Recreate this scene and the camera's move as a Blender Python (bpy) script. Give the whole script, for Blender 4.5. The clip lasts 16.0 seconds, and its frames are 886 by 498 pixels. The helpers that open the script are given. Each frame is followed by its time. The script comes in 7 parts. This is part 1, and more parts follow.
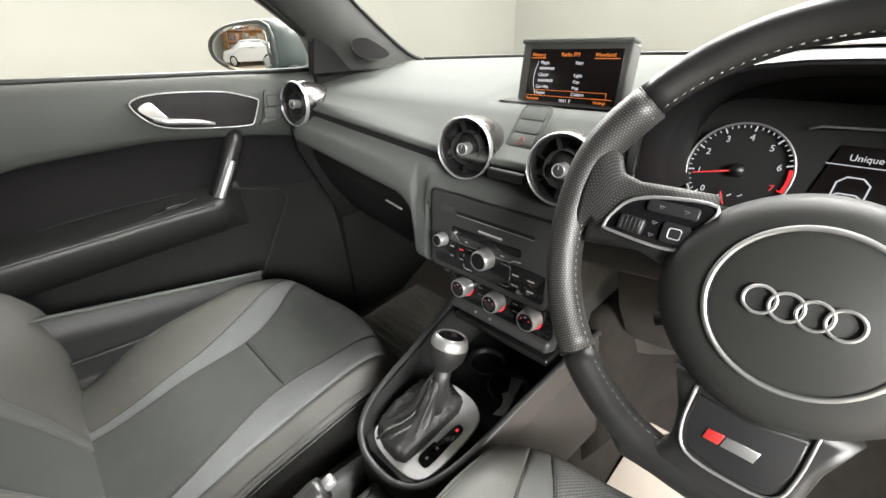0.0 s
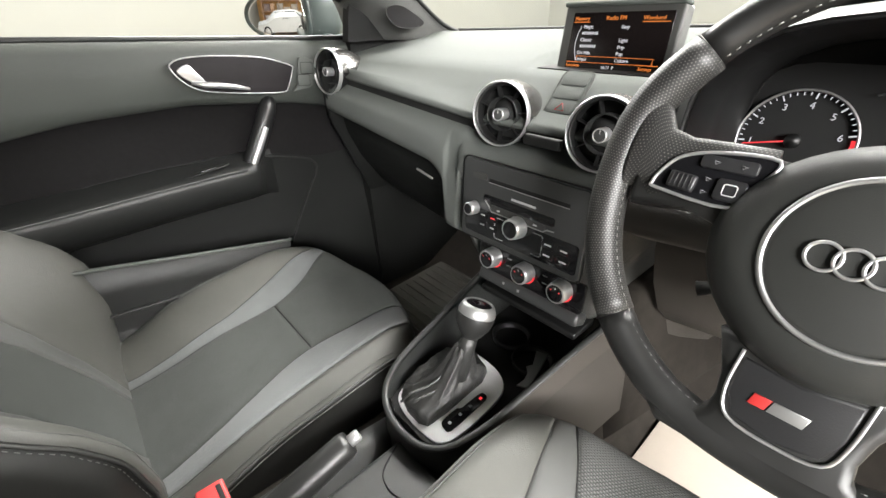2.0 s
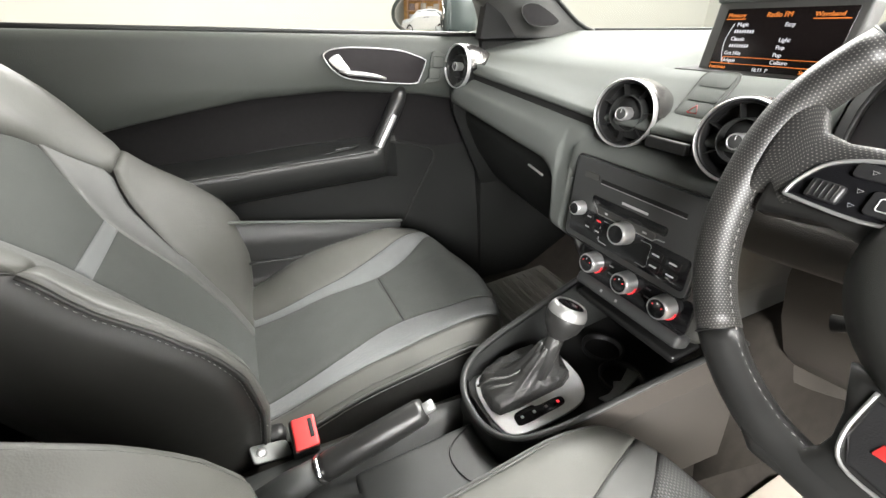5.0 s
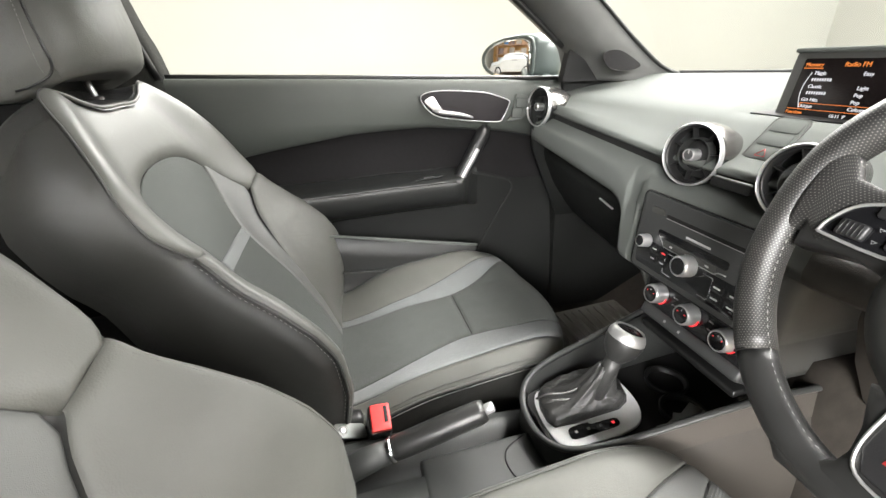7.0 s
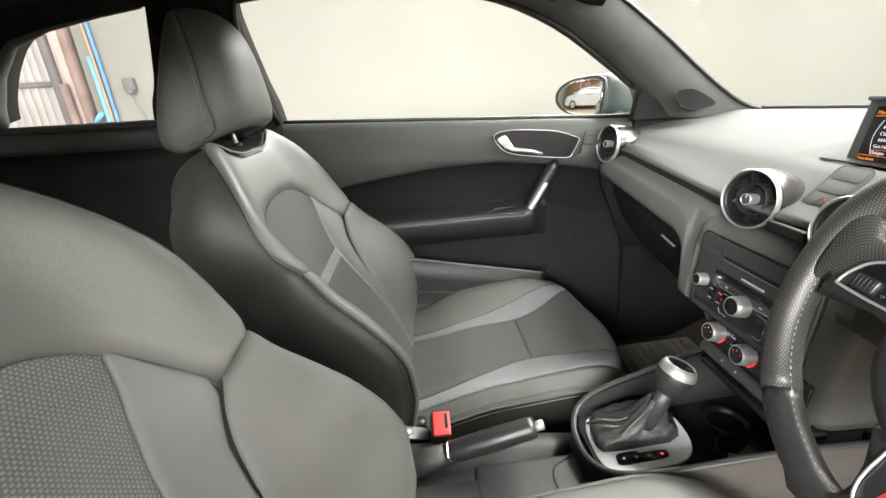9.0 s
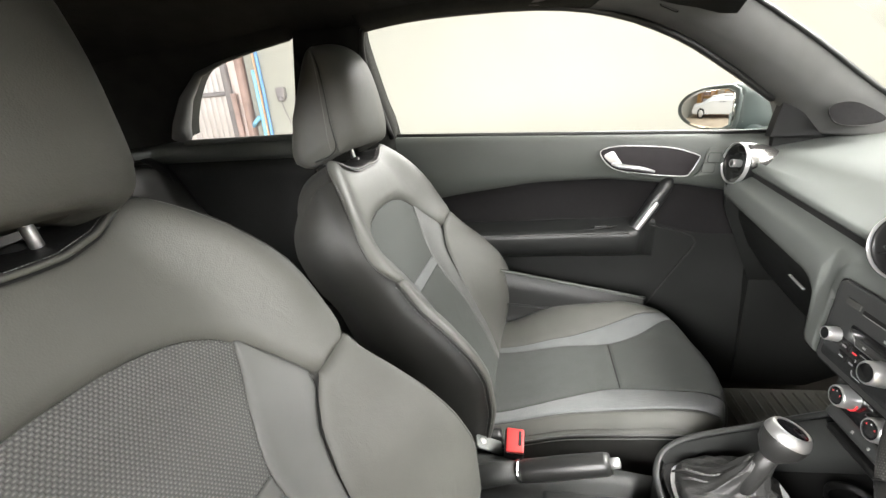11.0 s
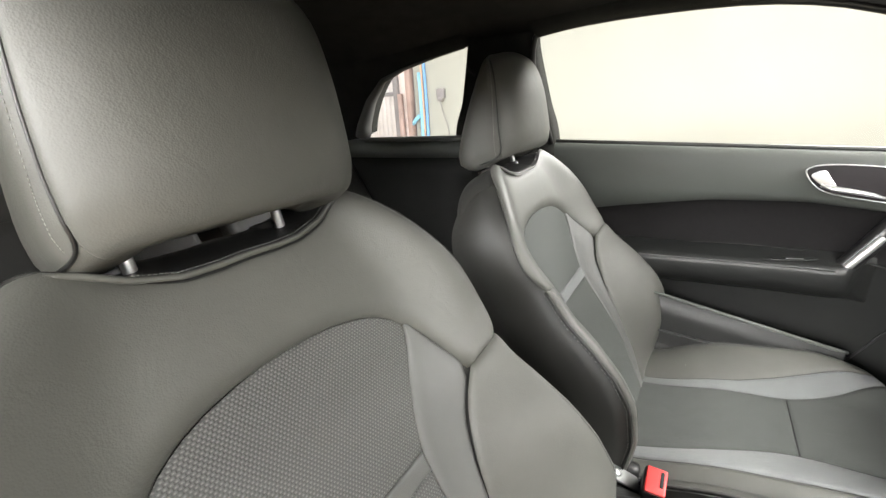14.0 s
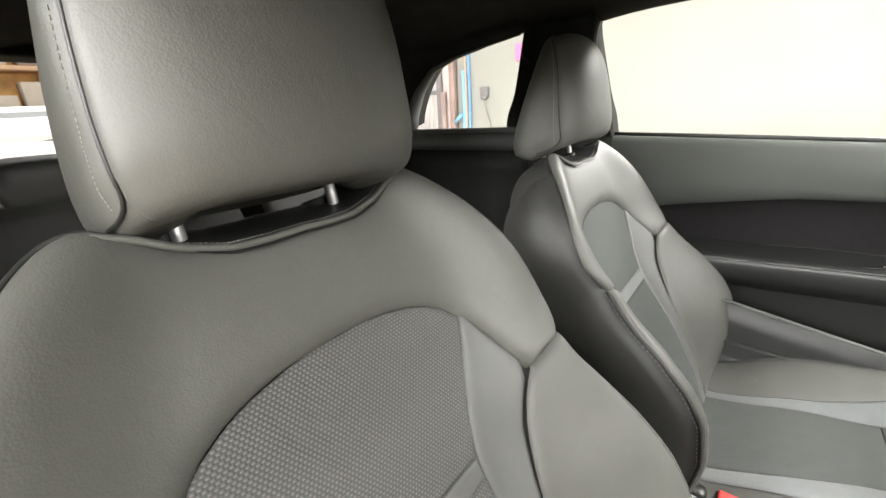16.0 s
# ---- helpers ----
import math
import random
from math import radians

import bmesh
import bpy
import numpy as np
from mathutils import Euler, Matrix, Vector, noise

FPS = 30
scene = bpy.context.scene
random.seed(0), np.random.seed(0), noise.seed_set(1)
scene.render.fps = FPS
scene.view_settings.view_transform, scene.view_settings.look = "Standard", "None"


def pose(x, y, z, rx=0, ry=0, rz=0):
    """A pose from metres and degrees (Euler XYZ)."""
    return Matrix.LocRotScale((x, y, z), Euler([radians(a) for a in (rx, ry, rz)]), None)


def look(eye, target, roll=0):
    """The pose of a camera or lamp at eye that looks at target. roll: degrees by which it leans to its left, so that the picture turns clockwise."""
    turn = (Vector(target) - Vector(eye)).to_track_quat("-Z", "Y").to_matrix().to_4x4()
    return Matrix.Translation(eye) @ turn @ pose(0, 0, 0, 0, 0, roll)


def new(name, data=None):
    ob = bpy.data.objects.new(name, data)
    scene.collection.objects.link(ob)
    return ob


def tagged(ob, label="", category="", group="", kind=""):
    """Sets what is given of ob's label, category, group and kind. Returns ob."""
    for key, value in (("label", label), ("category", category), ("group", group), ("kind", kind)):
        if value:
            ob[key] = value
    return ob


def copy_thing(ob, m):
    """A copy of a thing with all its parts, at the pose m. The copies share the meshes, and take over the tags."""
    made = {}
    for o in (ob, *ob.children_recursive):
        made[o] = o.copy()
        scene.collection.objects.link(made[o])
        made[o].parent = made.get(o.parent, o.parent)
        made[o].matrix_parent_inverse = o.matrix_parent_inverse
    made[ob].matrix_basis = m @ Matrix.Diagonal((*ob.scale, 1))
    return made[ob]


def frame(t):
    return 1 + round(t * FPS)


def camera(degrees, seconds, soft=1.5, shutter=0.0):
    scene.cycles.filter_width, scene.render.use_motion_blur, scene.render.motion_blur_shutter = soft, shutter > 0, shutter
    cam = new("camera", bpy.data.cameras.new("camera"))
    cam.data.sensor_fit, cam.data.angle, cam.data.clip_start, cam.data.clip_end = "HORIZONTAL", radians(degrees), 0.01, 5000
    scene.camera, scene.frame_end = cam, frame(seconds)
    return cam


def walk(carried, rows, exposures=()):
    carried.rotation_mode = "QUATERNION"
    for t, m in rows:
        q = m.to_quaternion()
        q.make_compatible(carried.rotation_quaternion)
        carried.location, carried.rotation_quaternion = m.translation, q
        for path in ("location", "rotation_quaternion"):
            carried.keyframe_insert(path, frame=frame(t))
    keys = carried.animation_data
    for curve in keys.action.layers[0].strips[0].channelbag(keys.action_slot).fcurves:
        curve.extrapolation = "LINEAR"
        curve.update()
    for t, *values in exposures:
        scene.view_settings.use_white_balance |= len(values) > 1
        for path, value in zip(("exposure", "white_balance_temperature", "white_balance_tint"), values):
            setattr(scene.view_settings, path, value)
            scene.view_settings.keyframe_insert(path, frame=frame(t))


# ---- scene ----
cam = camera(93.9, 16.0)
PATH = [
    (0, (0.351, 0.011, 1.055), (-0.923, 1.251, 0.139), -2.2),
    (0.5, (0.348, 0.007, 1.052), (-0.931, 1.234, 0.126), -2.1),
    (1, (0.346, 0.005, 1.045), (-0.941, 1.208, 0.099), -2.0),
    (1.5, (0.347, 0.001, 1.034), (-0.952, 1.178, 0.073), -1.8),
    (2, (0.347, -0.005, 1.028), (-0.975, 1.135, 0.052), -1.5),
    (2.5, (0.349, -0.006, 1.023), (-1.001, 1.091, 0.036), -1.1),
    (3, (0.352, -0.008, 1.021), (-1.036, 1.032, 0.026), -0.8),
    (3.5, (0.356, -0.008, 1.019), (-1.075, 0.97, 0.021), -0.7),
    (4, (0.361, -0.01, 1.016), (-1.125, 0.888, 0.023), -0.6),
    (6.5, (0.422, -0.023, 1.025), (-1.315, 0.47, 0.165), -1.4),
    (7, (0.453, -0.04, 1.039), (-1.321, 0.378, 0.216), -1.6),
    (7.5, (0.472, -0.047, 1.049), (-1.333, 0.298, 0.259), -2.0),
    (8, (0.487, -0.047, 1.062), (-1.346, 0.217, 0.305), -2.3),
    (8.5, (0.505, -0.041, 1.072), (-1.347, 0.136, 0.338), -2.8),
    (9, (0.538, -0.035, 1.085), (-1.329, 0.04, 0.373), -3.1),
    (11.5, (0.556, 0.009, 1.13), (-1.239, -0.552, 0.451), -4.0),
    (12, (0.562, 0.013, 1.134), (-1.194, -0.669, 0.462), -3.9),
    (12.5, (0.565, 0.012, 1.141), (-1.152, -0.769, 0.475), -3.8),
    (13, (0.573, -0.001, 1.145), (-1.099, -0.878, 0.486), -3.7),
    (13.5, (0.575, -0.014, 1.144), (-1.058, -0.965, 0.491), -3.6),
    (14, (0.575, -0.032, 1.141), (-1.023, -1.046, 0.494), -3.4),
    (14.5, (0.573, -0.05, 1.135), (-0.996, -1.112, 0.494), -3.3),
    (15, (0.571, -0.063, 1.131), (-0.969, -1.172, 0.5), -3.2),
    (15.5, (0.568, -0.066, 1.125), (-0.95, -1.206, 0.495), -3.1),
    (16, (0.562, -0.077, 1.111), (-0.941, -1.234, 0.478), -3.0),
]
walk(cam, [(t, look(eye, target, roll)) for t, eye, target, roll in PATH], [(0, 0.0), (4, 0.2), (6.5, 0.40), (7.5, 0.22), (9, 0.13), (11.5, 0.34), (13, 0.30), (16, 0.36)])

# ---- world and light ----
world = bpy.data.worlds.new("world")
scene.world = world
world.use_nodes = True
world.node_tree.nodes["Background"].inputs[0].default_value = (0.95, 0.97, 1.0, 1)
world.node_tree.nodes["Background"].inputs[1].default_value = 0.3


def lamp(name, place, target, sx, sy, watts, colour=(1, 1, 1), spread=180):
    """An unseen rectangular area light added to the hall."""
    data = bpy.data.lights.new(name, "AREA")
    data.shape, data.size, data.size_y, data.energy, data.color, data.spread = "RECTANGLE", sx, sy, watts, colour, radians(spread)
    ob = new(name, data)
    ob.matrix_world = look(place, target)
    return ob


# Added unseen fills from the side and front; no window or fitting stands here.
lamp("side_fill_near", (2.0, -0.38, 1.18), (0.4, -0.42, 1.0), 0.6, 0.5, 5, (1.0, 0.985, 0.955), 120)
lamp("side_front_light", (4.65, 0.9, 2.45), (-0.3, 0.3, 0.75), 4.2, 0.7, 105, (1.0, 0.985, 0.965), 110)
lamp("side_rear_light", (4.65, -2.2, 2.5), (0.0, 0.4, 0.75), 2.6, 1.4, 340, (1.0, 0.985, 0.965), 110)
lamp("door_side_fill", (2.6, 1.4, 2.3), (0.4, -0.4, 1.0), 1.4, 0.6, 17, (1.0, 0.985, 0.955), 100)
lamp("north_fill", (1.5, 4.4, 2.45), (0.3, -0.4, 0.9), 2.0, 0.9, 100, (1.0, 0.985, 0.955), 100)
# Unseen overhead fills, added to brighten the cabin, walls and rear of the hall.
lamp("overhead_fill_front", (-0.2, 2.1, 3.85), (-0.1, 0.2, 0.6), 4.4, 2.0, 310, (1.0, 0.985, 0.95), 80)
lamp("overhead_fill_side", (-3.1, 1.7, 2.85), (-0.2, -0.3, 0.95), 3.0, 0.9, 155, (1.0, 0.985, 0.95), 120)
lamp("overhead_fill_wall", (-2.0, 0.6, 3.8), (-2.6, 0.5, 0.0), 5.0, 0.8, 44, (1.0, 0.99, 0.93))
lamp("overhead_fill_north", (-0.5, 4.6, 3.8), (-0.5, 5.2, 1.0), 5.0, 0.8, 270, (1.0, 0.985, 0.95))
lamp("overhead_fill_rear", (-1.2, -6.4, 3.8), (-1.3, -6.6, 0), 4.0, 1.6, 190, (1.0, 0.98, 0.93))


# ---- materials ----
def socket(nt, node, key):
    return node.inputs[key]


def material(name, colour, rough=0.5, metal=0.0, grain=0.0, grain_size=400.0, mottle=0.15, mottle_size=8.0, sheen=0.0, spec=0.5, coat=0.0, rough_var=0.0, crease=0.0, crease_size=26.0, specks=0.0):
    """Principled material with a fine grain bump and a broad mottle of colour and gloss."""
    m = bpy.data.materials.new(name)
    m.use_nodes = True
    nt = m.node_tree
    b = nt.nodes["Principled BSDF"]
    b.inputs["Base Color"].default_value = (*colour, 1)
    b.inputs["Roughness"].default_value = rough
    b.inputs["Metallic"].default_value = metal
    b.inputs["Specular IOR Level"].default_value = spec
    b.inputs["Sheen Weight"].default_value = sheen
    b.inputs["Coat Weight"].default_value = coat
    tc = nt.nodes.new("ShaderNodeTexCoord")
    if mottle:
        n = nt.nodes.new("ShaderNodeTexNoise")
        n.inputs["Scale"].default_value, n.inputs["Detail"].default_value = mottle_size, 6
        nt.links.new(tc.outputs["Object"], n.inputs["Vector"])
        r = nt.nodes.new("ShaderNodeMapRange")
        r.inputs["From Min"].default_value, r.inputs["From Max"].default_value = 0.3, 0.7
        r.inputs["To Min"].default_value, r.inputs["To Max"].default_value = 1 - mottle, 1 + mottle
        nt.links.new(n.outputs["Fac"], r.inputs["Value"])
        v = nt.nodes.new("ShaderNodeVectorMath")
        v.operation = "SCALE"
        v.inputs[0].default_value = colour
        nt.links.new(r.outputs["Result"], v.inputs["Scale"])
        nt.links.new(v.outputs["Vector"], b.inputs["Base Color"])
        if specks:
            w = nt.nodes.new("ShaderNodeTexVoronoi")
            w.inputs["Scale"].default_value = 38.0
            nt.links.new(tc.outputs["Object"], w.inputs["Vector"])
            near, rare, both = (nt.nodes.new("ShaderNodeMath") for _ in range(3))
            mix = nt.nodes.new("ShaderNodeMix")
            near.operation, rare.operation, both.operation, mix.data_type = "LESS_THAN", "GREATER_THAN", "MULTIPLY", "RGBA"
            near.inputs[1].default_value, rare.inputs[1].default_value = 0.045, 1 - specks
            nt.links.new(w.outputs["Distance"], near.inputs[0])
            nt.links.new(w.outputs["Color"], rare.inputs[0])
            nt.links.new(near.outputs[0], both.inputs[0])
            nt.links.new(rare.outputs[0], both.inputs[1])
            nt.links.new(both.outputs[0], mix.inputs[0])
            nt.links.new(v.outputs["Vector"], mix.inputs[6])
            mix.inputs[7].default_value = (0.42, 0.41, 0.38, 1)
            nt.links.new(mix.outputs[2], b.inputs["Base Color"])
        if rough_var:
            q = nt.nodes.new("ShaderNodeMapRange")
            q.inputs["From Min"].default_value, q.inputs["From Max"].default_value = 0.3, 0.7
            q.inputs["To Min"].default_value, q.inputs["To Max"].default_value = rough - rough_var, rough + rough_var
            nt.links.new(n.outputs["Fac"], q.inputs["Value"])
            nt.links.new(q.outputs["Result"], b.inputs["Roughness"])
    if grain:
        g = nt.nodes.new("ShaderNodeTexVoronoi")
        g.inputs["Scale"].default_value = grain_size
        nt.links.new(tc.outputs["Object"], g.inputs["Vector"])
        bump = nt.nodes.new("ShaderNodeBump")
        bump.inputs["Strength"].default_value, bump.inputs["Distance"].default_value = grain, 0.001
        nt.links.new(g.outputs["Distance"], bump.inputs["Height"])
        nt.links.new(bump.outputs["Normal"], b.inputs["Normal"])
        if crease:
            c = nt.nodes.new("ShaderNodeTexNoise")
            c.inputs["Scale"].default_value, c.inputs["Detail"].default_value, c.inputs["Distortion"].default_value = crease_size, 4, 1.2
            nt.links.new(tc.outputs["Object"], c.inputs["Vector"])
            fold = nt.nodes.new("ShaderNodeBump")
            fold.inputs["Strength"].default_value, fold.inputs["Distance"].default_value = crease, 0.006
            nt.links.new(c.outputs["Fac"], fold.inputs["Height"])
            nt.links.new(fold.outputs["Normal"], bump.inputs["Normal"])
    return m


def weave(name, colour, light, pitch, rough=0.75, strength=0.8, sharp=2.0):
    """Knitted seat cloth: rows of small raised loops, laid out in the UV plane in metres."""
    m = bpy.data.materials.new(name)
    m.use_nodes = True
    nt = m.node_tree
    b = nt.nodes["Principled BSDF"]
    uv = nt.nodes.new("ShaderNodeUVMap")
    sep = nt.nodes.new("ShaderNodeSeparateXYZ")
    nt.links.new(uv.outputs["UV"], sep.inputs[0])

    def mth(op, a, c):
        n = nt.nodes.new("ShaderNodeMath")
        n.operation = op
        for i, s in enumerate((a, c)):
            if isinstance(s, (int, float)):
                n.inputs[i].default_value = s
            elif s is not None:
                nt.links.new(s, n.inputs[i])
        return n.outputs[0]

    k = 2 * math.pi / pitch
    sx = mth("SINE", mth("MULTIPLY", sep.outputs[0], k * 0.75), None)
    sy = mth("SINE", mth("MULTIPLY", sep.outputs[1], k), None)
    cx = mth("COSINE", mth("MULTIPLY", sep.outputs[0], k * 0.75), None)
    cy = mth("SINE", mth("ADD", mth("MULTIPLY", sep.outputs[1], k), math.pi), None)
    h = mth("MAXIMUM", mth("MULTIPLY", mth("ABSOLUTE", sx, None), sy), mth("MULTIPLY", mth("ABSOLUTE", cx, None), cy))
    h = mth("MAXIMUM", h, 0.0)
    mix = nt.nodes.new("ShaderNodeMix")
    mix.data_type = "RGBA"
    mix.inputs[6].default_value, mix.inputs[7].default_value = (*colour, 1), (*light, 1)
    nt.links.new(mth("POWER", h, sharp), mix.inputs[0])
    nt.links.new(mix.outputs[2], b.inputs["Base Color"])
    bump = nt.nodes.new("ShaderNodeBump")
    bump.inputs["Strength"].default_value, bump.inputs["Distance"].default_value = strength, 0.0012
    nt.links.new(h, bump.inputs["Height"])
    nt.links.new(bump.outputs["Normal"], b.inputs["Normal"])
    b.inputs["Roughness"].default_value = rough
    return m


def dots(name, colour, light, pitch, rough=0.4):
    """Perforated leather of the wheel rim: staggered pin holes with bright lips, in UV metres."""
    return weave(name, colour, light, pitch, rough, 0.10, 7.0)


def glow(name, colour, strength):
    m = bpy.data.materials.new(name)
    m.use_nodes = True
    b = m.node_tree.nodes["Principled BSDF"]
    b.inputs["Base Color"].default_value = (0.01, 0.01, 0.01, 1)
    b.inputs["Emission Color"].default_value = (*colour, 1)
    b.inputs["Emission Strength"].default_value = strength
    return m


def clear_glass(name, tint=(0.99, 0.995, 0.99), gloss=0.06):
    m = bpy.data.materials.new(name)
    m.use_nodes = True
    nt = m.node_tree
    nt.nodes.remove(nt.nodes["Principled BSDF"])
    t, g, x, f = (nt.nodes.new("ShaderNode" + k) for k in ("BsdfTransparent", "BsdfGlossy", "MixShader", "Fresnel"))
    t.inputs[0].default_value = (*tint, 1)
    g.inputs["Roughness"].default_value = 0.02
    f.inputs[0].default_value = 1.35
    nt.links.new(f.outputs[0], x.inputs[0])
    nt.links.new(t.outputs[0], x.inputs[1])
    nt.links.new(g.outputs[0], x.inputs[2])
    nt.links.new(x.outputs[0], nt.nodes["Material Output"].inputs[0])
    return m


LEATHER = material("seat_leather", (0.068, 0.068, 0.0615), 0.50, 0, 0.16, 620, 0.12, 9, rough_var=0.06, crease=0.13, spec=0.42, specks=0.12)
# The same seat leather, darkened to put shade on sides and rear seats.
LEATHER_SHADED = material("seat_leather_shaded", (0.020, 0.020, 0.018), 0.5, 0, 0.25, 1500, 0.12, 9, crease=0.13, spec=0.5)
ARM = material("armrest_vinyl", (0.013, 0.0135, 0.013), 0.42, 0, 0.2, 1400, 0.08, 10)
LEATHER_STRIP = material("seat_leather_strip", (0.076, 0.077, 0.074), 0.5, 0, 0.22, 1500, 0.08, 12)
STRIP = material("seat_strip_cloth", (0.104, 0.109, 0.109), 0.85, 0, 0.5, 1600, 0.08, 20, sheen=0.15)
CLOTH_DARK = weave("seat_insert_weave", (0.060, 0.061, 0.059), (0.150, 0.150, 0.145), 0.0066, sharp=3.0)
CLOTH = material("seat_insert_cloth", (0.041, 0.045, 0.041), 0.9, 0, 0.6, 1500, 0.08, 30, sheen=0.05)
PIPING = material("seat_piping", (0.055, 0.055, 0.052), 0.5, 0, 0, 1, 0.1, 30)
THREAD = material("pale_thread", (0.260, 0.260, 0.245), 0.7, 0, 0, 1, 0.1, 60)
GLOSS_LEATHER = material("flap_leather", (0.009, 0.009, 0.009), 0.42, 0, 0.2, 1500, 0.15, 9, crease=0.2)
WHEEL_THREAD = material("dark_thread", (0.22, 0.22, 0.21), 0.7, 0, 0, 1, 0.1, 60)
PIPING_DARK = material("dark_seam", (0.02, 0.02, 0.019), 0.7, 0, 0, 1, 0.1, 30)
DASH = material("dashboard_soft_plastic", (0.098, 0.104, 0.098), 0.85, 0, 0.3, 1400, 0.06, 6, rough_var=0.04, spec=0.12)
DASH_LOW = material("dashboard_hard_plastic", (0.050, 0.050, 0.047), 0.5, 0, 0.35, 900, 0.08, 6)
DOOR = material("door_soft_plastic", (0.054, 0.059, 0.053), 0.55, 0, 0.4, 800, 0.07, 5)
DOOR_CLOTH = material("door_cloth", (0.0115, 0.0110, 0.0112), 0.95, 0, 0.7, 1200, 0.10, 90, spec=0.06)
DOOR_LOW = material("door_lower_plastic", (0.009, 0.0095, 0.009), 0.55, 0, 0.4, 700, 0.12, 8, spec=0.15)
REAR_SIDE = material("rear_side_plastic", (0.010, 0.0105, 0.010), 0.6, 0, 0.4, 700, 0.12, 8, spec=0.3)
CONSOLE = material("console_plastic", (0.019, 0.020, 0.019), 0.5, 0, 0.3, 900, 0.1, 8)
CONSOLE_SIDE = material("console_side_plastic", (0.038, 0.033, 0.028), 0.6, 0, 0.3, 700, 0.1, 6)
RAIL = material("console_rail", (0.030, 0.031, 0.030), 0.34, 0, 0.15, 900, 0.05, 8)
BARREL = material("satin_barrel", (0.170, 0.165, 0.158), 0.26, 0.9, 0, 1, 0.05, 30)
VENT = material("vent_plastic", (0.012, 0.012, 0.012), 0.35, 0, 0.1, 900, 0.1, 12)
HANDLE_DARK = material("handle_recess_plastic", (0.018, 0.016, 0.017), 0.5, 0, 0.1, 900, 0.15, 14, spec=0.12)
RING = material("brushed_silver", (0.62, 0.62, 0.62), 0.28, 0.75, 0, 1, 0.08, 40)
RING_PALE = material("silver_surround", (0.70, 0.70, 0.71), 0.36, 0.25, 0, 1, 0.06, 40)
PALE_TAB = material("pale_plastic", (0.140, 0.146, 0.140), 0.5, 0, 0, 1, 0.1, 40)
PEDAL = material("pedal_rubber", (0.20, 0.20, 0.17), 0.7, 0, 0.2, 500, 0.2, 30)
KEY = material("key_plastic", (0.018, 0.018, 0.019), 0.4, 0, 0.1, 900, 0.1, 20)
BLACK = material("black_plastic", (0.007, 0.007, 0.007), 0.4, 0, 0.1, 900, 0.2, 12)
# Near-black; inside slots, throats and gaps it stands in for shade.
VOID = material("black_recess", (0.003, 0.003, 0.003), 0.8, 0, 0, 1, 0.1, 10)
GLOSS = material("black_gloss", (0.008, 0.008, 0.009), 0.12, 0, 0, 1, 0.1, 10, coat=0.3)
PANEL = material("radio_panel", (0.042, 0.043, 0.043), 0.35, 0, 0.12, 1200, 0.08, 10)
CHROME = material("bright_chrome", (0.75, 0.75, 0.75), 0.12, 1.0, 0, 1, 0.05, 30)
SATIN = material("satin_silver", (0.47, 0.47, 0.465), 0.42, 0.85, 0, 1, 0.06, 30)
RED = material("red_plastic", (0.42, 0.026, 0.024), 0.45, 0, 0, 1, 0.08, 30)
WHITE_MARK = material("white_mark", (0.55, 0.55, 0.55), 0.5, 0, 0, 1, 0.05, 30)
GREY_MARK = material("grey_mark", (0.30, 0.30, 0.30), 0.5, 0, 0, 1, 0.05, 30)
HEADLINER = material("headliner_cloth", (0.016, 0.016, 0.0145), 0.95, 0, 0.5, 1500, 0.2, 20, spec=0.1)
PILLAR = material("pillar_cloth", (0.084, 0.084, 0.081), 0.85, 0, 0.4, 1300, 0.1, 12)
CARPET = material("carpet", (0.024, 0.021, 0.018), 1.0, 0, 0.8, 900, 0.15, 40, spec=0.1)
RUBBER = material("rubber_mat", (0.048, 0.046, 0.038), 0.7, 0, 0.2, 600, 0.2, 10)
PAPER = material("paper_mat", (0.60, 0.53, 0.45), 0.8, 0, 0.1, 200, 0.06, 8)
KNEE = material("knee_panel", (0.031, 0.027, 0.023), 0.6, 0, 0.3, 800, 0.08, 7)
WHEEL = material("wheel_leather", (0.016, 0.016, 0.0155), 0.36, 0, 0.12, 1800, 0.15, 20, rough_var=0.06)
WHEEL_DOTS = dots("wheel_perforated_leather", (0.013, 0.013, 0.0125), (0.17, 0.165, 0.155), 0.0044, 0.46)
AIRBAG = material("airbag_cover", (0.028, 0.029, 0.027), 0.45, 0, 0.15, 1800, 0.08, 14)
BOOT = material("gaiter_leather", (0.026, 0.026, 0.025), 0.34, 0, 0.4, 700, 0.2, 14, crease=0.35, crease_size=40)
MIRROR_SHELL = material("mirror_paint", (0.050, 0.064, 0.061), 0.38, 0.1, 0, 1, 0.1, 10, coat=0.15)
LOOKING_GLASS = material("looking_glass", (0.85, 0.85, 0.85), 0.01, 1.0, 0, 1, 0, 1)
GLASS = clear_glass("window_glass")
WALL = material("white_paint", (0.338, 0.346, 0.316), 0.7, 0, 0.05, 40, 0.03, 1.2)
# The warm tint puts orange light on the floor into its colour.
GROUND = material("pale_floor", (0.500, 0.420, 0.320), 0.5, 0, 0.05, 30, 0.12, 1.5)
STEEL = material("shutter_steel", (0.620, 0.600, 0.610), 0.5, 0.3, 0, 1, 0.08, 3)
BROWN = material("brown_steel", (0.34, 0.25, 0.23), 0.55, 0, 0.1, 80, 0.2, 6)
PALE_STEEL = material("pale_steel", (0.66, 0.58, 0.57), 0.55, 0, 0.1, 80, 0.1, 6)
# Blue, light blue and orange are paled to put bright haze into the colours.
BLUE = material("blue_pipe", (0.16, 0.34, 0.66), 0.4, 0, 0, 1, 0.1, 6)
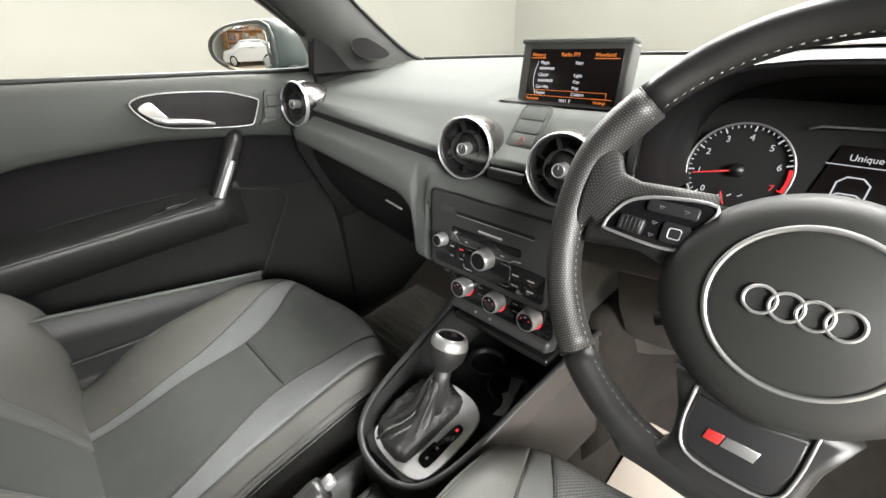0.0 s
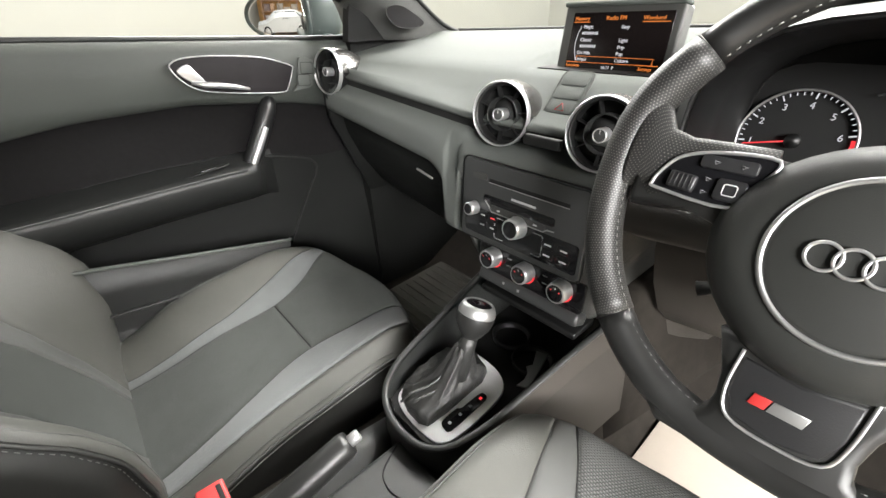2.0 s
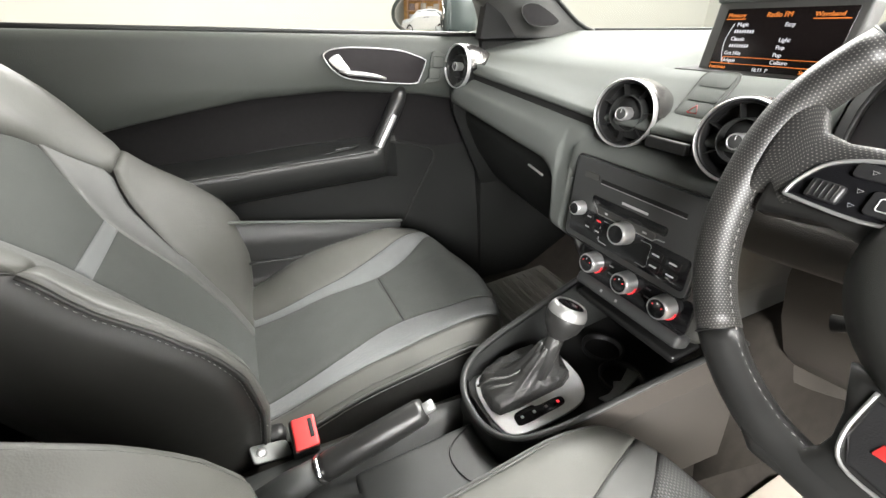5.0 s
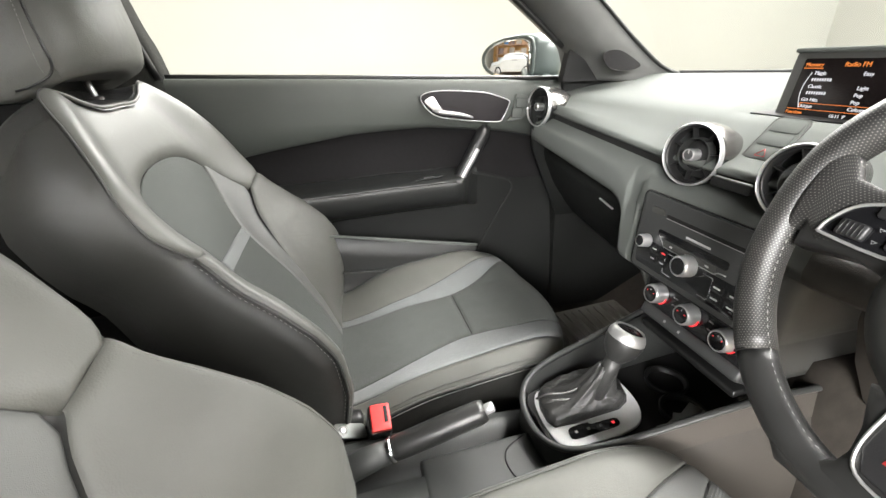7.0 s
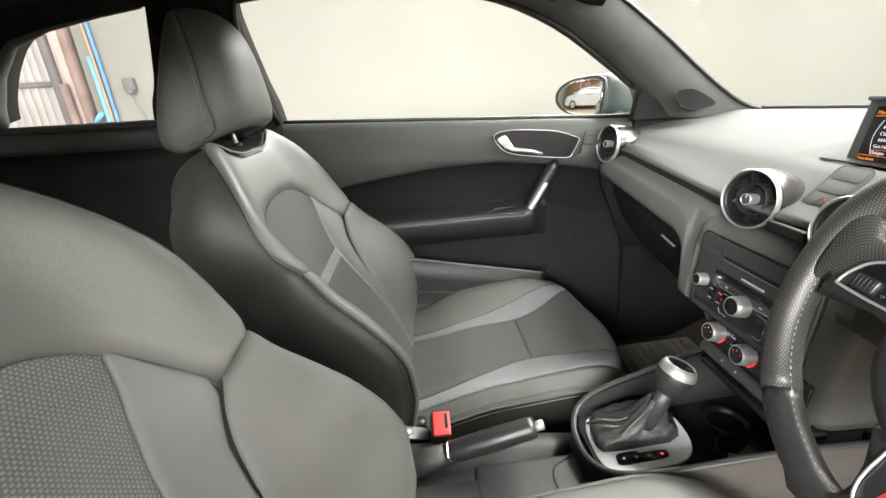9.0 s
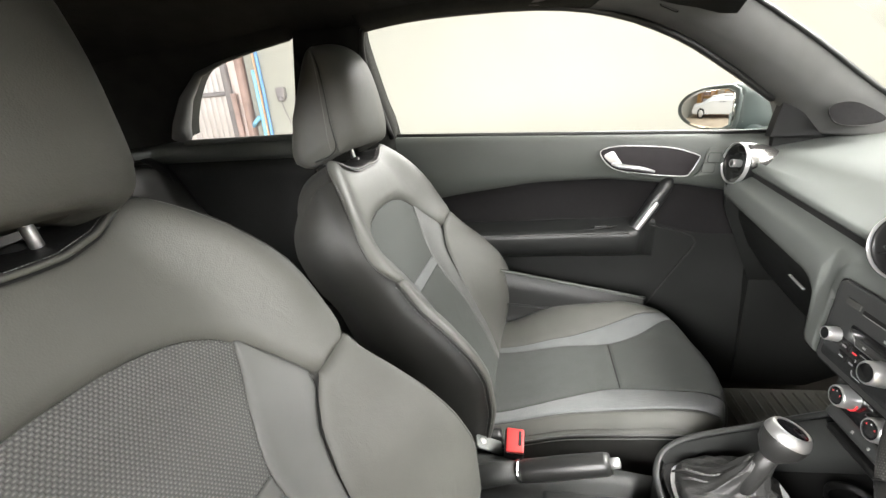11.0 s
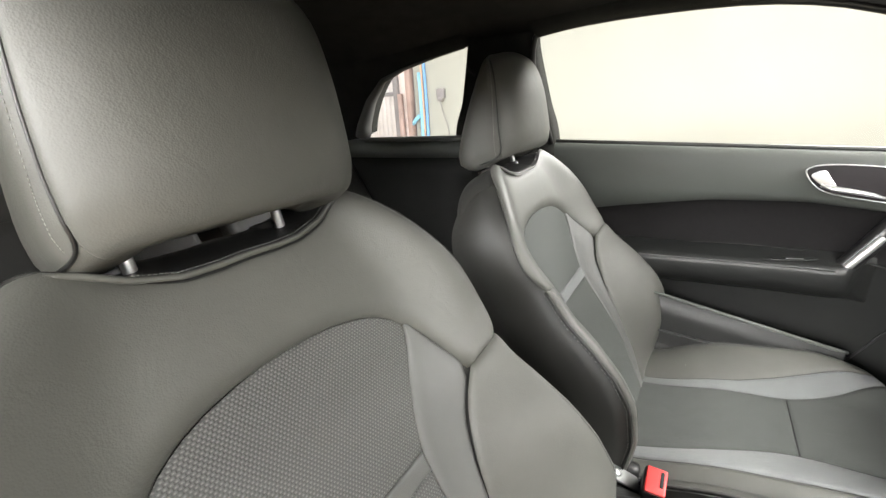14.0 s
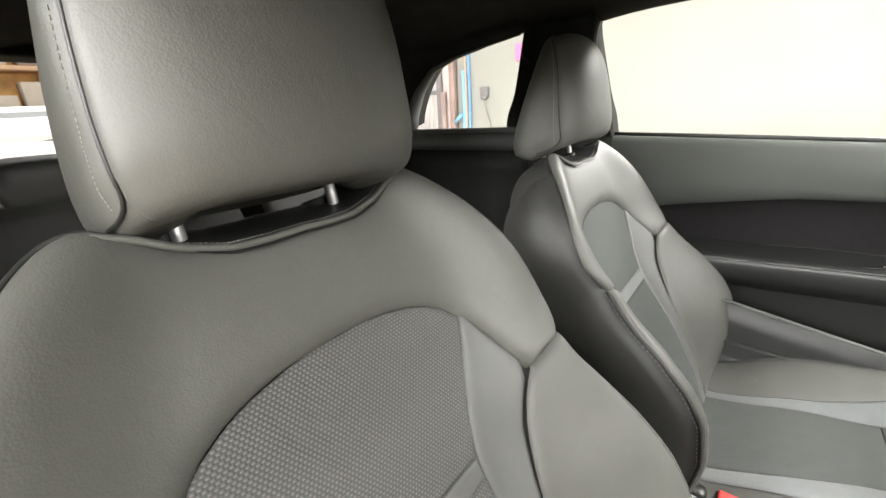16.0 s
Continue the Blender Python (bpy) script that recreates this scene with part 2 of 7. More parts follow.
CYAN = material("light_blue_hose", (0.24, 0.52, 0.74), 0.4, 0, 0, 1, 0.1, 6)
ORANGE = material("orange_hose", (0.72, 0.46, 0.30), 0.5, 0, 0, 1, 0.1, 6)
PINK = material("pink_plastic", (0.70, 0.22, 0.45), 0.5, 0, 0, 1, 0.05, 6)
GREY_BOX = material("grey_plastic", (0.220, 0.210, 0.220), 0.5, 0, 0, 1, 0.1, 8)
BRICK = material("orange_boards", (0.620, 0.360, 0.130), 0.7, 0, 0.2, 60, 0.35, 3)
CAR_PAINT = material("white_car_paint", (0.600, 0.620, 0.625), 0.25, 0, 0, 1, 0.03, 3, coat=0.6)
CAR_GLASS = material("car_glass", (0.05, 0.06, 0.065), 0.08, 0, 0, 1, 0.05, 3)
TYRE = material("tyre_rubber", (0.02, 0.02, 0.02), 0.8, 0, 0.1, 100, 0.1, 8)
SCREEN = material("screen_black", (0.008, 0.006, 0.006), 0.2, 0, 0, 1, 0.1, 10)
LIT_WHITE = glow("lit_white", (0.9, 0.9, 0.95), 0.75)
LIT_AMBER = glow("lit_amber", (1.0, 0.28, 0.04), 0.8)
LIT_RED = glow("lit_red", (1.0, 0.05, 0.06), 1.0)


# ---- mesh helpers ----
def raw(name, verts, faces, mat, smooth=True, uvs=None):
    me = bpy.data.meshes.new(name)
    me.from_pydata([tuple(v) for v in verts], [], faces)
    me.polygons.foreach_set("use_smooth", [smooth] * len(me.polygons))
    if uvs is not None:
        layer = me.uv_layers.new(name="UVMap")
        for loop in me.loops:
            layer.data[loop.index].uv = uvs[loop.vertex_index]
    me.materials.append(mat)
    me.update()
    return me


def thing(name, place, label, category, group="", kind=""):
    ob = new(name)
    ob.location = place
    ob.empty_display_size = 0.05
    return tagged(ob, label, category, group, kind)


def attach(ob, parent, label=""):
    ob.parent = parent
    if parent.type == "EMPTY":
        ob.matrix_parent_inverse = Matrix.Translation(-parent.location)
    if label:
        ob["label"] = label
    return ob


def part(name, me, parent, label=""):
    """Links a mesh in world coordinates as one part of a thing or of a part."""
    return attach(new(name, me), parent, label)


def solo(name, me, label, category, group="", kind=""):
    return tagged(new(name, me), label, category, group, kind)


def spaced(n, a=0.0, b=1.0, ends=True):
    """n + 1 stations from a to b, closer together at both ends."""
    return [a + (b - a) * ((0.5 - 0.5 * math.cos(math.pi * i / n)) if ends else i / n) for i in range(n + 1)]


def sheet(f, us, vs, close=False):
    verts = [f(u, v) for v in vs for u in us]
    n, faces = len(us), []
    for j in range(len(vs) - 1):
        for i in range(n if close else n - 1):
            k = (i + 1) % n
            faces.append((j * n + i, j * n + k, (j + 1) * n + k, (j + 1) * n + i))
    return verts, faces


def loft(rings, caps=True, flip=False):
    """Closed rings of equal length joined into a skin."""
    n = len(rings[0])
    verts = [tuple(p) for r in rings for p in r]
    faces = []
    for j in range(len(rings) - 1):
        for i in range(n):
            k = (i + 1) % n
            faces.append((j * n + i, j * n + k, (j + 1) * n + k, (j + 1) * n + i))
    if caps:
        faces.append(tuple(reversed(range(n))))
        faces.append(tuple(range((len(rings) - 1) * n, len(rings) * n)))
    if flip:
        faces = [tuple(reversed(q)) for q in faces]
    return verts, faces


def tube(points, r, n=8, closed=False, flat=1.0):
    """A round bar along points; r may be a list."""
    pts = [Vector(p) for p in points]
    rings = []
    side = None
    for i, p in enumerate(pts):
        a = pts[i - 1] if (i or closed) else p
        b = pts[(i + 1) % len(pts)] if (i < len(pts) - 1 or closed) else p
        d = (b - a).normalized()
        ref = Vector((0, 0, 1)) if abs(d.z) < 0.9 else Vector((1, 0, 0))
        if side is None:
            side = d.cross(ref).normalized()
        else:
            side = (side - d * side.dot(d)).normalized()
        up = side.cross(d)
        q = r[i] if isinstance(r, (list, tuple)) else r
        rings.append([p + side * (q * math.cos(2 * math.pi * k / n)) + up * (q * flat * math.sin(2 * math.pi * k / n)) for k in range(n)])
    if closed:
        rings.append(rings[0])
    return loft(rings, caps=not closed)


def lathe(profile, centre, axis, n=32, up=(0, 0, 1), caps=False):
    """Turns (radius, height along axis) pairs about an axis."""
    a = Vector(axis).normalized()
    s = a.cross(Vector(up)).normalized()
    t = s.cross(a)
    c = Vector(centre)
    rings = [[c + a * h + (s * math.cos(2 * math.pi * k / n) + t * math.sin(2 * math.pi * k / n)) * r for k in range(n)] for r, h in profile]
    return loft(rings, caps)


def bevelled(sx, sy, sz, m, bevel=0.004, segments=2):
    """A box with rounded edges, at the pose m."""
    bm = bmesh.new()
    bmesh.ops.create_cube(bm, size=1.0, matrix=Matrix.Diagonal((sx, sy, sz, 1)))
    bmesh.ops.bevel(bm, geom=bm.edges[:], offset=min(bevel, 0.49 * min(sx, sy, sz)), segments=segments, affect="EDGES", profile=0.6)
    bm.transform(m)
    bm.verts.index_update()
    out = [tuple(v.co) for v in bm.verts], [tuple(v.index for v in f.verts) for f in bm.faces]
    bm.free()
    return out


def plate(outline, m, thick=0.004, bevel=0.0015):
    """A flat outline in the local x, y plane given a thickness along z and eased edges, at the pose m."""
    bm = bmesh.new()
    bm.faces.new([bm.verts.new((x, y, 0)) for x, y in outline])
    top = bmesh.ops.extrude_face_region(bm, geom=bm.faces[:])
    bmesh.ops.translate(bm, vec=(0, 0, thick), verts=[g for g in top["geom"] if isinstance(g, bmesh.types.BMVert)])
    bmesh.ops.recalc_face_normals(bm, faces=bm.faces[:])
    if bevel:
        rim = [e for e in bm.edges if all(abs(v.co.z - thick) < 1e-6 for v in e.verts)]
        bmesh.ops.bevel(bm, geom=rim, offset=bevel, segments=2, affect="EDGES", profile=0.6)
    bm.transform(m)
    bm.verts.index_update()
    out = [tuple(v.co) for v in bm.verts], [tuple(v.index for v in f.verts) for f in bm.faces]
    bm.free()
    return out


def rounded(w, h, r, n=5):
    """Outline of a rounded rectangle."""
    out = []
    for cx, cy, a in ((w / 2 - r, h / 2 - r, 0), (-w / 2 + r, h / 2 - r, 90), (-w / 2 + r, -h / 2 + r, 180), (w / 2 - r, -h / 2 + r, 270)):
        for i in range(n + 1):
            b = radians(a + 90 * i / n)
            out.append((cx + r * math.cos(b), cy + r * math.sin(b)))
    return out


def lerp_table(table, x):
    """Smooth reading of a short table of (x, value)."""
    if x <= table[0][0]:
        return table[0][1]
    for (x0, a), (x1, b) in zip(table, table[1:]):
        if x <= x1:
            t = (x - x0) / (x1 - x0)
            return a + (b - a) * t
    return table[-1][1]


def smooth(a, b, x):
    t = min(1, max(0, (x - a) / (b - a)))
    return t * t * (3 - 2 * t)


def loop(points, n=4):
    """A closed smooth curve through 2D points."""
    out, k = [], len(points)
    for i in range(k):
        p0, p1, p2, p3 = (Vector(points[(i + j) % k]) for j in (-1, 0, 1, 2))
        for s in range(n):
            t = s / n
            q = 0.5 * ((2 * p1) + (p2 - p0) * t + (2 * p0 - 5 * p1 + 4 * p2 - p3) * t * t + (3 * p1 - p0 - 3 * p2 + p3) * t ** 3)
            out.append(tuple(q))
    return out


def glide(points, n=4):
    """An open smooth curve through 3D points."""
    rough, out = [Vector(p) for p in points], []
    for i in range(len(rough) - 1):
        p0, p1, p2, p3 = rough[max(0, i - 1)], rough[i], rough[i + 1], rough[min(len(rough) - 1, i + 2)]
        for s in range(n):
            t = s / n
            out.append(0.5 * (2 * p1 + (p2 - p0) * t + (2 * p0 - 5 * p1 + 4 * p2 - p3) * t * t + (3 * p1 - p0 - 3 * p2 + p3) * t ** 3))
    return out + [rough[-1]]


def glide4(rows, n=4):
    """A smooth run through rows of numbers."""
    out, k = [], len(rows)
    for i in range(k - 1):
        p0, p1, p2, p3 = (np.array(rows[min(k - 1, max(0, i + j))]) for j in (-1, 0, 1, 2))
        for q in range(n):
            t = q / n
            out.append(0.5 * (2 * p1 + (p2 - p0) * t + (2 * p0 - 5 * p1 + 4 * p2 - p3) * t * t + (3 * p1 - p0 - 3 * p2 + p3) * t ** 3))
    return out + [np.array(rows[-1])]


def words(text, size, m, mat, parent, name="lettering", depth=0.0004, align="LEFT"):
    """Lettering in the built-in font as a mesh."""
    cu = bpy.data.curves.new(name, "FONT")
    cu.body, cu.size, cu.extrude, cu.align_x = text, size, depth, align
    ob = bpy.data.objects.new(name, cu)
    scene.collection.objects.link(ob)
    me = bpy.data.meshes.new_from_object(ob.evaluated_get(bpy.context.evaluated_depsgraph_get()))
    bpy.data.objects.remove(ob)
    me.transform(m)
    me.materials.clear()
    me.materials.append(mat)
    return part(name, me, parent)


def facing(x, y, z, tilt=0.0, turn=0.0):
    """Pose whose local x, y plane is an upright face looking back at the driver (towards -y), leaning by tilt."""
    return pose(x, y, z, 90 - tilt, 0, turn)


# ---- the hall round the car ----
def wall_box(name, x0, y0, z0, x1, y1, z1, mat, label):
    v, f = bevelled(abs(x1 - x0), abs(y1 - y0), abs(z1 - z0), Matrix.Translation(((x0 + x1) / 2, (y0 + y1) / 2, (z0 + z1) / 2)), 0.003, 1)
    return solo(name, raw(name, v, f, mat, False), label, name.split("_")[0], kind="structure")


wall_box("ground", -4.2, -11.6, -0.12, 6.2, 6.2, 0.0, GROUND, "pale sealed floor of the showroom hall, tinted warm for orange light")
wall_box("ceiling", -4.2, -11.6, 4.0, 6.2, 6.2, 4.12, WALL, "white painted hall ceiling")
wall_box("wall_west", -4.2, -3.22, 0.0, -4.0, 6.0, 4.0, WALL, "plain white painted hall wall beside the car")
wall_box("wall_west_rear", -4.2, -11.4, 0.0, -4.0, -5.6, 4.0, WALL, "plain white painted wall beyond the shutter")
wall_box("wall_north", -4.2, 6.0, 0.0, 6.2, 6.2, 4.0, WALL, "plain white painted wall ahead of the car")
wall_box("wall_east", 6.0, -11.4, 0.0, 6.2, 6.0, 4.0, WALL, "plain white painted wall")
wall_box("wall_south", -4.2, -11.6, 0.0, 6.2, -11.4, 4.0, BRICK, "orange and brown boarded rear wall")


def shutter_door():
    th = thing("roller_shutter", (-4.05, -4.6, 0), "pale grey steel slatted shutter closing the hall doorway", "shutter")
    for i in range(26):
        y = -3.55 - i * 0.08
        part("slat", raw("slat", *bevelled(0.03, 0.0785, 3.9, Matrix.Translation((-4.06, y, 1.95)), 0.008, 1), STEEL), th)
    part("rail", raw("rail", *bevelled(0.05, 2.1, 0.05, Matrix.Translation((-4.035, -4.55, 1.34)), 0.006, 1), GREY_BOX), th)
    col = thing("steel_column", (-4.0, -3.37, 0), "brown painted steel column beside the shutter", "column")
    part("flange", raw("flange", *bevelled(0.10, 0.07, 3.98, Matrix.Translation((-3.97, -3.27, 2.0)), 0.006, 1), BROWN), col)
    part("web", raw("web", *bevelled(0.05, 0.16, 3.98, Matrix.Translation((-4.0, -3.36, 2.0)), 0.006, 1), PALE_STEEL), col)
    part("guide", raw("guide", *bevelled(0.09, 0.07, 3.98, Matrix.Translation((-3.98, -3.48, 2.0)), 0.006, 1), GREY_BOX), col)
    part("bollard", raw("bollard", *tube([(-3.93, -3.40, 0.0), (-3.93, -3.40, 1.33)], 0.035, 10), BROWN), col, "reddish brown guard tube")


def wall_services():
    for y, r, mat, z0, z1, nm, lab in ((-3.04, 0.018, BLUE, 0.3, 3.9, "air_pipe", "dark blue compressed air pipe on the white wall"),
                                       (-3.12, 0.022, CYAN, 0.4, 1.56, "air_hose", "light blue air hose hanging on the wall"),
                                       (-3.085, 0.010, ORANGE, 0.2, 2.4, "orange_hose", "orange hose hanging on the wall")):
        pts = [(-3.97 + 0.01 * math.sin(z * 3), y + 0.012 * math.sin(z * 2.2), z) for z in spaced(14, z0, z1, False)]
        solo(nm, raw(nm, *tube(pts, r, 10), mat), lab, "pipe")
    solo("hose_joint", raw("hose_joint", *tube([(-3.95, -3.13, 1.06), (-3.93, -3.18, 1.01), (-3.95, -3.24, 0.96)], 0.024, 8), CYAN), "light blue hose elbow", "pipe")
    box = thing("power_socket", (-3.97, -2.815, 1.3), "grey plastic industrial socket with a hanging cable", "socket")
    part("body", raw("body", *bevelled(0.06, 0.10, 0.115, Matrix.Translation((-3.97, -2.815, 1.30)), 0.012), GREY_BOX), box)
    part("plug", raw("plug", *bevelled(0.07, 0.06, 0.05, Matrix.Translation((-3.945, -2.81, 1.235)), 0.015), GREY_BOX), box)
    part("cable", raw("cable", *tube([(-3.94, -2.81, 1.21), (-3.95, -2.79, 1.1), (-3.96, -2.74, 0.95), (-3.97, -2.70, 0.7)], 0.006, 6), GREY_BOX), box)
    solo("dispenser", raw("dispenser", *bevelled(0.05, 0.065, 0.18, Matrix.Translation((-3.97, -2.37, 1.68)), 0.01), PINK), "pink plastic holder on the white wall", "dispenser")


shutter_door()
wall_services()


# ---- cabin shell ----
def belt(y):
    """Height of the window sill line."""
    return 1.006 - 0.034 * y


def shell():
    # roof with headliner: curved sheet from the windscreen head to the tailgate
    def edge(y):
        return lerp_table([(-1.55, 0.50), (-1.1, 0.56), (-0.5, 0.605), (0.1, 0.60), (0.35, 0.57), (0.55, 0.55)], y)

    def crown(y):
        return lerp_table([(-1.55, 1.30), (-1.2, 1.355), (-0.6, 1.395), (-0.1, 1.40), (0.25, 1.375), (0.5, 1.325)], y)

    def rail(y):
        return lerp_table([(-1.55, 1.20), (-1.1, 1.262), (-0.9, 1.285), (-0.65, 1.315), (-0.45, 1.322), (-0.2, 1.335), (0.0, 1.325), (0.17, 1.30), (0.33, 1.265), (0.5, 1.245)], y)

    def lining(s, y):
        e = edge(y)
        k = abs(s) ** 3.2
        return (s * e, y, crown(y) * (1 - k) + rail(y) * k)

    ys = spaced(22, -1.5, 0.42, False)
    ss = spaced(20, -1, 1)
    v, f = sheet(lining, ss, ys)
    top = [(x * 1.02, y, z + 0.05) for x, y, z in v]
    k = len(v)
    allf = f + [tuple(i + k for i in reversed(q)) for q in f]
    solo("headliner", raw("headliner", v + top, allf, HEADLINER), "black cloth headliner and roof", "headliner", kind="structure")

    # side rails, pillars and sills on both sides
    for sx, tag in ((-1, "1"), (1, "2")):
        def strip(path_a, path_b, depth, mat, name, label, n=30, ridge=1.3):
            """A padded bar whose inner face spans two curves."""
            rings = []
            for t in spaced(n, 0, 1, False):
                a, b = Vector(path_a(t)), Vector(path_b(t))
                mid = (a + b) / 2
                out = Vector((-depth, 0, depth * 0.25))
                bul = Vector((0.012, 0, -0.004))
                ring = [a, a.lerp(b, 0.25) + bul * (0.5 + 0.38 * ridge), mid + bul * ridge, a.lerp(b, 0.75) + bul * (0.5 + 0.2 * ridge), b, b + out, mid + out, a + out]
                rings.append([(-sx * p.x if sx > 0 else p.x, p.y, p.z) for p in ring])
            return solo(name, raw(name, *loft(rings, flip=sx > 0), mat), label, "trim", kind="structure")

        def curve(pts):
            pts = glide(pts, 4)

            def f(t):
                q = t * (len(pts) - 1)
                i = min(len(pts) - 2, int(q))
                return Vector(pts[i]).lerp(Vector(pts[i + 1]), q - i)
            return f

        # windscreen pillar, from the roof down to the dashboard corner
        strip(curve([(-0.575, -0.02, 1.316), (-0.585, 0.10, 1.302), (-0.60, 0.25, 1.262), (-0.625, 0.36, 1.203), (-0.655, 0.47, 1.135), (-0.672, 0.55, 1.082), (-0.685, 0.595, 1.05), (-0.70, 0.625, 0.985)]),
              curve([(-0.52, 0.10, 1.39), (-0.53, 0.22, 1.375), (-0.555, 0.33, 1.345), (-0.575, 0.45, 1.285), (-0.60, 0.60, 1.19), (-0.625, 0.75, 1.085), (-0.655, 0.88, 1.012), (-0.675, 0.97, 0.985)]),
              0.06, PILLAR, "trim_front_pillar_" + tag, "dark grey cloth covered windscreen pillar trim", ridge=2.6)
        edge_line = [Vector((-sx * p[0], p[1], p[2]) if sx > 0 else p) for p in glide([(-0.532, 0.222, 1.376), (-0.557, 0.331, 1.346), (-0.577, 0.451, 1.286), (-0.602, 0.601, 1.191), (-0.627, 0.751, 1.086), (-0.656, 0.880, 1.013), (-0.675, 0.968, 0.988)], 3)]
        solo("trim_screen_seal_" + tag, raw("trim_screen_seal", *tube(edge_line, 0.0060, 6), BLACK), "thin black seal along the windscreen edge", "trim", kind="structure")
        # rail over the door window
        strip(curve([(-0.605, -0.44, 1.302), (-0.60, -0.25, 1.318), (-0.592, 0.0, 1.31), (-0.588, 0.12, 1.298)]),
              curve([(-0.56, -0.46, 1.345), (-0.555, -0.25, 1.36), (-0.55, 0.0, 1.352), (-0.54, 0.16, 1.33)]),
              0.08, HEADLINER, "trim_roof_rail_" + tag, "black cloth roof rail over the door window")
        # centre pillar
        strip(curve([(-0.60, -0.455, 1.32), (-0.615, -0.462, 1.27), (-0.66, -0.44, 1.12), (-0.685, -0.42, 1.02), (-0.70, -0.40, 0.75), (-0.70, -0.38, 0.4)]),
              curve([(-0.585, -0.64, 1.32), (-0.592, -0.648, 1.295), (-0.625, -0.69, 1.15), (-0.645, -0.73, 1.04), (-0.67, -0.72, 0.75), (-0.68, -0.68, 0.4)]),
              0.07, HEADLINER, "trim_centre_pillar_" + tag, "black centre pillar trim")
        # rail over the rear side window and rear pillar
        strip(curve([(-0.592, -0.645, 1.302), (-0.585, -0.76, 1.285), (-0.575, -0.87, 1.262), (-0.565, -0.95, 1.232), (-0.565, -1.005, 1.17), (-0.57, -1.045, 1.10), (-0.575, -1.06, 1.055)]),
              curve([(-0.54, -0.64, 1.37), (-0.535, -0.80, 1.36), (-0.52, -1.0, 1.345), (-0.49, -1.25, 1.31), (-0.47, -1.42, 1.24), (-0.47, -1.48, 1.10), (-0.47, -1.50, 1.02)]),
              0.07, HEADLINER, "trim_rear_pillar_" + tag, "black rear pillar trim curving round the side window")
        # pale inner frame and sill of the rear side window
        ring = [(-0.598, -0.66, 1.303), (-0.590, -0.76, 1.286), (-0.580, -0.87, 1.263), (-0.570, -0.95, 1.234), (-0.568, -1.010, 1.172), (-0.571, -1.052, 1.10), (-0.576, -1.068, 1.062)]
        rows = [Vector((-sx * p[0] if sx > 0 else p[0], p[1], p[2])) for p in ring]
        solo("trim_window_frame_" + tag, raw("trim_window_frame", *tube(rows, [0.006, 0.006, 0.008, 0.013, 0.022, 0.030, 0.034], 10, flat=0.7), PILLAR), "grey inner frame of the small rear side window", "trim", kind="structure")
        solo("trim_window_sill_" + tag, raw("trim_window_sill", *tube([(sx * 0.598, -0.66, 1.046), (sx * 0.592, -0.85, 1.046), (sx * 0.580, -1.06, 1.046)], 0.014, 8, flat=0.6), DASH), "grey sill of the small rear side window", "trim", kind="structure")
        # rear side panel under the window
        for nm, mat, prof, lab in (("trim_rear_side_", DOOR, [(-0.64, 1.052), (-0.60, 1.045), (-0.585, 1.02), (-0.590, 1.000), (-0.602, 0.984), (-0.72, 0.984), (-0.72, 1.04)], "grey upper rear side panel under the small window"),
                                   ("trim_rear_low_", DOOR_LOW, [(-0.72, 0.982), (-0.606, 0.982), (-0.618, 0.92), (-0.625, 0.70), (-0.60, 0.45), (-0.72, 0.45)], "black lower rear side panel")):
            rings = [[(sx * abs(x) * (1 - 0.05 * smooth(-0.7, -1.4, y)), y, z) for x, z in prof] for y in (-0.66, -0.8, -1.0, -1.2, -1.45)]
            solo(nm + tag, raw("trim_rear_side", *loft(rings, flip=sx < 0), mat), lab, "trim", kind="structure")
        # outer sill
        solo("trim_sill_" + tag, raw("trim_sill", *bevelled(0.10, 1.9, 0.20, Matrix.Translation((sx * 0.80, 0.1, 0.25)), 0.03), BLACK), "black door sill", "trim", kind="structure")
    # windscreen header
    solo("trim_header", raw("trim_header", *bevelled(1.12, 0.10, 0.05, pose(0, 0.46, 1.355, 12, 0, 0), 0.015), HEADLINER), "black windscreen header trim", "trim", kind="structure")

    # floor with tunnel
    fl = [(-0.75, 0.24), (-0.74, 0.20), (-0.20, 0.20), (-0.15, 0.24), (-0.12, 0.40), (0.12, 0.40), (0.15, 0.24), (0.20, 0.20), (0.74, 0.20), (0.75, 0.24)]
    rings = [[(x, y, z + lift) for x, z in fl] + [(0.75, y, 0.12), (-0.75, y, 0.12)] for y, lift in ((-1.6, 0.05), (-0.5, 0.02), (0.4, 0.0), (0.78, 0.0), (1.0, 0.12), (1.15, 0.32), (1.2, 0.55))]
    solo("floor", raw("floor", *loft(rings), CARPET), "black carpeted cabin floor", "floor", kind="structure")
    # bulkhead and tail
    solo("wall_bulkhead", raw("wall_bulkhead", *bevelled(1.5, 0.06, 0.75, Matrix.Translation((0, 1.24, 0.60)), 0.01), CARPET), "black carpeted bulkhead", "bulkhead", kind="structure")
    solo("wall_tail", raw("wall_tail", *bevelled(1.3, 0.06, 0.75, Matrix.Translation((0, -1.62, 0.62)), 0.01), DOOR_LOW), "dark tailgate lining", "tailgate", kind="structure")
    solo("trim_tail_header", raw("trim_tail_header", *bevelled(1.1, 0.14, 0.05, Matrix.Translation((0, -1.52, 1.30)), 0.015), HEADLINER), "black tailgate header", "trim", kind="structure")


shell()


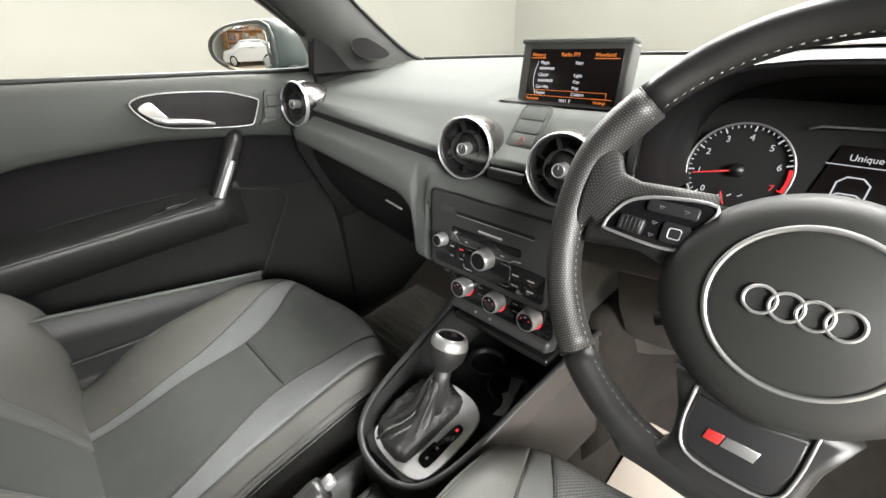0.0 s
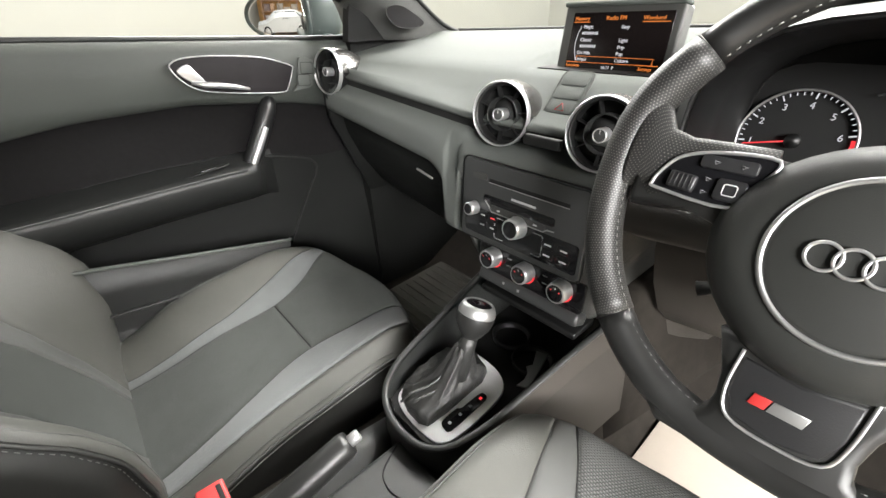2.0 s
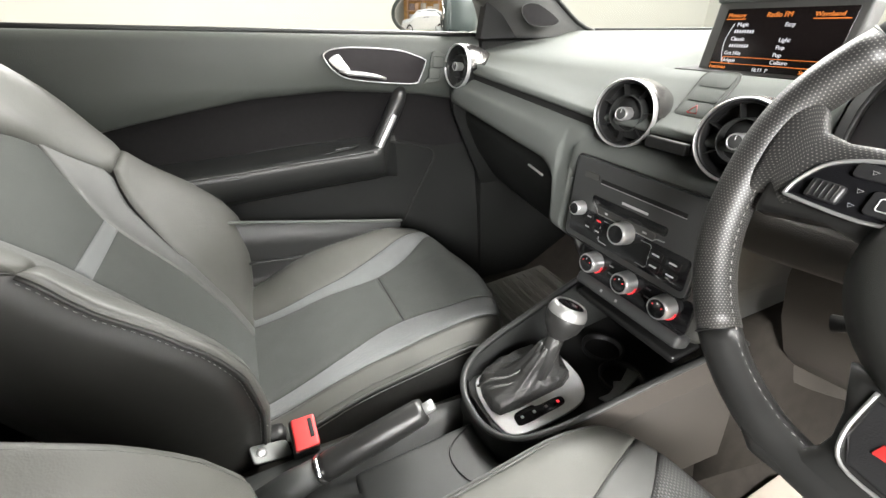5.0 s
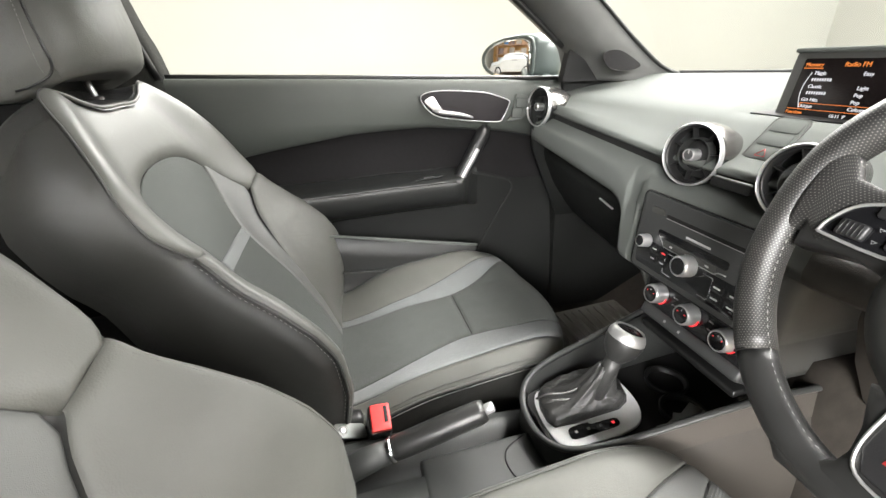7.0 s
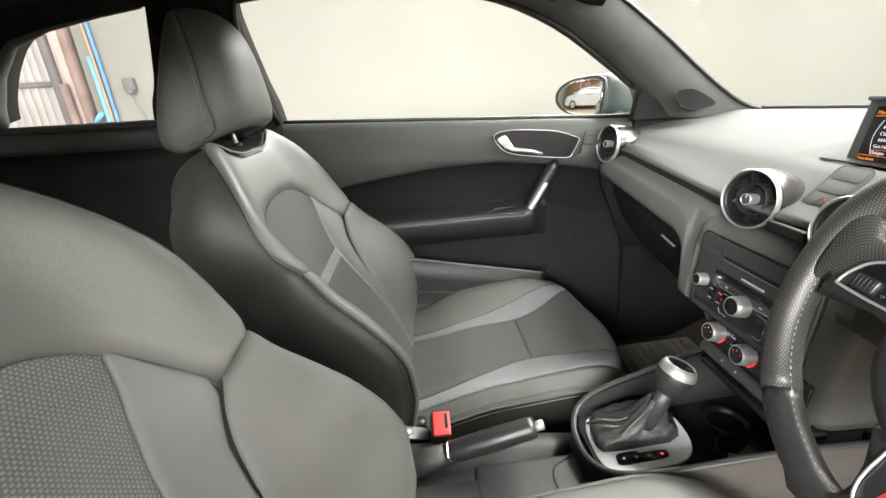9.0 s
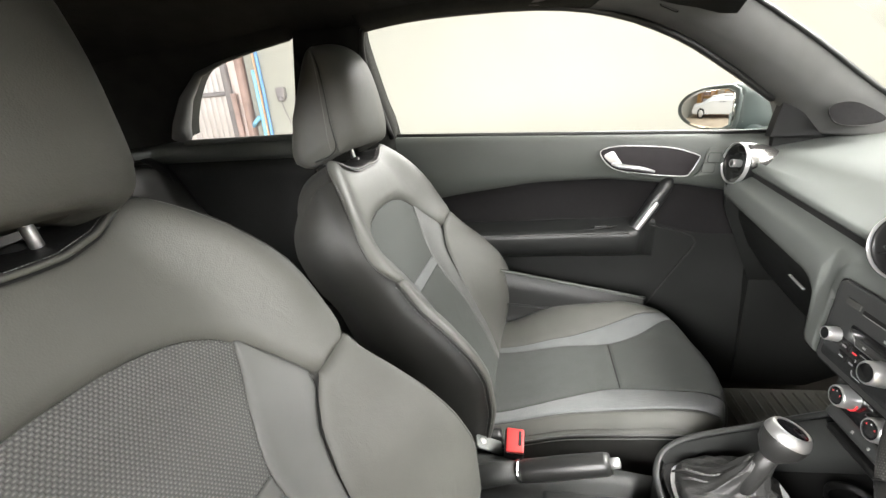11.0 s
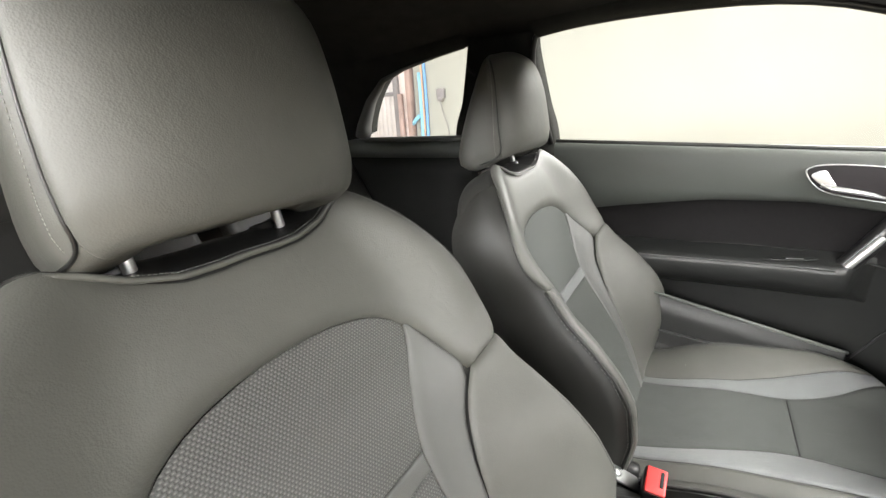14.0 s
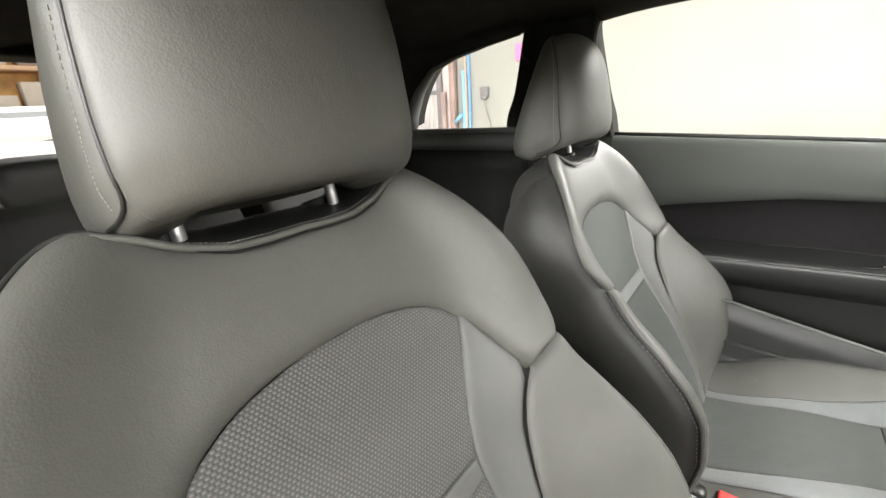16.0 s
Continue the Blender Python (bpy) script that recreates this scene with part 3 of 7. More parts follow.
def pillar_foot():
    # tweeter grille set into the pillar trim, with a fine rim, and the corner panel of the door window
    th = thing("tweeter_grille", (-0.65, 0.71, 1.0), "dark oval tweeter grille at the foot of the pillar", "loudspeaker grille")
    m = pose(-0.610, 0.712, 1.030, 90, 0, 90) @ pose(0, 0, 0, -34, 6, 2)
    out = loop([(-0.054, 0.002), (-0.046, 0.024), (-0.016, 0.032), (0.016, 0.024), (0.054, -0.012), (0.046, -0.026), (0.0, -0.031), (-0.042, -0.022)], 4)
    part("mesh", raw("mesh", *plate(out, m, 0.004, 0.0015), DOOR_CLOTH), th)
    part("rim", raw("rim", *tube([m @ Vector((x, y, 0.003)) for x, y in out], 0.0006, 6, closed=True), PILLAR), th)
    tab = thing("airbag_tab", (-0.58, 0.30, 1.27), "small embossed airbag tab in the grey pillar trim", "airbag tab")
    tm = pose(-0.567, 0.285, 1.283, 90, 0, 90) @ pose(0, 0, 0, -28, 8, -24)
    part("plate", raw("plate", *plate(rounded(0.040, 0.016, 0.004), tm, 0.003, 0.001), PILLAR), tab)
    part("groove", raw("groove", *tube([tm @ Vector((x, y, 0.002)) for x, y in rounded(0.043, 0.019, 0.005)], 0.0011, 5, closed=True), HEADLINER), tab)
    sail = [(0.580, 0.980), (0.588, 1.030), (0.596, 1.066), (0.622, 1.058), (0.690, 0.980)]
    v = [(-0.672, y, z) for y, z in sail] + [(-0.70, y, z) for y, z in sail]
    solo("trim_window_corner", raw("trim_window_corner", v, [(0, 1, 2, 3, 4), (9, 8, 7, 6, 5)] + [(i, 5 + i, 5 + (i + 1) % 5, (i + 1) % 5) for i in range(5)], VOID, False), "black corner panel ahead of the door window", "trim", kind="structure")


pillar_foot()


def glazing():
    # windscreen from the dashboard to the roof header, and the small rear side panes
    def screen(s, t):
        x = (2 * s - 1) * (0.705 - 0.145 * t)
        foot = 1.275 - 0.32 * (x / 0.675) ** 2
        return (x, foot + (0.475 - foot) * t, 0.998 + 0.352 * t + 0.03 * math.sin(math.pi * t))
    w = thing("window_1", (0, 0.9, 1.1), "clear sloping windscreen", "window", kind="structure")
    panes = [part("window_pane", raw("window_pane", *sheet(screen, spaced(20, 0, 1, False), spaced(10, 0, 1, False)), GLASS), w)]
    for sx, n in ((-1, "window_2"), (1, "window_3")):
        q = thing(n, (sx * 0.62, -0.85, 1.05), "small clear rear side window", "window", kind="structure")
        rim = [(0.640, -0.655, 1.05), (0.622, -0.655, 1.29), (0.612, -0.76, 1.275), (0.602, -0.87, 1.25), (0.594, -0.95, 1.22), (0.592, -1.0, 1.16), (0.600, -1.04, 1.06)]
        panes.append(part("window_pane", raw("window_pane", [(sx * x, y, z) for x, y, z in rim], [tuple(range(len(rim)))], GLASS, False), q))
    for p in panes:
        p.visible_shadow = False


glazing()


# ---- passenger door ----
def passenger_door():
    th = thing("door_1", (-0.74, 0.05, 0.3), "closed passenger door with dark grey lining", "door", kind="structure")
    ys = spaced(30, -0.47, 0.66, False)

    def upper(y):
        b = belt(y)
        d = 0.022 * smooth(0.42, 0.53, y)
        return [(x - d, z) for x, z in ((-0.735, b - 0.006), (-0.715, b), (-0.700, b - 0.004), (-0.693, b - 0.02), (-0.695, b - 0.06), (-0.705, b - 0.11), (-0.716, arch(y) + 0.006), (-0.735, arch(y)))]

    def arch(y):
        return lerp_table([(-0.47, 0.79), (-0.22, 0.835), (0.0, 0.866), (0.2, 0.872), (0.42, 0.85), (0.66, 0.80)], y)

    def ledge(y):
        return 0.728 + 0.012 * smooth(-0.2, 0.25, y) - 0.04 * smooth(0.30, 0.5, y)

    def skin(fn, name, mat, label="", ys=ys):
        rows = [fn(y) for y in ys]
        verts = [(x, y, z) for y, row in zip(ys, rows) for x, z in row]
        n = len(rows[0])
        faces = [(j * n + i, j * n + i + 1, (j + 1) * n + i + 1, (j + 1) * n + i) for j in range(len(ys) - 1) for i in range(n - 1)]
        return part(name, raw(name, verts, faces, mat), th, label)

    skin(upper, "upper_panel", DOOR, "soft grey upper door panel")
    skin(lambda y: [(-0.735, arch(y)), (-0.752, arch(y) - 0.02), (-0.757, arch(y) - 0.06), (-0.748, ledge(y) + 0.02), (-0.735, ledge(y))], "recess_panel", DOOR_CLOTH, "black cloth recessed door panel")

    def arm(y):
        f = 1 - 0.97 * smooth(0.275, 0.345, y)
        e = -0.735 + 0.098 * f
        z = ledge(y)
        return [(-0.735, z + 0.012), (e - 0.05 * f, z + 0.004), (e - 0.020 * f, z - 0.001), (e - 0.008 * f, z - 0.004), (e - 0.002 * f, z - 0.010), (e, z - 0.018), (e - 0.006 * f, z - 0.045), (e - 0.030 * f, z - 0.080), (e - 0.07 * f, z - 0.100), (-0.735, z - 0.105)]

    skin(arm, "armrest", ARM, "dark grey padded armrest", spaced(34, -0.47, 0.352, False))
    # A lighter tube paints the highlight along the armrest's front crease.
    part("armrest_highlight", raw("armrest_highlight", *tube([(-0.640, y, ledge(y) - 0.0065) for y in spaced(12, -0.40, 0.262, False)], 0.0030, 8), RAIL), th)
    part("seam", raw("seam", *tube([(-0.7365 + 0.002 * k, y, z) for k, (y, z) in enumerate(((-0.40, 0.69), (-0.147, 0.726), (-0.092, 0.737), (-0.002, 0.747), (0.106, 0.752), (0.197, 0.751), (0.27, 0.747)))], 0.0016, 5), VOID), th)
    part("speaker_edge", raw("speaker_edge", *tube([tuple(q) for q in glide([(-0.726, 0.336, 0.732), (-0.724, 0.425, 0.709), (-0.722, 0.457, 0.694), (-0.722, 0.461, 0.668), (-0.724, 0.432, 0.617), (-0.724, 0.395, 0.555), (-0.720, 0.345, 0.470)], 4)], 0.0026, 6), REAR_SIDE), th)
    lip = [(-0.622, -0.42, 0.672), (-0.612, -0.25, 0.646), (-0.605, -0.073, 0.622), (-0.602, 0.10, 0.590), (-0.602, 0.302, 0.552), (-0.610, 0.312, 0.548)]
    part("pocket_lip", raw("pocket_lip", *tube(lip, 0.0055, 8, flat=0.7), DOOR), th, "pale edge of the door pocket")
    part("pocket_ledge", raw("pocket_ledge", *tube([(-0.60, -0.30, 0.522), (-0.60, -0.081, 0.516), (-0.60, 0.05, 0.506), (-0.61, 0.12, 0.498)], 0.005, 8, flat=0.6), ARM), th)
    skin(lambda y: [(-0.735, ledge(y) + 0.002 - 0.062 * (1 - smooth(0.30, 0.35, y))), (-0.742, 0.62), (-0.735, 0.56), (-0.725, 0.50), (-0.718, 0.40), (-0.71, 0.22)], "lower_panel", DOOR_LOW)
    pocket = [(-0.735, 0.50), (-0.655, 0.50), (-0.640, 0.52), (-0.632, 0.590), (-0.624, 0.600), (-0.612, 0.596), (-0.612, 0.54), (-0.612, 0.46), (-0.610, 0.455), (-0.606, 0.448), (-0.608, 0.38), (-0.62, 0.28)]
    py = spaced(20, -0.45, 0.31, False)
    verts = [(x, y, 0.28 + (z - 0.28) * (0.276 + (0.338 - 0.19 * (y + 0.073)) - 0.276) / 0.32 if z > 0.44 else z) for y in py for x, z in pocket]
    n = len(pocket)
    faces = [(j * n + i, j * n + i + 1, (j + 1) * n + i + 1, (j + 1) * n + i) for j in range(len(py) - 1) for i in range(n - 1)]
    part("door_pocket", raw("door_pocket", verts, faces, ARM), th, "dark plastic door pocket with a pale lip")
    # door outer skin
    part("outer_skin", raw("outer_skin", *bevelled(0.06, 1.16, 0.66, Matrix.Translation((-0.80, 0.09, 0.62)), 0.02), MIRROR_SHELL), th)
    part("sill_seal", raw("sill_seal", *tube([(-0.722, y, belt(y) + 0.003) for y in (-0.47, -0.2, 0.1, 0.4, 0.63)], 0.006, 8), BLACK), th)
    # window frame edge along the centre pillar
    part("window_seal", raw("window_seal", *tube(glide([(-0.688, -0.425, 1.02), (-0.66, -0.445, 1.12), (-0.63, -0.462, 1.22), (-0.612, -0.455, 1.295), (-0.607, -0.42, 1.312), (-0.603, -0.25, 1.322), (-0.597, 0.0, 1.314), (-0.595, 0.17, 1.284), (-0.61, 0.32, 1.225), (-0.64, 0.45, 1.148), (-0.675, 0.57, 1.07)], 3), 0.008, 8), BLACK), th)
    v, f = sheet(lambda s, t: ((-0.715 + 0.105 * t), -0.46 + s * lerp_table([(0, 1.08), (0.2, 1.0), (0.5, 0.86), (0.8, 0.70), (1, 0.5)], t), belt(0) + 0.31 * t), spaced(8, -0.03, 1.06, False), spaced(8, -0.08, 1.12, False))
    part("window_pane", raw("window_pane", v, f, GLASS), th)
    # handle bezel, lever and lock switches
    outline = loop([(-0.245, 0.0164), (-0.237, 0.027), (-0.214, 0.034), (-0.165, 0.038), (-0.067, 0.036), (-0.015, 0.0248), (0.006, 0.018), (0.011, 0.011), (-0.004, -0.027), (-0.018, -0.0395), (-0.083, -0.039), (-0.165, -0.0335), (-0.205, -0.025), (-0.231, -0.006)], 4)
    m = pose(-0.6975, 0.421, 0.920, 90, 0, 90) @ pose(0, 0, 0, 0, 2, -4)
    part("handle_recess", raw("handle_recess", *plate(outline, m @ Matrix.Translation((0, 0, -0.003)), 0.009, 0.001), HANDLE_DARK), th)
    pts = [m @ Vector((x, y, 0.007)) for x, y in outline]
    part("handle_bezel", raw("handle_bezel", *tube(pts, 0.0014, 8, closed=True), SATIN), th, "bright chrome bezel of the door handle")
    flag = part("handle_flag", raw("handle_flag", *plate(loop([(-0.234, 0.010), (-0.212, 0.022), (-0.198, 0.006), (-0.184, -0.012), (-0.198, -0.018), (-0.220, -0.006)], 3), m @ Matrix.Translation((0, 0, 0.004)), 0.005, 0.002), RING), th, "satin silver lever root")
    lever = [m @ Vector(p) for p in ((-0.212, -0.012, 0.010), (-0.19, -0.017, 0.013), (-0.16, -0.019, 0.014), (-0.125, -0.023, 0.013), (-0.098, -0.029, 0.010))]
    part("handle_lever", raw("handle_lever", *tube(lever, [0.006, 0.010, 0.010, 0.009, 0.005], 10, flat=0.6), RING), th, "bright silver release lever")
    part("lock_switch", raw("lock_switch", *plate(loop([(0.018, 0.034), (0.050, 0.031), (0.066, 0.016), (0.050, -0.028), (0.030, -0.036), (-0.004, -0.040), (0.012, -0.020)], 3), m @ Matrix.Translation((0.012, 0.0, -0.001)), 0.005, 0.002), DOOR), th)
    part("lock_button", raw("lock_button", *plate(rounded(0.030, 0.024, 0.003), m @ Matrix.Translation((0.048, 0.012, 0.0035)), 0.002, 0.0008), DOOR), th)
    part("lock_button", raw("lock_button", *plate(rounded(0.030, 0.024, 0.003), m @ Matrix.Translation((0.038, -0.015, 0.0035)), 0.002, 0.0008), DOOR), th)
    for cx, cy in ((0.048, 0.012), (0.038, -0.015)):
        part("groove", raw("groove", *tube([m @ Vector((cx + x, cy + y, 0.0045)) for x, y in rounded(0.031, 0.025, 0.003)], 0.0009, 5, closed=True), VOID), th)
    # pull handle with a silver face
    bar = glide([(-0.735, 0.378, 0.866), (-0.712, 0.366, 0.856), (-0.697, 0.345, 0.828), (-0.690, 0.318, 0.784), (-0.687, 0.290, 0.738), (-0.687, 0.266, 0.698), (-0.692, 0.250, 0.674), (-0.708, 0.243, 0.664), (-0.728, 0.250, 0.672)], 3)
    pull = part("pull_handle", raw("pull_handle", *tube(bar, [0.012 + 0.0075 * smooth(0, 5, i) - 0.004 * smooth(19, 24, i) for i in range(len(bar))], 14, flat=1.15), VENT), th, "black leather grained pull handle")
    part("inlay", raw("inlay", *tube(glide([(-0.676, 0.334, 0.812), (-0.671, 0.316, 0.784), (-0.669, 0.296, 0.752), (-0.670, 0.276, 0.719), (-0.674, 0.264, 0.698)], 4), [0.0095 - 0.006 * smooth(9, 16, i) - 0.001 * smooth(3, 0, i) for i in range(17)], 10), SATIN), pull, "satin silver inlay")
    part("switch_panel", raw("switch_panel", *plate(loop([(-0.050, -0.004), (-0.030, 0.010), (0.030, 0.013), (0.050, 0.004), (0.030, -0.010), (-0.030, -0.012)], 3), pose(-0.672, 0.186, 0.7405, 0, -6, 90), 0.003, 0.001), BLACK), th)
    part("armrest_switch", raw("armrest_switch", *bevelled(0.014, 0.034, 0.006, pose(-0.672, 0.190, 0.744, 4, -6, 0), 0.002), VENT), th)


passenger_door()
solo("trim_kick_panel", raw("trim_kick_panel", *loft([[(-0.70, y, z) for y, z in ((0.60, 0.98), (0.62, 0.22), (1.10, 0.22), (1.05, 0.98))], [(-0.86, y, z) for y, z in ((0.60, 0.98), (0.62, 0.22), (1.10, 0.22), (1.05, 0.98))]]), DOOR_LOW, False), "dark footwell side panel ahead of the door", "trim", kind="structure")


def door_mirror():
    th = thing("door_mirror", (-0.90, 0.60, 0.98), "dark green grey door mirror outside the passenger window", "mirror")
    nrm = Vector((0.50, -0.866, 0.0)).normalized()
    c = Vector((-0.935, 0.515, 1.042))
    xa = Vector((0, 0, 1)).cross(nrm).normalized()
    ya = nrm.cross(xa)

    def outline(k=1.0, n=28):
        out = []
        for i in range(n):
            a = 2 * math.pi * i / n
            x, y = math.cos(a), math.sin(a)
            e = 2.3 if x < 0 else 5.5
            r = (abs(x) ** e + abs(y) ** e) ** (-1 / e)
            out.append((x * r * (0.090 if x < 0 else 0.112) * k, y * r * 0.056 * k * (1.0 + 0.24 * x)))
        return out

    def ring(k, d, shift=0.0):
        return [c + xa * (x + shift) + ya * y - nrm * d for x, y in outline(k)]

    part("housing", raw("housing", *loft([ring(1.03, -0.008), ring(1.10, 0.0), ring(1.13, 0.03, 0.01), ring(1.08, 0.07, 0.03), ring(0.88, 0.11, 0.045), ring(0.55, 0.135, 0.05), ring(0.1, 0.142, 0.05)], flip=False), MIRROR_SHELL), th)
    part("rim", raw("rim", *tube(ring(0.985, -0.008), 0.0070, 10, closed=True), MIRROR_SHELL), th)
    def dome(k):
        return [c + xa * x + ya * y + nrm * (0.0165 - (x * x + y * y) / 2.0) for x, y in outline(k)]
    part("looking_glass", raw("looking_glass", *loft([dome(k) for k in (0.97, 0.85, 0.7, 0.55, 0.4, 0.25, 0.1)]), LOOKING_GLASS), th, "convex looking glass")
    part("arm", raw("arm", *tube([(-0.72, 0.64, 0.975), (-0.82, 0.62, 0.965), (-0.90, 0.58, 0.985)], [0.03, 0.028, 0.035], 10), MIRROR_SHELL), th)


door_mirror()


# ---- dashboard ----
def dash_edge(x):
    """Front lip of the padded top: depth y and height z."""
    k = abs(x + 0.0)
    return 0.488 + 0.07 * max(0, k - 0.15), 0.888 + 0.055 * max(0, k - 0.15)


def dashboard():
    th = thing("dashboard", (0, 0.8, 0.5), "dark grey soft plastic dashboard under the windscreen", "dashboard")
    xs = spaced(84, -0.70, 0.70, False)

    def top(x):
        yb = 1.275 - 0.32 * (x / 0.675) ** 2
        ye, ze = dash_edge(x)
        row = [(yb + 0.06, 0.972), (yb, 0.990), (yb - 0.10, 0.994), (0.80, 0.980), (0.70, 0.968), (0.635, 0.957), (0.600, 0.951), (0.575, 0.940), (0.550, 0.918), (0.53, ze + 0.016), (ye + 0.012, ze + 0.004), (ye, ze - 0.002), (ye + 0.004, ze - 0.008), (ye + 0.03, ze - 0.012)]
        dip = 0.024 * smooth(-0.150, -0.112, x) * (1 - smooth(0.102, 0.140, x))
        row = [(y, z - dip * smooth(0.605, 0.632, y) * (1 - smooth(0.70, 0.79, y))) for y, z in row]
        cut = smooth(0.135, 0.165, x) * (1 - smooth(0.56, 0.59, x))
        return [(y + (max(y, 0.715) - y) * cut, z) for y, z in row]

    def skin(fn, stations, name, mat, label=""):
        rows = [fn(x) for x in stations]
        n = len(rows[0])
        verts = [(x, y, z) for x, row in zip(stations, rows) for y, z in row]
        faces = [(j * n + i, (j + 1) * n + i, (j + 1) * n + i + 1, j * n + i + 1) for j in range(len(stations) - 1) for i in range(n - 1)]
        return part(name, raw(name, verts, faces, mat), th, label)

    skin(top, xs, "top_pad", DASH, "soft grey padded dashboard top")

    def front(x):
        ye, ze = dash_edge(x)
        b = 0.788 + 0.075 * max(0, abs(x) - 0.17)
        if -0.25 < x < -0.148:
            b -= 0.052 * (1 - math.sqrt(max(0, 1 - min(1, (x + 0.25) / 0.063) ** 2))) + 0.055 * smooth(-0.190, -0.186, x)
        dent = 0.042 * smooth(-0.16, -0.13, x) * (1 - smooth(0.13, 0.16, x))
        return [(y + dent * smooth(0.832, 0.862, z), z) for y, z in [(ye + 0.03, ze - 0.020), (ye + 0.002, ze - 0.022), (ye - 0.012, ze - 0.034), (ye - 0.020, 0.4 * b + 0.6 * ze), (ye - 0.026, (ze + b) / 2), (ye - 0.030, b + 0.020), (ye - 0.026, b + 0.006), (ye - 0.008, b - 0.006), (ye + 0.03, b - 0.012)]]

    skin(front, spaced(34, -0.67, -0.25, False)[:-1] + spaced(26, -0.25, -0.186, False)[:-1] + spaced(6, -0.186, -0.148, False)[:-1] + spaced(20, -0.148, 0.14, False), "glovebox_upper", DASH, "grey panel over the glovebox")
    skin(lambda x: [(y, min(z, 0.835)) for y, z in front(x)], spaced(26, 0.12, 0.67, False), "driver_panel", KNEE, "grey brown panel before the driver")
    groove = skin(lambda x: [(dash_edge(x)[0] + 0.008, dash_edge(x)[1] - 0.007), (dash_edge(x)[0] + 0.008, dash_edge(x)[1] - 0.024)], xs, "groove", VOID, "black groove under the pad")

    def lid(x):
        b = 0.788 + 0.075 * max(0, abs(x) - 0.17)
        ye = dash_edge(x)[0]
        return [(ye + 0.03, b - 0.012), (ye - 0.002, b - 0.022), (ye + 0.000, b - 0.05), (ye + 0.03, b - 0.12), (ye + 0.085, b - 0.20), (ye + 0.14, b - 0.25), (ye + 0.26, b - 0.27)]

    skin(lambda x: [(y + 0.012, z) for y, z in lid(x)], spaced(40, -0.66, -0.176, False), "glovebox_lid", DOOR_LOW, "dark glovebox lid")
    skin(lambda x: [(y + 0.06, z) for y, z in lid(x)], spaced(22, 0.16, 0.66, False), "knee_panel", KNEE, "grey brown knee panel under the wheel")
    part("glovebox_latch", raw("glovebox_latch", *bevelled(0.042, 0.005, 0.003, pose(-0.252, 0.470, 0.768, 0, 16, 8), 0.001), SATIN), th, "small silver glovebox latch")
    part("glovebox_cheek", raw("glovebox_cheek", *loft([[(-0.172, 0.47, 0.80), (-0.150, 0.462, 0.80), (-0.150, 0.72, 0.80), (-0.172, 0.72, 0.80)], [(-0.172, 0.48, 0.72), (-0.140, 0.468, 0.72), (-0.140, 0.72, 0.72), (-0.172, 0.72, 0.72)], [(-0.168, 0.52, 0.63), (-0.125, 0.50, 0.63), (-0.125, 0.72, 0.63), (-0.168, 0.72, 0.63)], [(-0.16, 0.60, 0.5), (-0.12, 0.57, 0.5), (-0.12, 0.74, 0.5), (-0.16, 0.74, 0.5)]]), DASH), th)
    # A solid near-black block imitates the shade of the recess between the vents.
    part("slot", raw("slot", *bevelled(0.062, 0.010, 0.015, Matrix.Translation((0.004, 0.4795, 0.873)), 0.003, 2), VOID), th, "near-black block standing in for the shaded slot between the centre vents")
    # corner trims beside the doors
    for s in (-1, 1):
        part("end_cap", raw("end_cap", *loft([[(s * 0.66, 0.49, 0.91), (s * 0.70, 0.50, 0.92), (s * 0.70, 0.80, 0.93), (s * 0.66, 0.80, 0.93)], [(s * 0.66, 0.50, 0.80), (s * 0.70, 0.51, 0.80), (s * 0.70, 0.80, 0.80), (s * 0.66, 0.80, 0.80)], [(s * 0.64, 0.58, 0.60), (s * 0.70, 0.60, 0.60), (s * 0.70, 0.80, 0.60), (s * 0.64, 0.80, 0.60)]], flip=s > 0), DOOR_LOW), th)
    part("windscreen_seal", raw("windscreen_seal", *tube([(x, 1.275 - 0.32 * (x / 0.675) ** 2 + 0.005, 0.992) for x in spaced(24, -0.675, 0.675, False)], 0.008, 6), BLACK), th)
    # centre stack carcass
    def ring(z, x0, x1, y, r=0.02):
        return [(x0, 0.76, z), (x0, y + r, z), (x0 + r * 0.3, y + r * 0.3, z), (x0 + r, y, z), ((x0 + x1) / 2, y - 0.004, z), (x1 - r, y, z), (x1 - r * 0.3, y + r * 0.3, z), (x1, y + r, z), (x1, 0.76, z)]
    rs = [ring(0.872, -0.150, 0.150, 0.56), ring(0.835, -0.152, 0.147, 0.530), ring(0.81, -0.152, 0.147, 0.478), ring(0.80, -0.150, 0.145, 0.462), ring(0.72, -0.143, 0.138, 0.464), ring(0.695, -0.135, 0.132, 0.468), ring(0.68, -0.120, 0.120, 0.480), ring(0.62, -0.112, 0.114, 0.490), ring(0.605, -0.110, 0.112, 0.500)]
    part("console_tower", raw("console_tower", *loft(rs, flip=True), DASH_LOW), th, "dark grey centre tower under the vents")


dashboard()


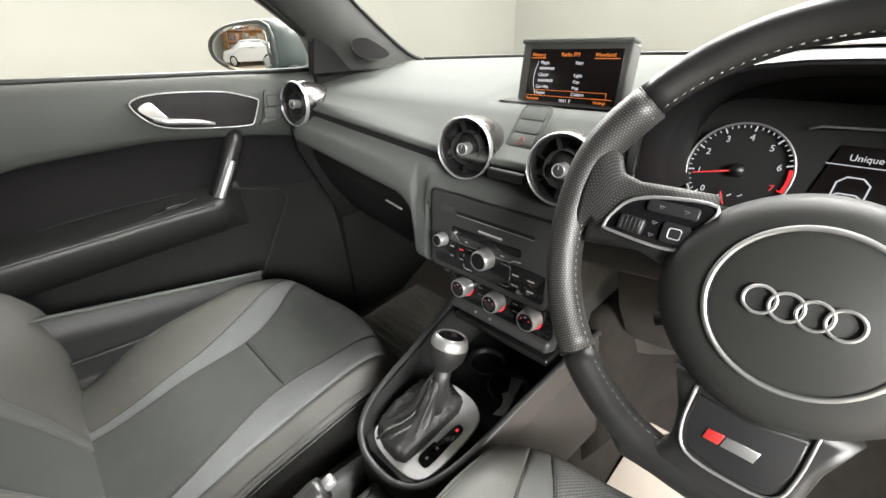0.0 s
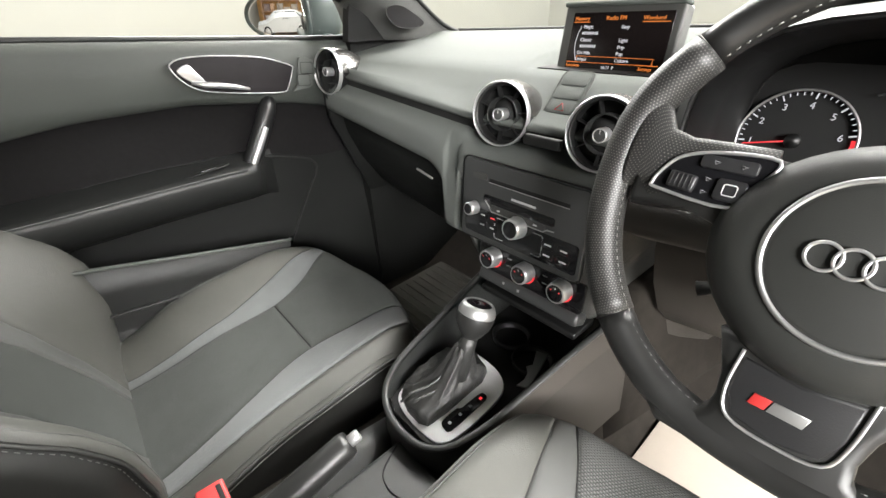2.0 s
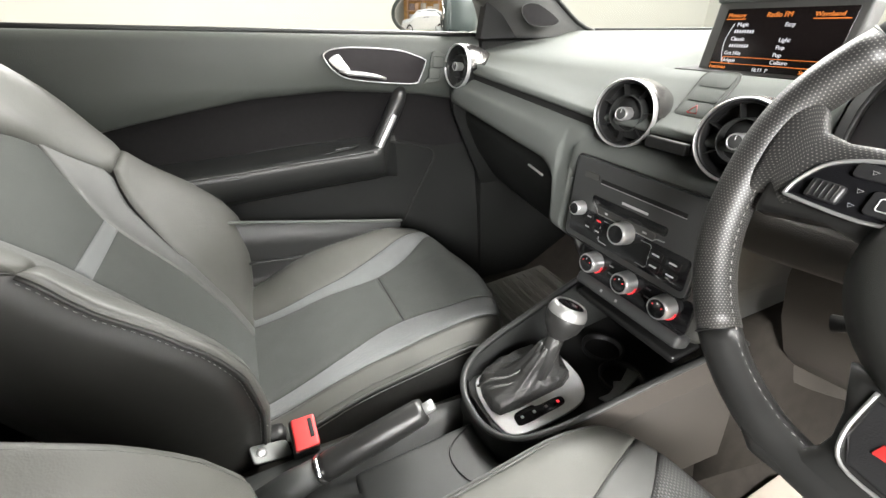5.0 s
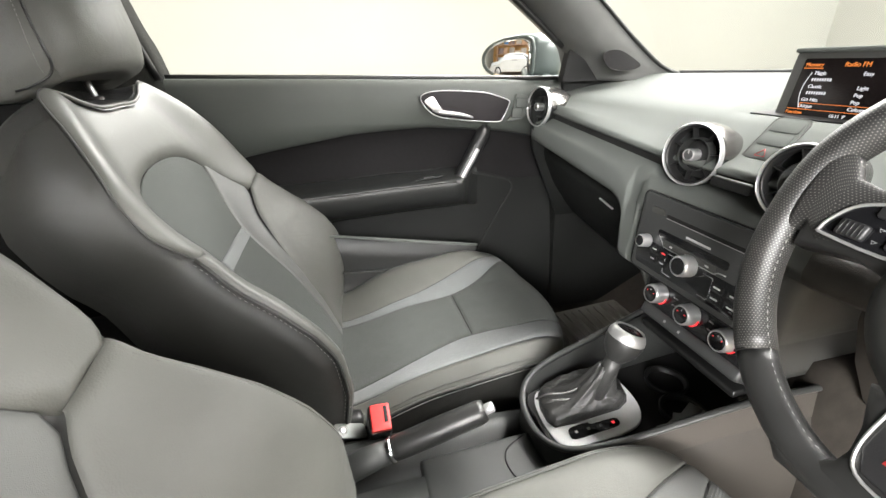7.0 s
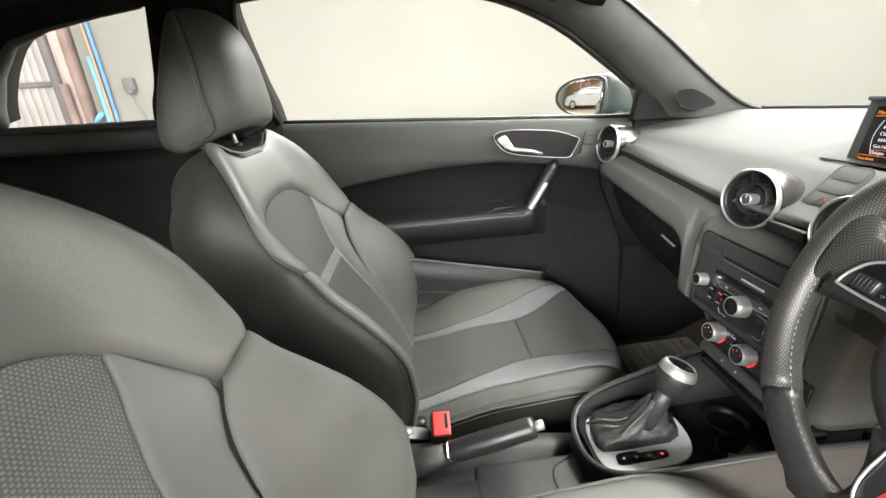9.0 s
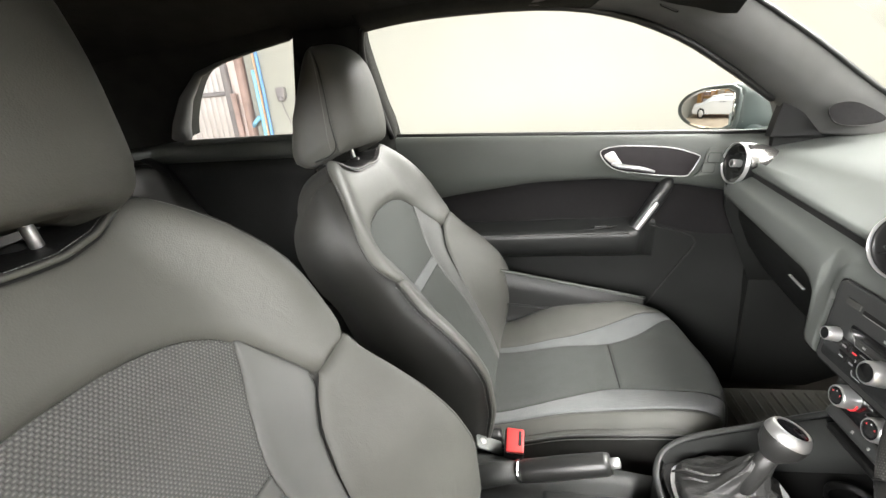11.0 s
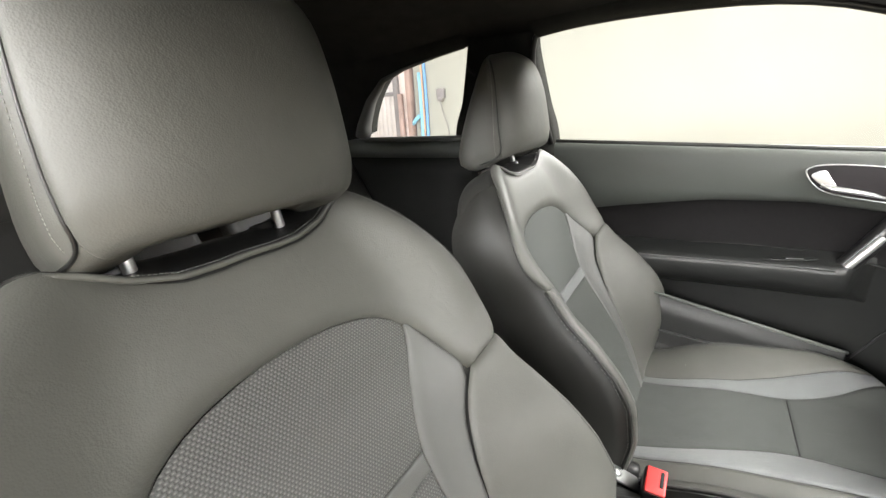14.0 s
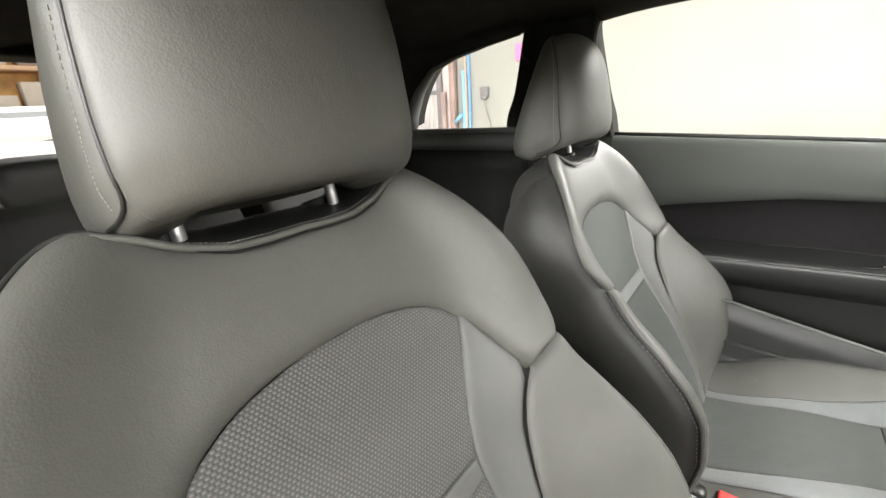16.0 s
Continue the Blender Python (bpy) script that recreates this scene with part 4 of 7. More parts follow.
def air_vent(x, y, z, label, turn=0.0, size=1.0):
    th = thing("air_vent", (x, y, z), label, "air vent", "round dashboard vents")
    c = (0, 0, 0)
    ax = (turn, -1, 0.10)
    part("ring", raw("ring", *lathe([(0.0490, -0.004), (0.0492, 0.003), (0.0500, 0.0056), (0.0508, 0.0062), (0.0520, 0.0040), (0.0523, -0.004)], c, ax, 56), RING), th, "bright silver ring")
    a = Vector(ax).normalized()
    s = a.cross(Vector((0, 0, 1))).normalized()
    t = s.cross(a)
    part("barrel", raw("barrel", *lathe([(0.0515, -0.004), (0.0505, -0.012), (0.0510, -0.026), (0.0500, -0.046), (0.045, -0.068), (0.036, -0.090), (0.0, -0.096)], c, ax, 48), VENT), th, "black barrel behind the ring")

    def brow(q, w):
        r, h = [p + (r - p) * (w * 5 - min(4, int(w * 5))) for p, r in zip(cone[min(4, int(w * 5))], cone[min(4, int(w * 5)) + 1])]
        k = radians(62 + 118 * q)
        return a * h + (s * math.cos(k) + t * math.sin(k)) * r
    cone = [(0.0519, -0.007), (0.0526, -0.012), (0.0534, -0.026), (0.0522, -0.046), (0.047, -0.068), (0.038, -0.090)]
    part("brow", raw("brow", *sheet(brow, spaced(20), spaced(15)), BARREL), th, "satin silver top of the barrel")
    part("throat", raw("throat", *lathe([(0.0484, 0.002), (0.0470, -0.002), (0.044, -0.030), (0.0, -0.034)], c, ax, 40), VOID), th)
    part("inner_ring", raw("inner_ring", *lathe([(0.0262, -0.022), (0.0266, -0.003), (0.0272, -0.0016), (0.0280, -0.003), (0.0282, -0.022)], c, ax, 40), CONSOLE), th)
    part("outer_collar", raw("outer_collar", *lathe([(0.0448, -0.020), (0.0452, -0.004), (0.0464, -0.001), (0.0482, 0.0006), (0.0490, -0.010)], c, ax, 48), VENT), th)
    for k in range(7):
        d = s * math.cos(radians(51.4 * k + 20)) + t * math.sin(radians(51.4 * k + 20))
        p = Vector(c) + a * -0.010
        e = a.cross(d)
        blade = [p + d * r + a * h + e * w for h, w in ((-0.010, -0.0006), (0.005, -0.0006), (0.005, 0.0006), (-0.010, 0.0006)) for r in (0.0276, 0.0450)]
        part("fin", raw("fin", blade, [(0, 1, 3, 2), (2, 3, 5, 4), (4, 5, 7, 6), (6, 7, 1, 0), (0, 2, 4, 6), (1, 7, 5, 3)], VENT, False), th)
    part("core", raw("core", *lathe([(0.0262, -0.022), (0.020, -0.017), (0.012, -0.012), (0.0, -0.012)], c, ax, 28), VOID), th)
    hub = part("hub", raw("hub", *lathe([(0.0094, -0.012), (0.0098, 0.000), (0.0104, 0.006), (0.0101, 0.0092), (0.0088, 0.0104), (0.0082, 0.0094)], c, ax, 28), RING), th, "silver adjusting knob")
    part("cap", raw("cap", *lathe([(0.0084, 0.0088), (0.006, 0.0096), (0.0, 0.0098)], c, ax, 20), PANEL), hub)
    part("mark", raw("mark", *tube([a * 0.0100 + t * 0.002, a * 0.0099 + t * 0.0075], 0.0006, 5), WHITE_MARK), hub)
    for o in th.children_recursive:
        o.data.transform(Matrix.Translation((x, y, z)) @ Matrix.Scale(size, 4))


air_vent(-0.079, 0.484, 0.899, "round centre air vent with a chrome ring", 0.20, 0.91)
air_vent(0.088, 0.484, 0.896, "round centre air vent with a chrome ring", 0.14, 0.91)
air_vent(-0.648, 0.502, 0.920, "round outer air vent with a chrome ring beside the door", 0.14)


def display():
    th = thing("infotainment_display", (-0.01, 0.66, 0.95), "raised dark display showing a radio list in amber and white", "display")
    m = facing(-0.009, 0.662, 0.995, 9, 0)
    part("bezel", raw("bezel", *plate(rounded(0.187, 0.098, 0.006), m @ Matrix.Translation((-0.0035, -0.003, -0.030)), 0.030, 0.003), DASH_LOW), th)
    part("hood", raw("hood", *bevelled(0.190, 0.026, 0.007, m @ Matrix.Translation((-0.0035, 0.0465, -0.008)) @ pose(0, 0, 0, 90, 0, 0), 0.003), DASH), th)
    part("glass", raw("glass", *plate(rounded(0.160, 0.082, 0.002), m @ Matrix.Translation((0, -0.006, 0.0)), 0.0012, 0.0004), SCREEN), th)
    f = m @ Matrix.Translation((0, -0.006, 0.0016))

    def put(text, x, y, size, mat):
        words(text, size, f @ Matrix.Translation((x, y, 0)), mat, th)

    def bar(x, y, w, h, mat):
        part("mark", raw("mark", *plate(rounded(w, h, h * 0.3, 2), f @ Matrix.Translation((x, y, 0)), 0.0003, 0), mat, False), th)

    put("Memory", -0.076, 0.030, 0.0075, LIT_AMBER)
    put("Radio FM", -0.022, 0.030, 0.0085, LIT_AMBER)
    put("Waveband", 0.036, 0.030, 0.0075, LIT_AMBER)
    bar(-0.063, 0.0275, 0.028, 0.0012, LIT_AMBER)
    bar(0.056, 0.0275, 0.040, 0.0012, LIT_AMBER)
    for i, (a, b) in enumerate((("Magic", "Easy"), ("", ""), ("Classic", "Light"), ("", "Pop"), ("Grt Hits", "Pop"), ("Unique", "Culture"))):
        y = 0.0185 - i * 0.0093
        if a:
            put(a, -0.058 - 0.001 * i, y, 0.0072, LIT_WHITE)
        else:
            for k in range(8):
                bar(-0.0575 + 0.0036 * k, y + 0.0026, 0.0024, 0.0046, LIT_WHITE)
        if b:
            put(b, 0.006, y, 0.0072, LIT_WHITE)
    for y in (-0.0215, -0.0305):
        bar(0.002, y, 0.126, 0.0007, LIT_AMBER)
    for x in (-0.061, 0.065):
        bar(x, -0.026, 0.0007, 0.0085, LIT_AMBER)
    part("mark", raw("mark", *tube([f @ Vector((-0.062 - 0.006 * math.sin(math.pi * t), 0.022 - 0.05 * t, 0)) for t in spaced(8, 0, 1, False)], 0.0005, 5), LIT_WHITE), th)
    put("Functions", -0.078, -0.0375, 0.0065, LIT_AMBER)
    put("Settings", 0.046, -0.0375, 0.0065, LIT_AMBER)
    put("16:11  P", -0.014, -0.0385, 0.0065, LIT_WHITE)
    bar(-0.062, -0.0305, 0.032, 0.001, LIT_AMBER)
    bar(0.058, -0.0305, 0.034, 0.001, LIT_AMBER)
    # A near-black plate takes the place of the dark opening under the display.
    part("well", raw("well", *plate([(-0.128, -0.002), (0.118, -0.002), (0.104, 0.060), (-0.106, 0.060)], pose(-0.005, 0.640, 0.9470, 6, 0, 0), 0.002, 0.0005), VOID), th, "near-black plate standing in for the shaded slot the display folds into")


display()


def hazard_buttons():
    th = thing("hazard_switch", (0.0, 0.555, 0.92), "grey oblong hazard switch with a red triangle", "switch")
    m = pose(-0.009, 0.5515, 0.9255, 47, 0, 0) @ Matrix.Scale(1.12, 4)
    part("frame", raw("frame", *plate(rounded(0.046, 0.070, 0.010), m, 0.0015, 0.0005), DASH), th)
    part("groove", raw("groove", *tube([m @ Vector((x, y, 0.0012)) for x, y in rounded(0.047, 0.071, 0.010)], 0.0009, 5, closed=True), DASH_LOW), th)
    part("button", raw("button", *plate(rounded(0.038, 0.018, 0.004), m @ Matrix.Translation((0, 0.0215, 0.001)), 0.0018, 0.0006), DASH), th)
    part("button", raw("button", *plate(rounded(0.038, 0.018, 0.004), m @ Matrix.Translation((0, 0.001, 0.001)), 0.0018, 0.0006), DASH), th)
    part("button", raw("button", *plate(rounded(0.038, 0.019, 0.004), m @ Matrix.Translation((0, -0.020, 0.001)), 0.0018, 0.0006), DASH), th)
    tri = [m @ Vector(p) for p in ((-0.0066, -0.0252, 0.0030), (0.0066, -0.0252, 0.0030), (0, -0.0142, 0.0030))]
    part("triangle", raw("triangle", *tube(tri, 0.0007, 5, closed=True), RED), th, "red warning triangle")


hazard_buttons()


def knob(parent, name, x, y, z, r, depth, face, ring):
    ax = (0, -1, 0.12)
    k = part(name, raw(name, *lathe([(r * 1.08, 0), (r * 1.05, depth * 0.55), (r, depth * 0.9), (r * 0.9, depth), (r * 0.82, depth * 0.99)], (x, y, z), ax, 32), ring), parent, "silver ribbed rotary knob")
    part("cap", raw("cap", *lathe([(r * 0.83, depth * 0.9), (r * 0.82, depth * 0.985), (r * 0.6, depth * 1.0), (0, depth * 1.0)], (x, y, z), ax, 28), face), k)
    return k


def radio():
    th = thing("car_radio", (-0.01, 0.46, 0.70), "black car radio panel with disc slot and silver knobs", "radio")
    m = facing(-0.010, 0.4560, 0.765, 3, 0)
    part("faceplate", raw("faceplate", *plate(rounded(0.232, 0.134, 0.010), m, 0.005, 0.0015), PANEL), th)
    part("trim_line", raw("trim_line", *tube([m @ Vector((x, y, 0.002)) for x, y in rounded(0.237, 0.139, 0.012)], 0.0014, 5, closed=True), VOID), th)
    f = m @ Matrix.Translation((0, 0, 0.005))

    def piece(name, x, y, w, h, mat, d=0.0012, r=0.002, label=""):
        return part(name, raw(name, *plate(rounded(w, h, min(r, w / 2.2, h / 2.2), 3), f @ Matrix.Translation((x, y, 0)), d, min(0.0005, d / 3)), mat), th, label)

    piece("eject_button", -0.078, 0.043, 0.030, 0.010, DASH_LOW, 0.002, 0.004)
    piece("disc_slot", 0.014, 0.040, 0.145, 0.0058, VOID, 0.0006, 0.001)
    piece("slot_lip", 0.014, 0.0365, 0.145, 0.0012, GREY_MARK, 0.0008, 0.0005)
    piece("lettering_bar", 0.010, 0.0215, 0.046, 0.0035, WHITE_MARK, 0.0003, 0.001)
    piece("card_flap", 0.000, 0.0095, 0.135, 0.013, GLOSS, 0.0015, 0.004)
    piece("button_bar", 0.000, -0.004, 0.105, 0.010, DASH_LOW, 0.0015, 0.003)
    for x, w in ((-0.035, 0.006), (0.0, 0.012), (0.013, 0.006), (0.036, 0.007)):
        piece("legend", x, -0.004, w, 0.003, WHITE_MARK, 0.0019, 0.001)
    part("chrome_edge", raw("chrome_edge", *tube([f @ Vector(p) for p in ((-0.064, 0.006, 0.001), (-0.055, -0.003, 0.001), (-0.05, -0.0095, 0.001), (0.05, -0.0095, 0.001), (0.056, -0.005, 0.001), (0.068, -0.004, 0.001))], 0.0009, 6), SATIN), th)
    piece("lower_panel", 0.002, -0.034, 0.218, 0.046, GLOSS, 0.001, 0.006)
    for i in range(2):
        for j in range(2):
            piece("key", -0.066 + 0.021 * i, -0.020 - 0.017 * j, 0.018, 0.013, GLOSS, 0.002, 0.002)
            piece("legend", -0.066 + 0.021 * i, -0.020 - 0.017 * j, 0.009, 0.0025, LIT_RED if (i, j) == (1, 0) else GREY_MARK, 0.0024, 0.001)
            piece("key", 0.062 + 0.027 * i, -0.026 - 0.017 * j, 0.022, 0.013, GLOSS, 0.002, 0.002)
            piece("legend", 0.062 + 0.027 * i, -0.026 - 0.017 * j, 0.012, 0.0025, WHITE_MARK, 0.0024, 0.001)
    for s in (-1, 1):
        part("corner_mark", raw("corner_mark", *tube([f @ Vector((s * x + 0.006, y, 0.0015)) for x, y in ((0.028, -0.016), (0.044, -0.016), (0.046, -0.019), (0.046, -0.048), (0.043, -0.051), (0.028, -0.051))], 0.0006, 5), GREY_MARK), th)
    knob(th, "volume_knob", -0.094, 0.4470, 0.754, 0.0105, 0.017, GLOSS, RING)
    knob(th, "menu_knob", -0.003, 0.4480, 0.7485, 0.0158, 0.021, GLOSS, RING)


radio()


def climate():
    th = thing("climate_panel", (0, 0.48, 0.64), "black heater panel with three silver dials lit red", "heater controls")
    m = facing(0.0, 0.4790, 0.656, 6, 0)
    part("faceplate", raw("faceplate", *plate(rounded(0.214, 0.056, 0.010), m, 0.005, 0.001), GLOSS), th)
    for x in (-0.069, 0.001, 0.071):
        knob(th, "dial", x, 0.4735, 0.660, 0.0165, 0.023, GLOSS, RING)
        part("dial_light", raw("dial_light", *tube([(x + 0.0182 * math.cos(radians(a)), 0.4690, 0.660 + 0.0182 * math.sin(radians(a))) for a in spaced(6, -75, -5, False)], 0.0014, 6), LIT_RED), th, "red glowing dial edge")
        for k in range(6):
            a = radians(60 * k + 30)
            part("dial_mark", raw("dial_mark", *bevelled(0.0022, 0.0004, 0.0022, pose(x + 0.0085 * math.cos(a), 0.4735 - 0.0222, 0.6625 + 0.0085 * math.sin(a), -7, 0, 0), 0.0001, 1), WHITE_MARK if k % 2 else LIT_RED), th)
    for x in (-0.036, 0.037):
        for dz in (0.008, -0.006):
            part("legend", raw("legend", *bevelled(0.009, 0.0006, 0.0025, Matrix.Translation((x, 0.4735, 0.660 + dz)), 0.0002, 1), GREY_MARK), th)
    part("button_bar", raw("button_bar", *bevelled(0.205, 0.035, 0.022, pose(0.004, 0.480, 0.615, -25, 0, 0), 0.008, 3), PANEL), th)
    for x in (-0.018, 0.014):
        part("legend", raw("legend", *bevelled(0.0045, 0.0006, 0.0045, pose(x - 0.02, 0.4635, 0.6225, -25, 0, 0), 0.0002, 1), GREY_MARK), th)
    part("lower_shelf", raw("lower_shelf", *bevelled(0.20, 0.06, 0.012, pose(0.004, 0.50, 0.585, 0, 0, 0), 0.004), BLACK), th)


climate()


# ---- instruments and steering wheel ----
def instruments():
    th = thing("instrument_cluster", (0.36, 0.62, 0.84), "black instrument cluster with a lit rev counter", "instruments")
    # hood
    def arch(k, y, lift=0.0):
        pts = []
        for i in range(25):
            a = radians(200 - 220 * i / 24)
            ca, sa = math.cos(a), math.sin(a)
            r = (abs(ca) ** 3 + abs(sa) ** 3) ** (-1 / 3) if sa > 0 else 1.0
            pts.append((0.362 + 0.204 * k * ca * r, y, 0.895 + lift + (0.127 if sa > 0 else 0.118) * k * sa * r))
        return pts
    outer = [arch(1.0, 0.535, 0.004), arch(1.06, 0.545, 0.004), arch(1.10, 0.60, 0.0), arch(1.12, 0.72, -0.01)]
    inner = [arch(0.97, 0.537, 0.003), arch(0.90, 0.60), arch(0.84, 0.66)]
    verts, faces = [], []
    for grp, flip in ((outer, False), (inner, True)):
        k = len(verts)
        n = 25
        verts += [p for r in grp for p in r]
        for j in range(len(grp) - 1):
            for i in range(n - 1):
                q = (k + j * n + i, k + j * n + i + 1, k + (j + 1) * n + i + 1, k + (j + 1) * n + i)
                faces.append(tuple(reversed(q)) if flip else q)
    k = 0
    for i in range(24):
        faces.append((i, i + 1, 25 * 4 + i + 1, 25 * 4 + i))
    part("hood", raw("hood", verts, faces, BLACK), th, "matt black instrument hood")
    part("hood_cover", raw("hood_cover", [p for r in [arch(1.075, 0.548, 0.006), arch(1.12, 0.60, 0.004), arch(1.15, 0.74, -0.01)] for p in r], [(j * 25 + i, j * 25 + i + 1, (j + 1) * 25 + i + 1, (j + 1) * 25 + i) for j in range(2) for i in range(24)], DASH_LOW), th)
    back = arch(0.845, 0.70)
    part("back_plate", raw("back_plate", arch(0.84, 0.655) + back, [(i, i + 1, 25 + i + 1, 25 + i) for i in range(24)] + [tuple(range(25, 50))], VOID), th)
    m = facing(0.36, 0.655, 0.885, 14, 0)
    part("dial_plate", raw("dial_plate", *plate(rounded(0.36, 0.18, 0.06), m @ Matrix.Translation((0, 0, -0.004)), 0.003, 0.001), VOID), th)
    c = (-0.112, 0.0)
    R = 0.059
    ring = [m @ Vector((c[0] + R * math.cos(2 * math.pi * i / 40), c[1] + R * math.sin(2 * math.pi * i / 40), 0.006)) for i in range(40)]
    part("dial_ring", raw("dial_ring", *tube(ring, 0.0016, 6, closed=True), SATIN), th)
    part("dial_tube", raw("dial_tube", *lathe([(R + 0.001, 0.0), (R, 0.006), (R - 0.002, 0.0)], m @ Vector((c[0], c[1], 0)), m.to_3x3() @ Vector((0, 0, 1)), 40), BLACK), th)

    def polar(deg, r, h=0.001):
        a = radians(deg)
        return m @ Vector((c[0] + r * math.cos(a), c[1] + r * math.sin(a), h))

    start, step = 222, 34.5
    for k in range(8):
        a = start - step * k
        mat = LIT_RED if k > 6 else LIT_WHITE
        p = m @ Matrix.Translation((c[0] + 0.0435 * math.cos(radians(a)), c[1] + 0.0435 * math.sin(radians(a)) - 0.0045, 0.001))
        words(str(k), 0.0110, p, mat, th, "numeral", align="CENTER")
        for j in range(5 if k < 7 else 1):
            b = a - step * j / 5
            part("tick", raw("tick", *tube([polar(b, 0.0570), polar(b, 0.0535 if j else 0.050)], 0.0006 if j else 0.0009, 4), LIT_RED if k > 5 and (k > 6 or j) else LIT_WHITE), th)
    part("red_zone", raw("red_zone", *tube([polar(start - step * (6.15 + 0.85 * t), 0.0550) for t in spaced(8, 0, 1, False)], 0.0022, 5), LIT_RED), th, "red rev limit band")
    part("needle", raw("needle", *tube([polar(193, 0.008, 0.004), polar(193, 0.051, 0.003)], [0.0011, 0.0007], 6), LIT_RED), th, "red glowing needle")
    part("needle_hub", raw("needle_hub", *lathe([(0.009, 0), (0.008, 0.006), (0, 0.007)], polar(0, 0), m.to_3x3() @ Vector((0, 0, 1)), 20), BLACK), th)
    for a0, b0, mat in ((-0.125, -0.036, LIT_WHITE), (-0.112, -0.033, LIT_WHITE), (-0.100, -0.031, LIT_WHITE), (-0.092, -0.044, LIT_WHITE)):
        part("tick", raw("tick", *bevelled(0.006, 0.0012, 0.0008, m @ Matrix.Translation((a0, b0, 0.001)) @ pose(0, 0, 0, 0, 0, 40), 0.0002, 1), mat), th)
    part("small_needle", raw("small_needle", *tube([m @ Vector((-0.115, -0.046, 0.003)), m @ Vector((-0.122, -0.030, 0.003))], 0.0009, 5), LIT_RED), th)
    # middle display
    part("middle_display", raw("middle_display", *plate([(-0.045, -0.06), (0.05, -0.06), (0.05, 0.045), (-0.022, 0.045)], m, 0.002, 0.0005), SCREEN), th)
    words("Unique", 0.0100, m @ Matrix.Translation((-0.012, 0.0290, 0.0025)), LIT_WHITE, th)
    part("mark", raw("mark", *bevelled(0.07, 0.0010, 0.0006, m @ Matrix.Translation((0.005, 0.0235, 0.0025)), 0.0002, 1), LIT_WHITE), th)
    for line in ([(-0.024, -0.046), (-0.020, -0.020), (-0.0155, -0.012), (-0.0145, 0.004), (-0.007, 0.011), (0.007, 0.011), (0.0145, 0.004), (0.0135, -0.012), (0.018, -0.020), (0.016, -0.046)], [(-0.0175, -0.014), (-0.010, -0.008), (0.006, -0.008), (0.0145, -0.014)], [(-0.019, -0.046), (-0.0155, -0.020), (-0.008, -0.016), (0.004, -0.016), (0.013, -0.020), (0.011, -0.046)], [(0.0165, -0.014), (0.0255, -0.032), (0.0225, -0.034), (0.0155, -0.020)]):
        part("car_symbol", raw("car_symbol", *tube([m @ Vector((x, y, 0.0025)) for x, y in line], 0.0009, 5), LIT_WHITE), th)
    part("brow", raw("brow", *tube([m @ Vector(p) for p in ((-0.056, 0.058, 0.008), (-0.045, 0.062, 0.008), (0.06, 0.066, 0.008), (0.10, 0.062, 0.008))], 0.0014, 6), SATIN), th)


instruments()

WC = Vector((0.3555, 0.3436, 0.8817))
WT = 25.0
WM = facing(WC.x, WC.y, WC.z, WT, 0)


RM = facing(0.3522, 0.3523, 0.898, 22.9, 0)


def rim_point(deg, grow=0.0):
    """Centre line of the rim in the wheel's plane, flattened at the foot."""
    a = radians(deg)
    r = 0.1755 + grow + 0.005 * (math.exp(-((deg % 360 - 161) / 13) ** 2) + math.exp(-((deg % 360 - 19) / 13) ** 2))
    x, y = r * math.cos(a), r * math.sin(a)
    low = -0.160 - grow
    if y < low:
        y = low - 0.020 * (1 - math.exp((y - low) / 0.020))
    return x, y


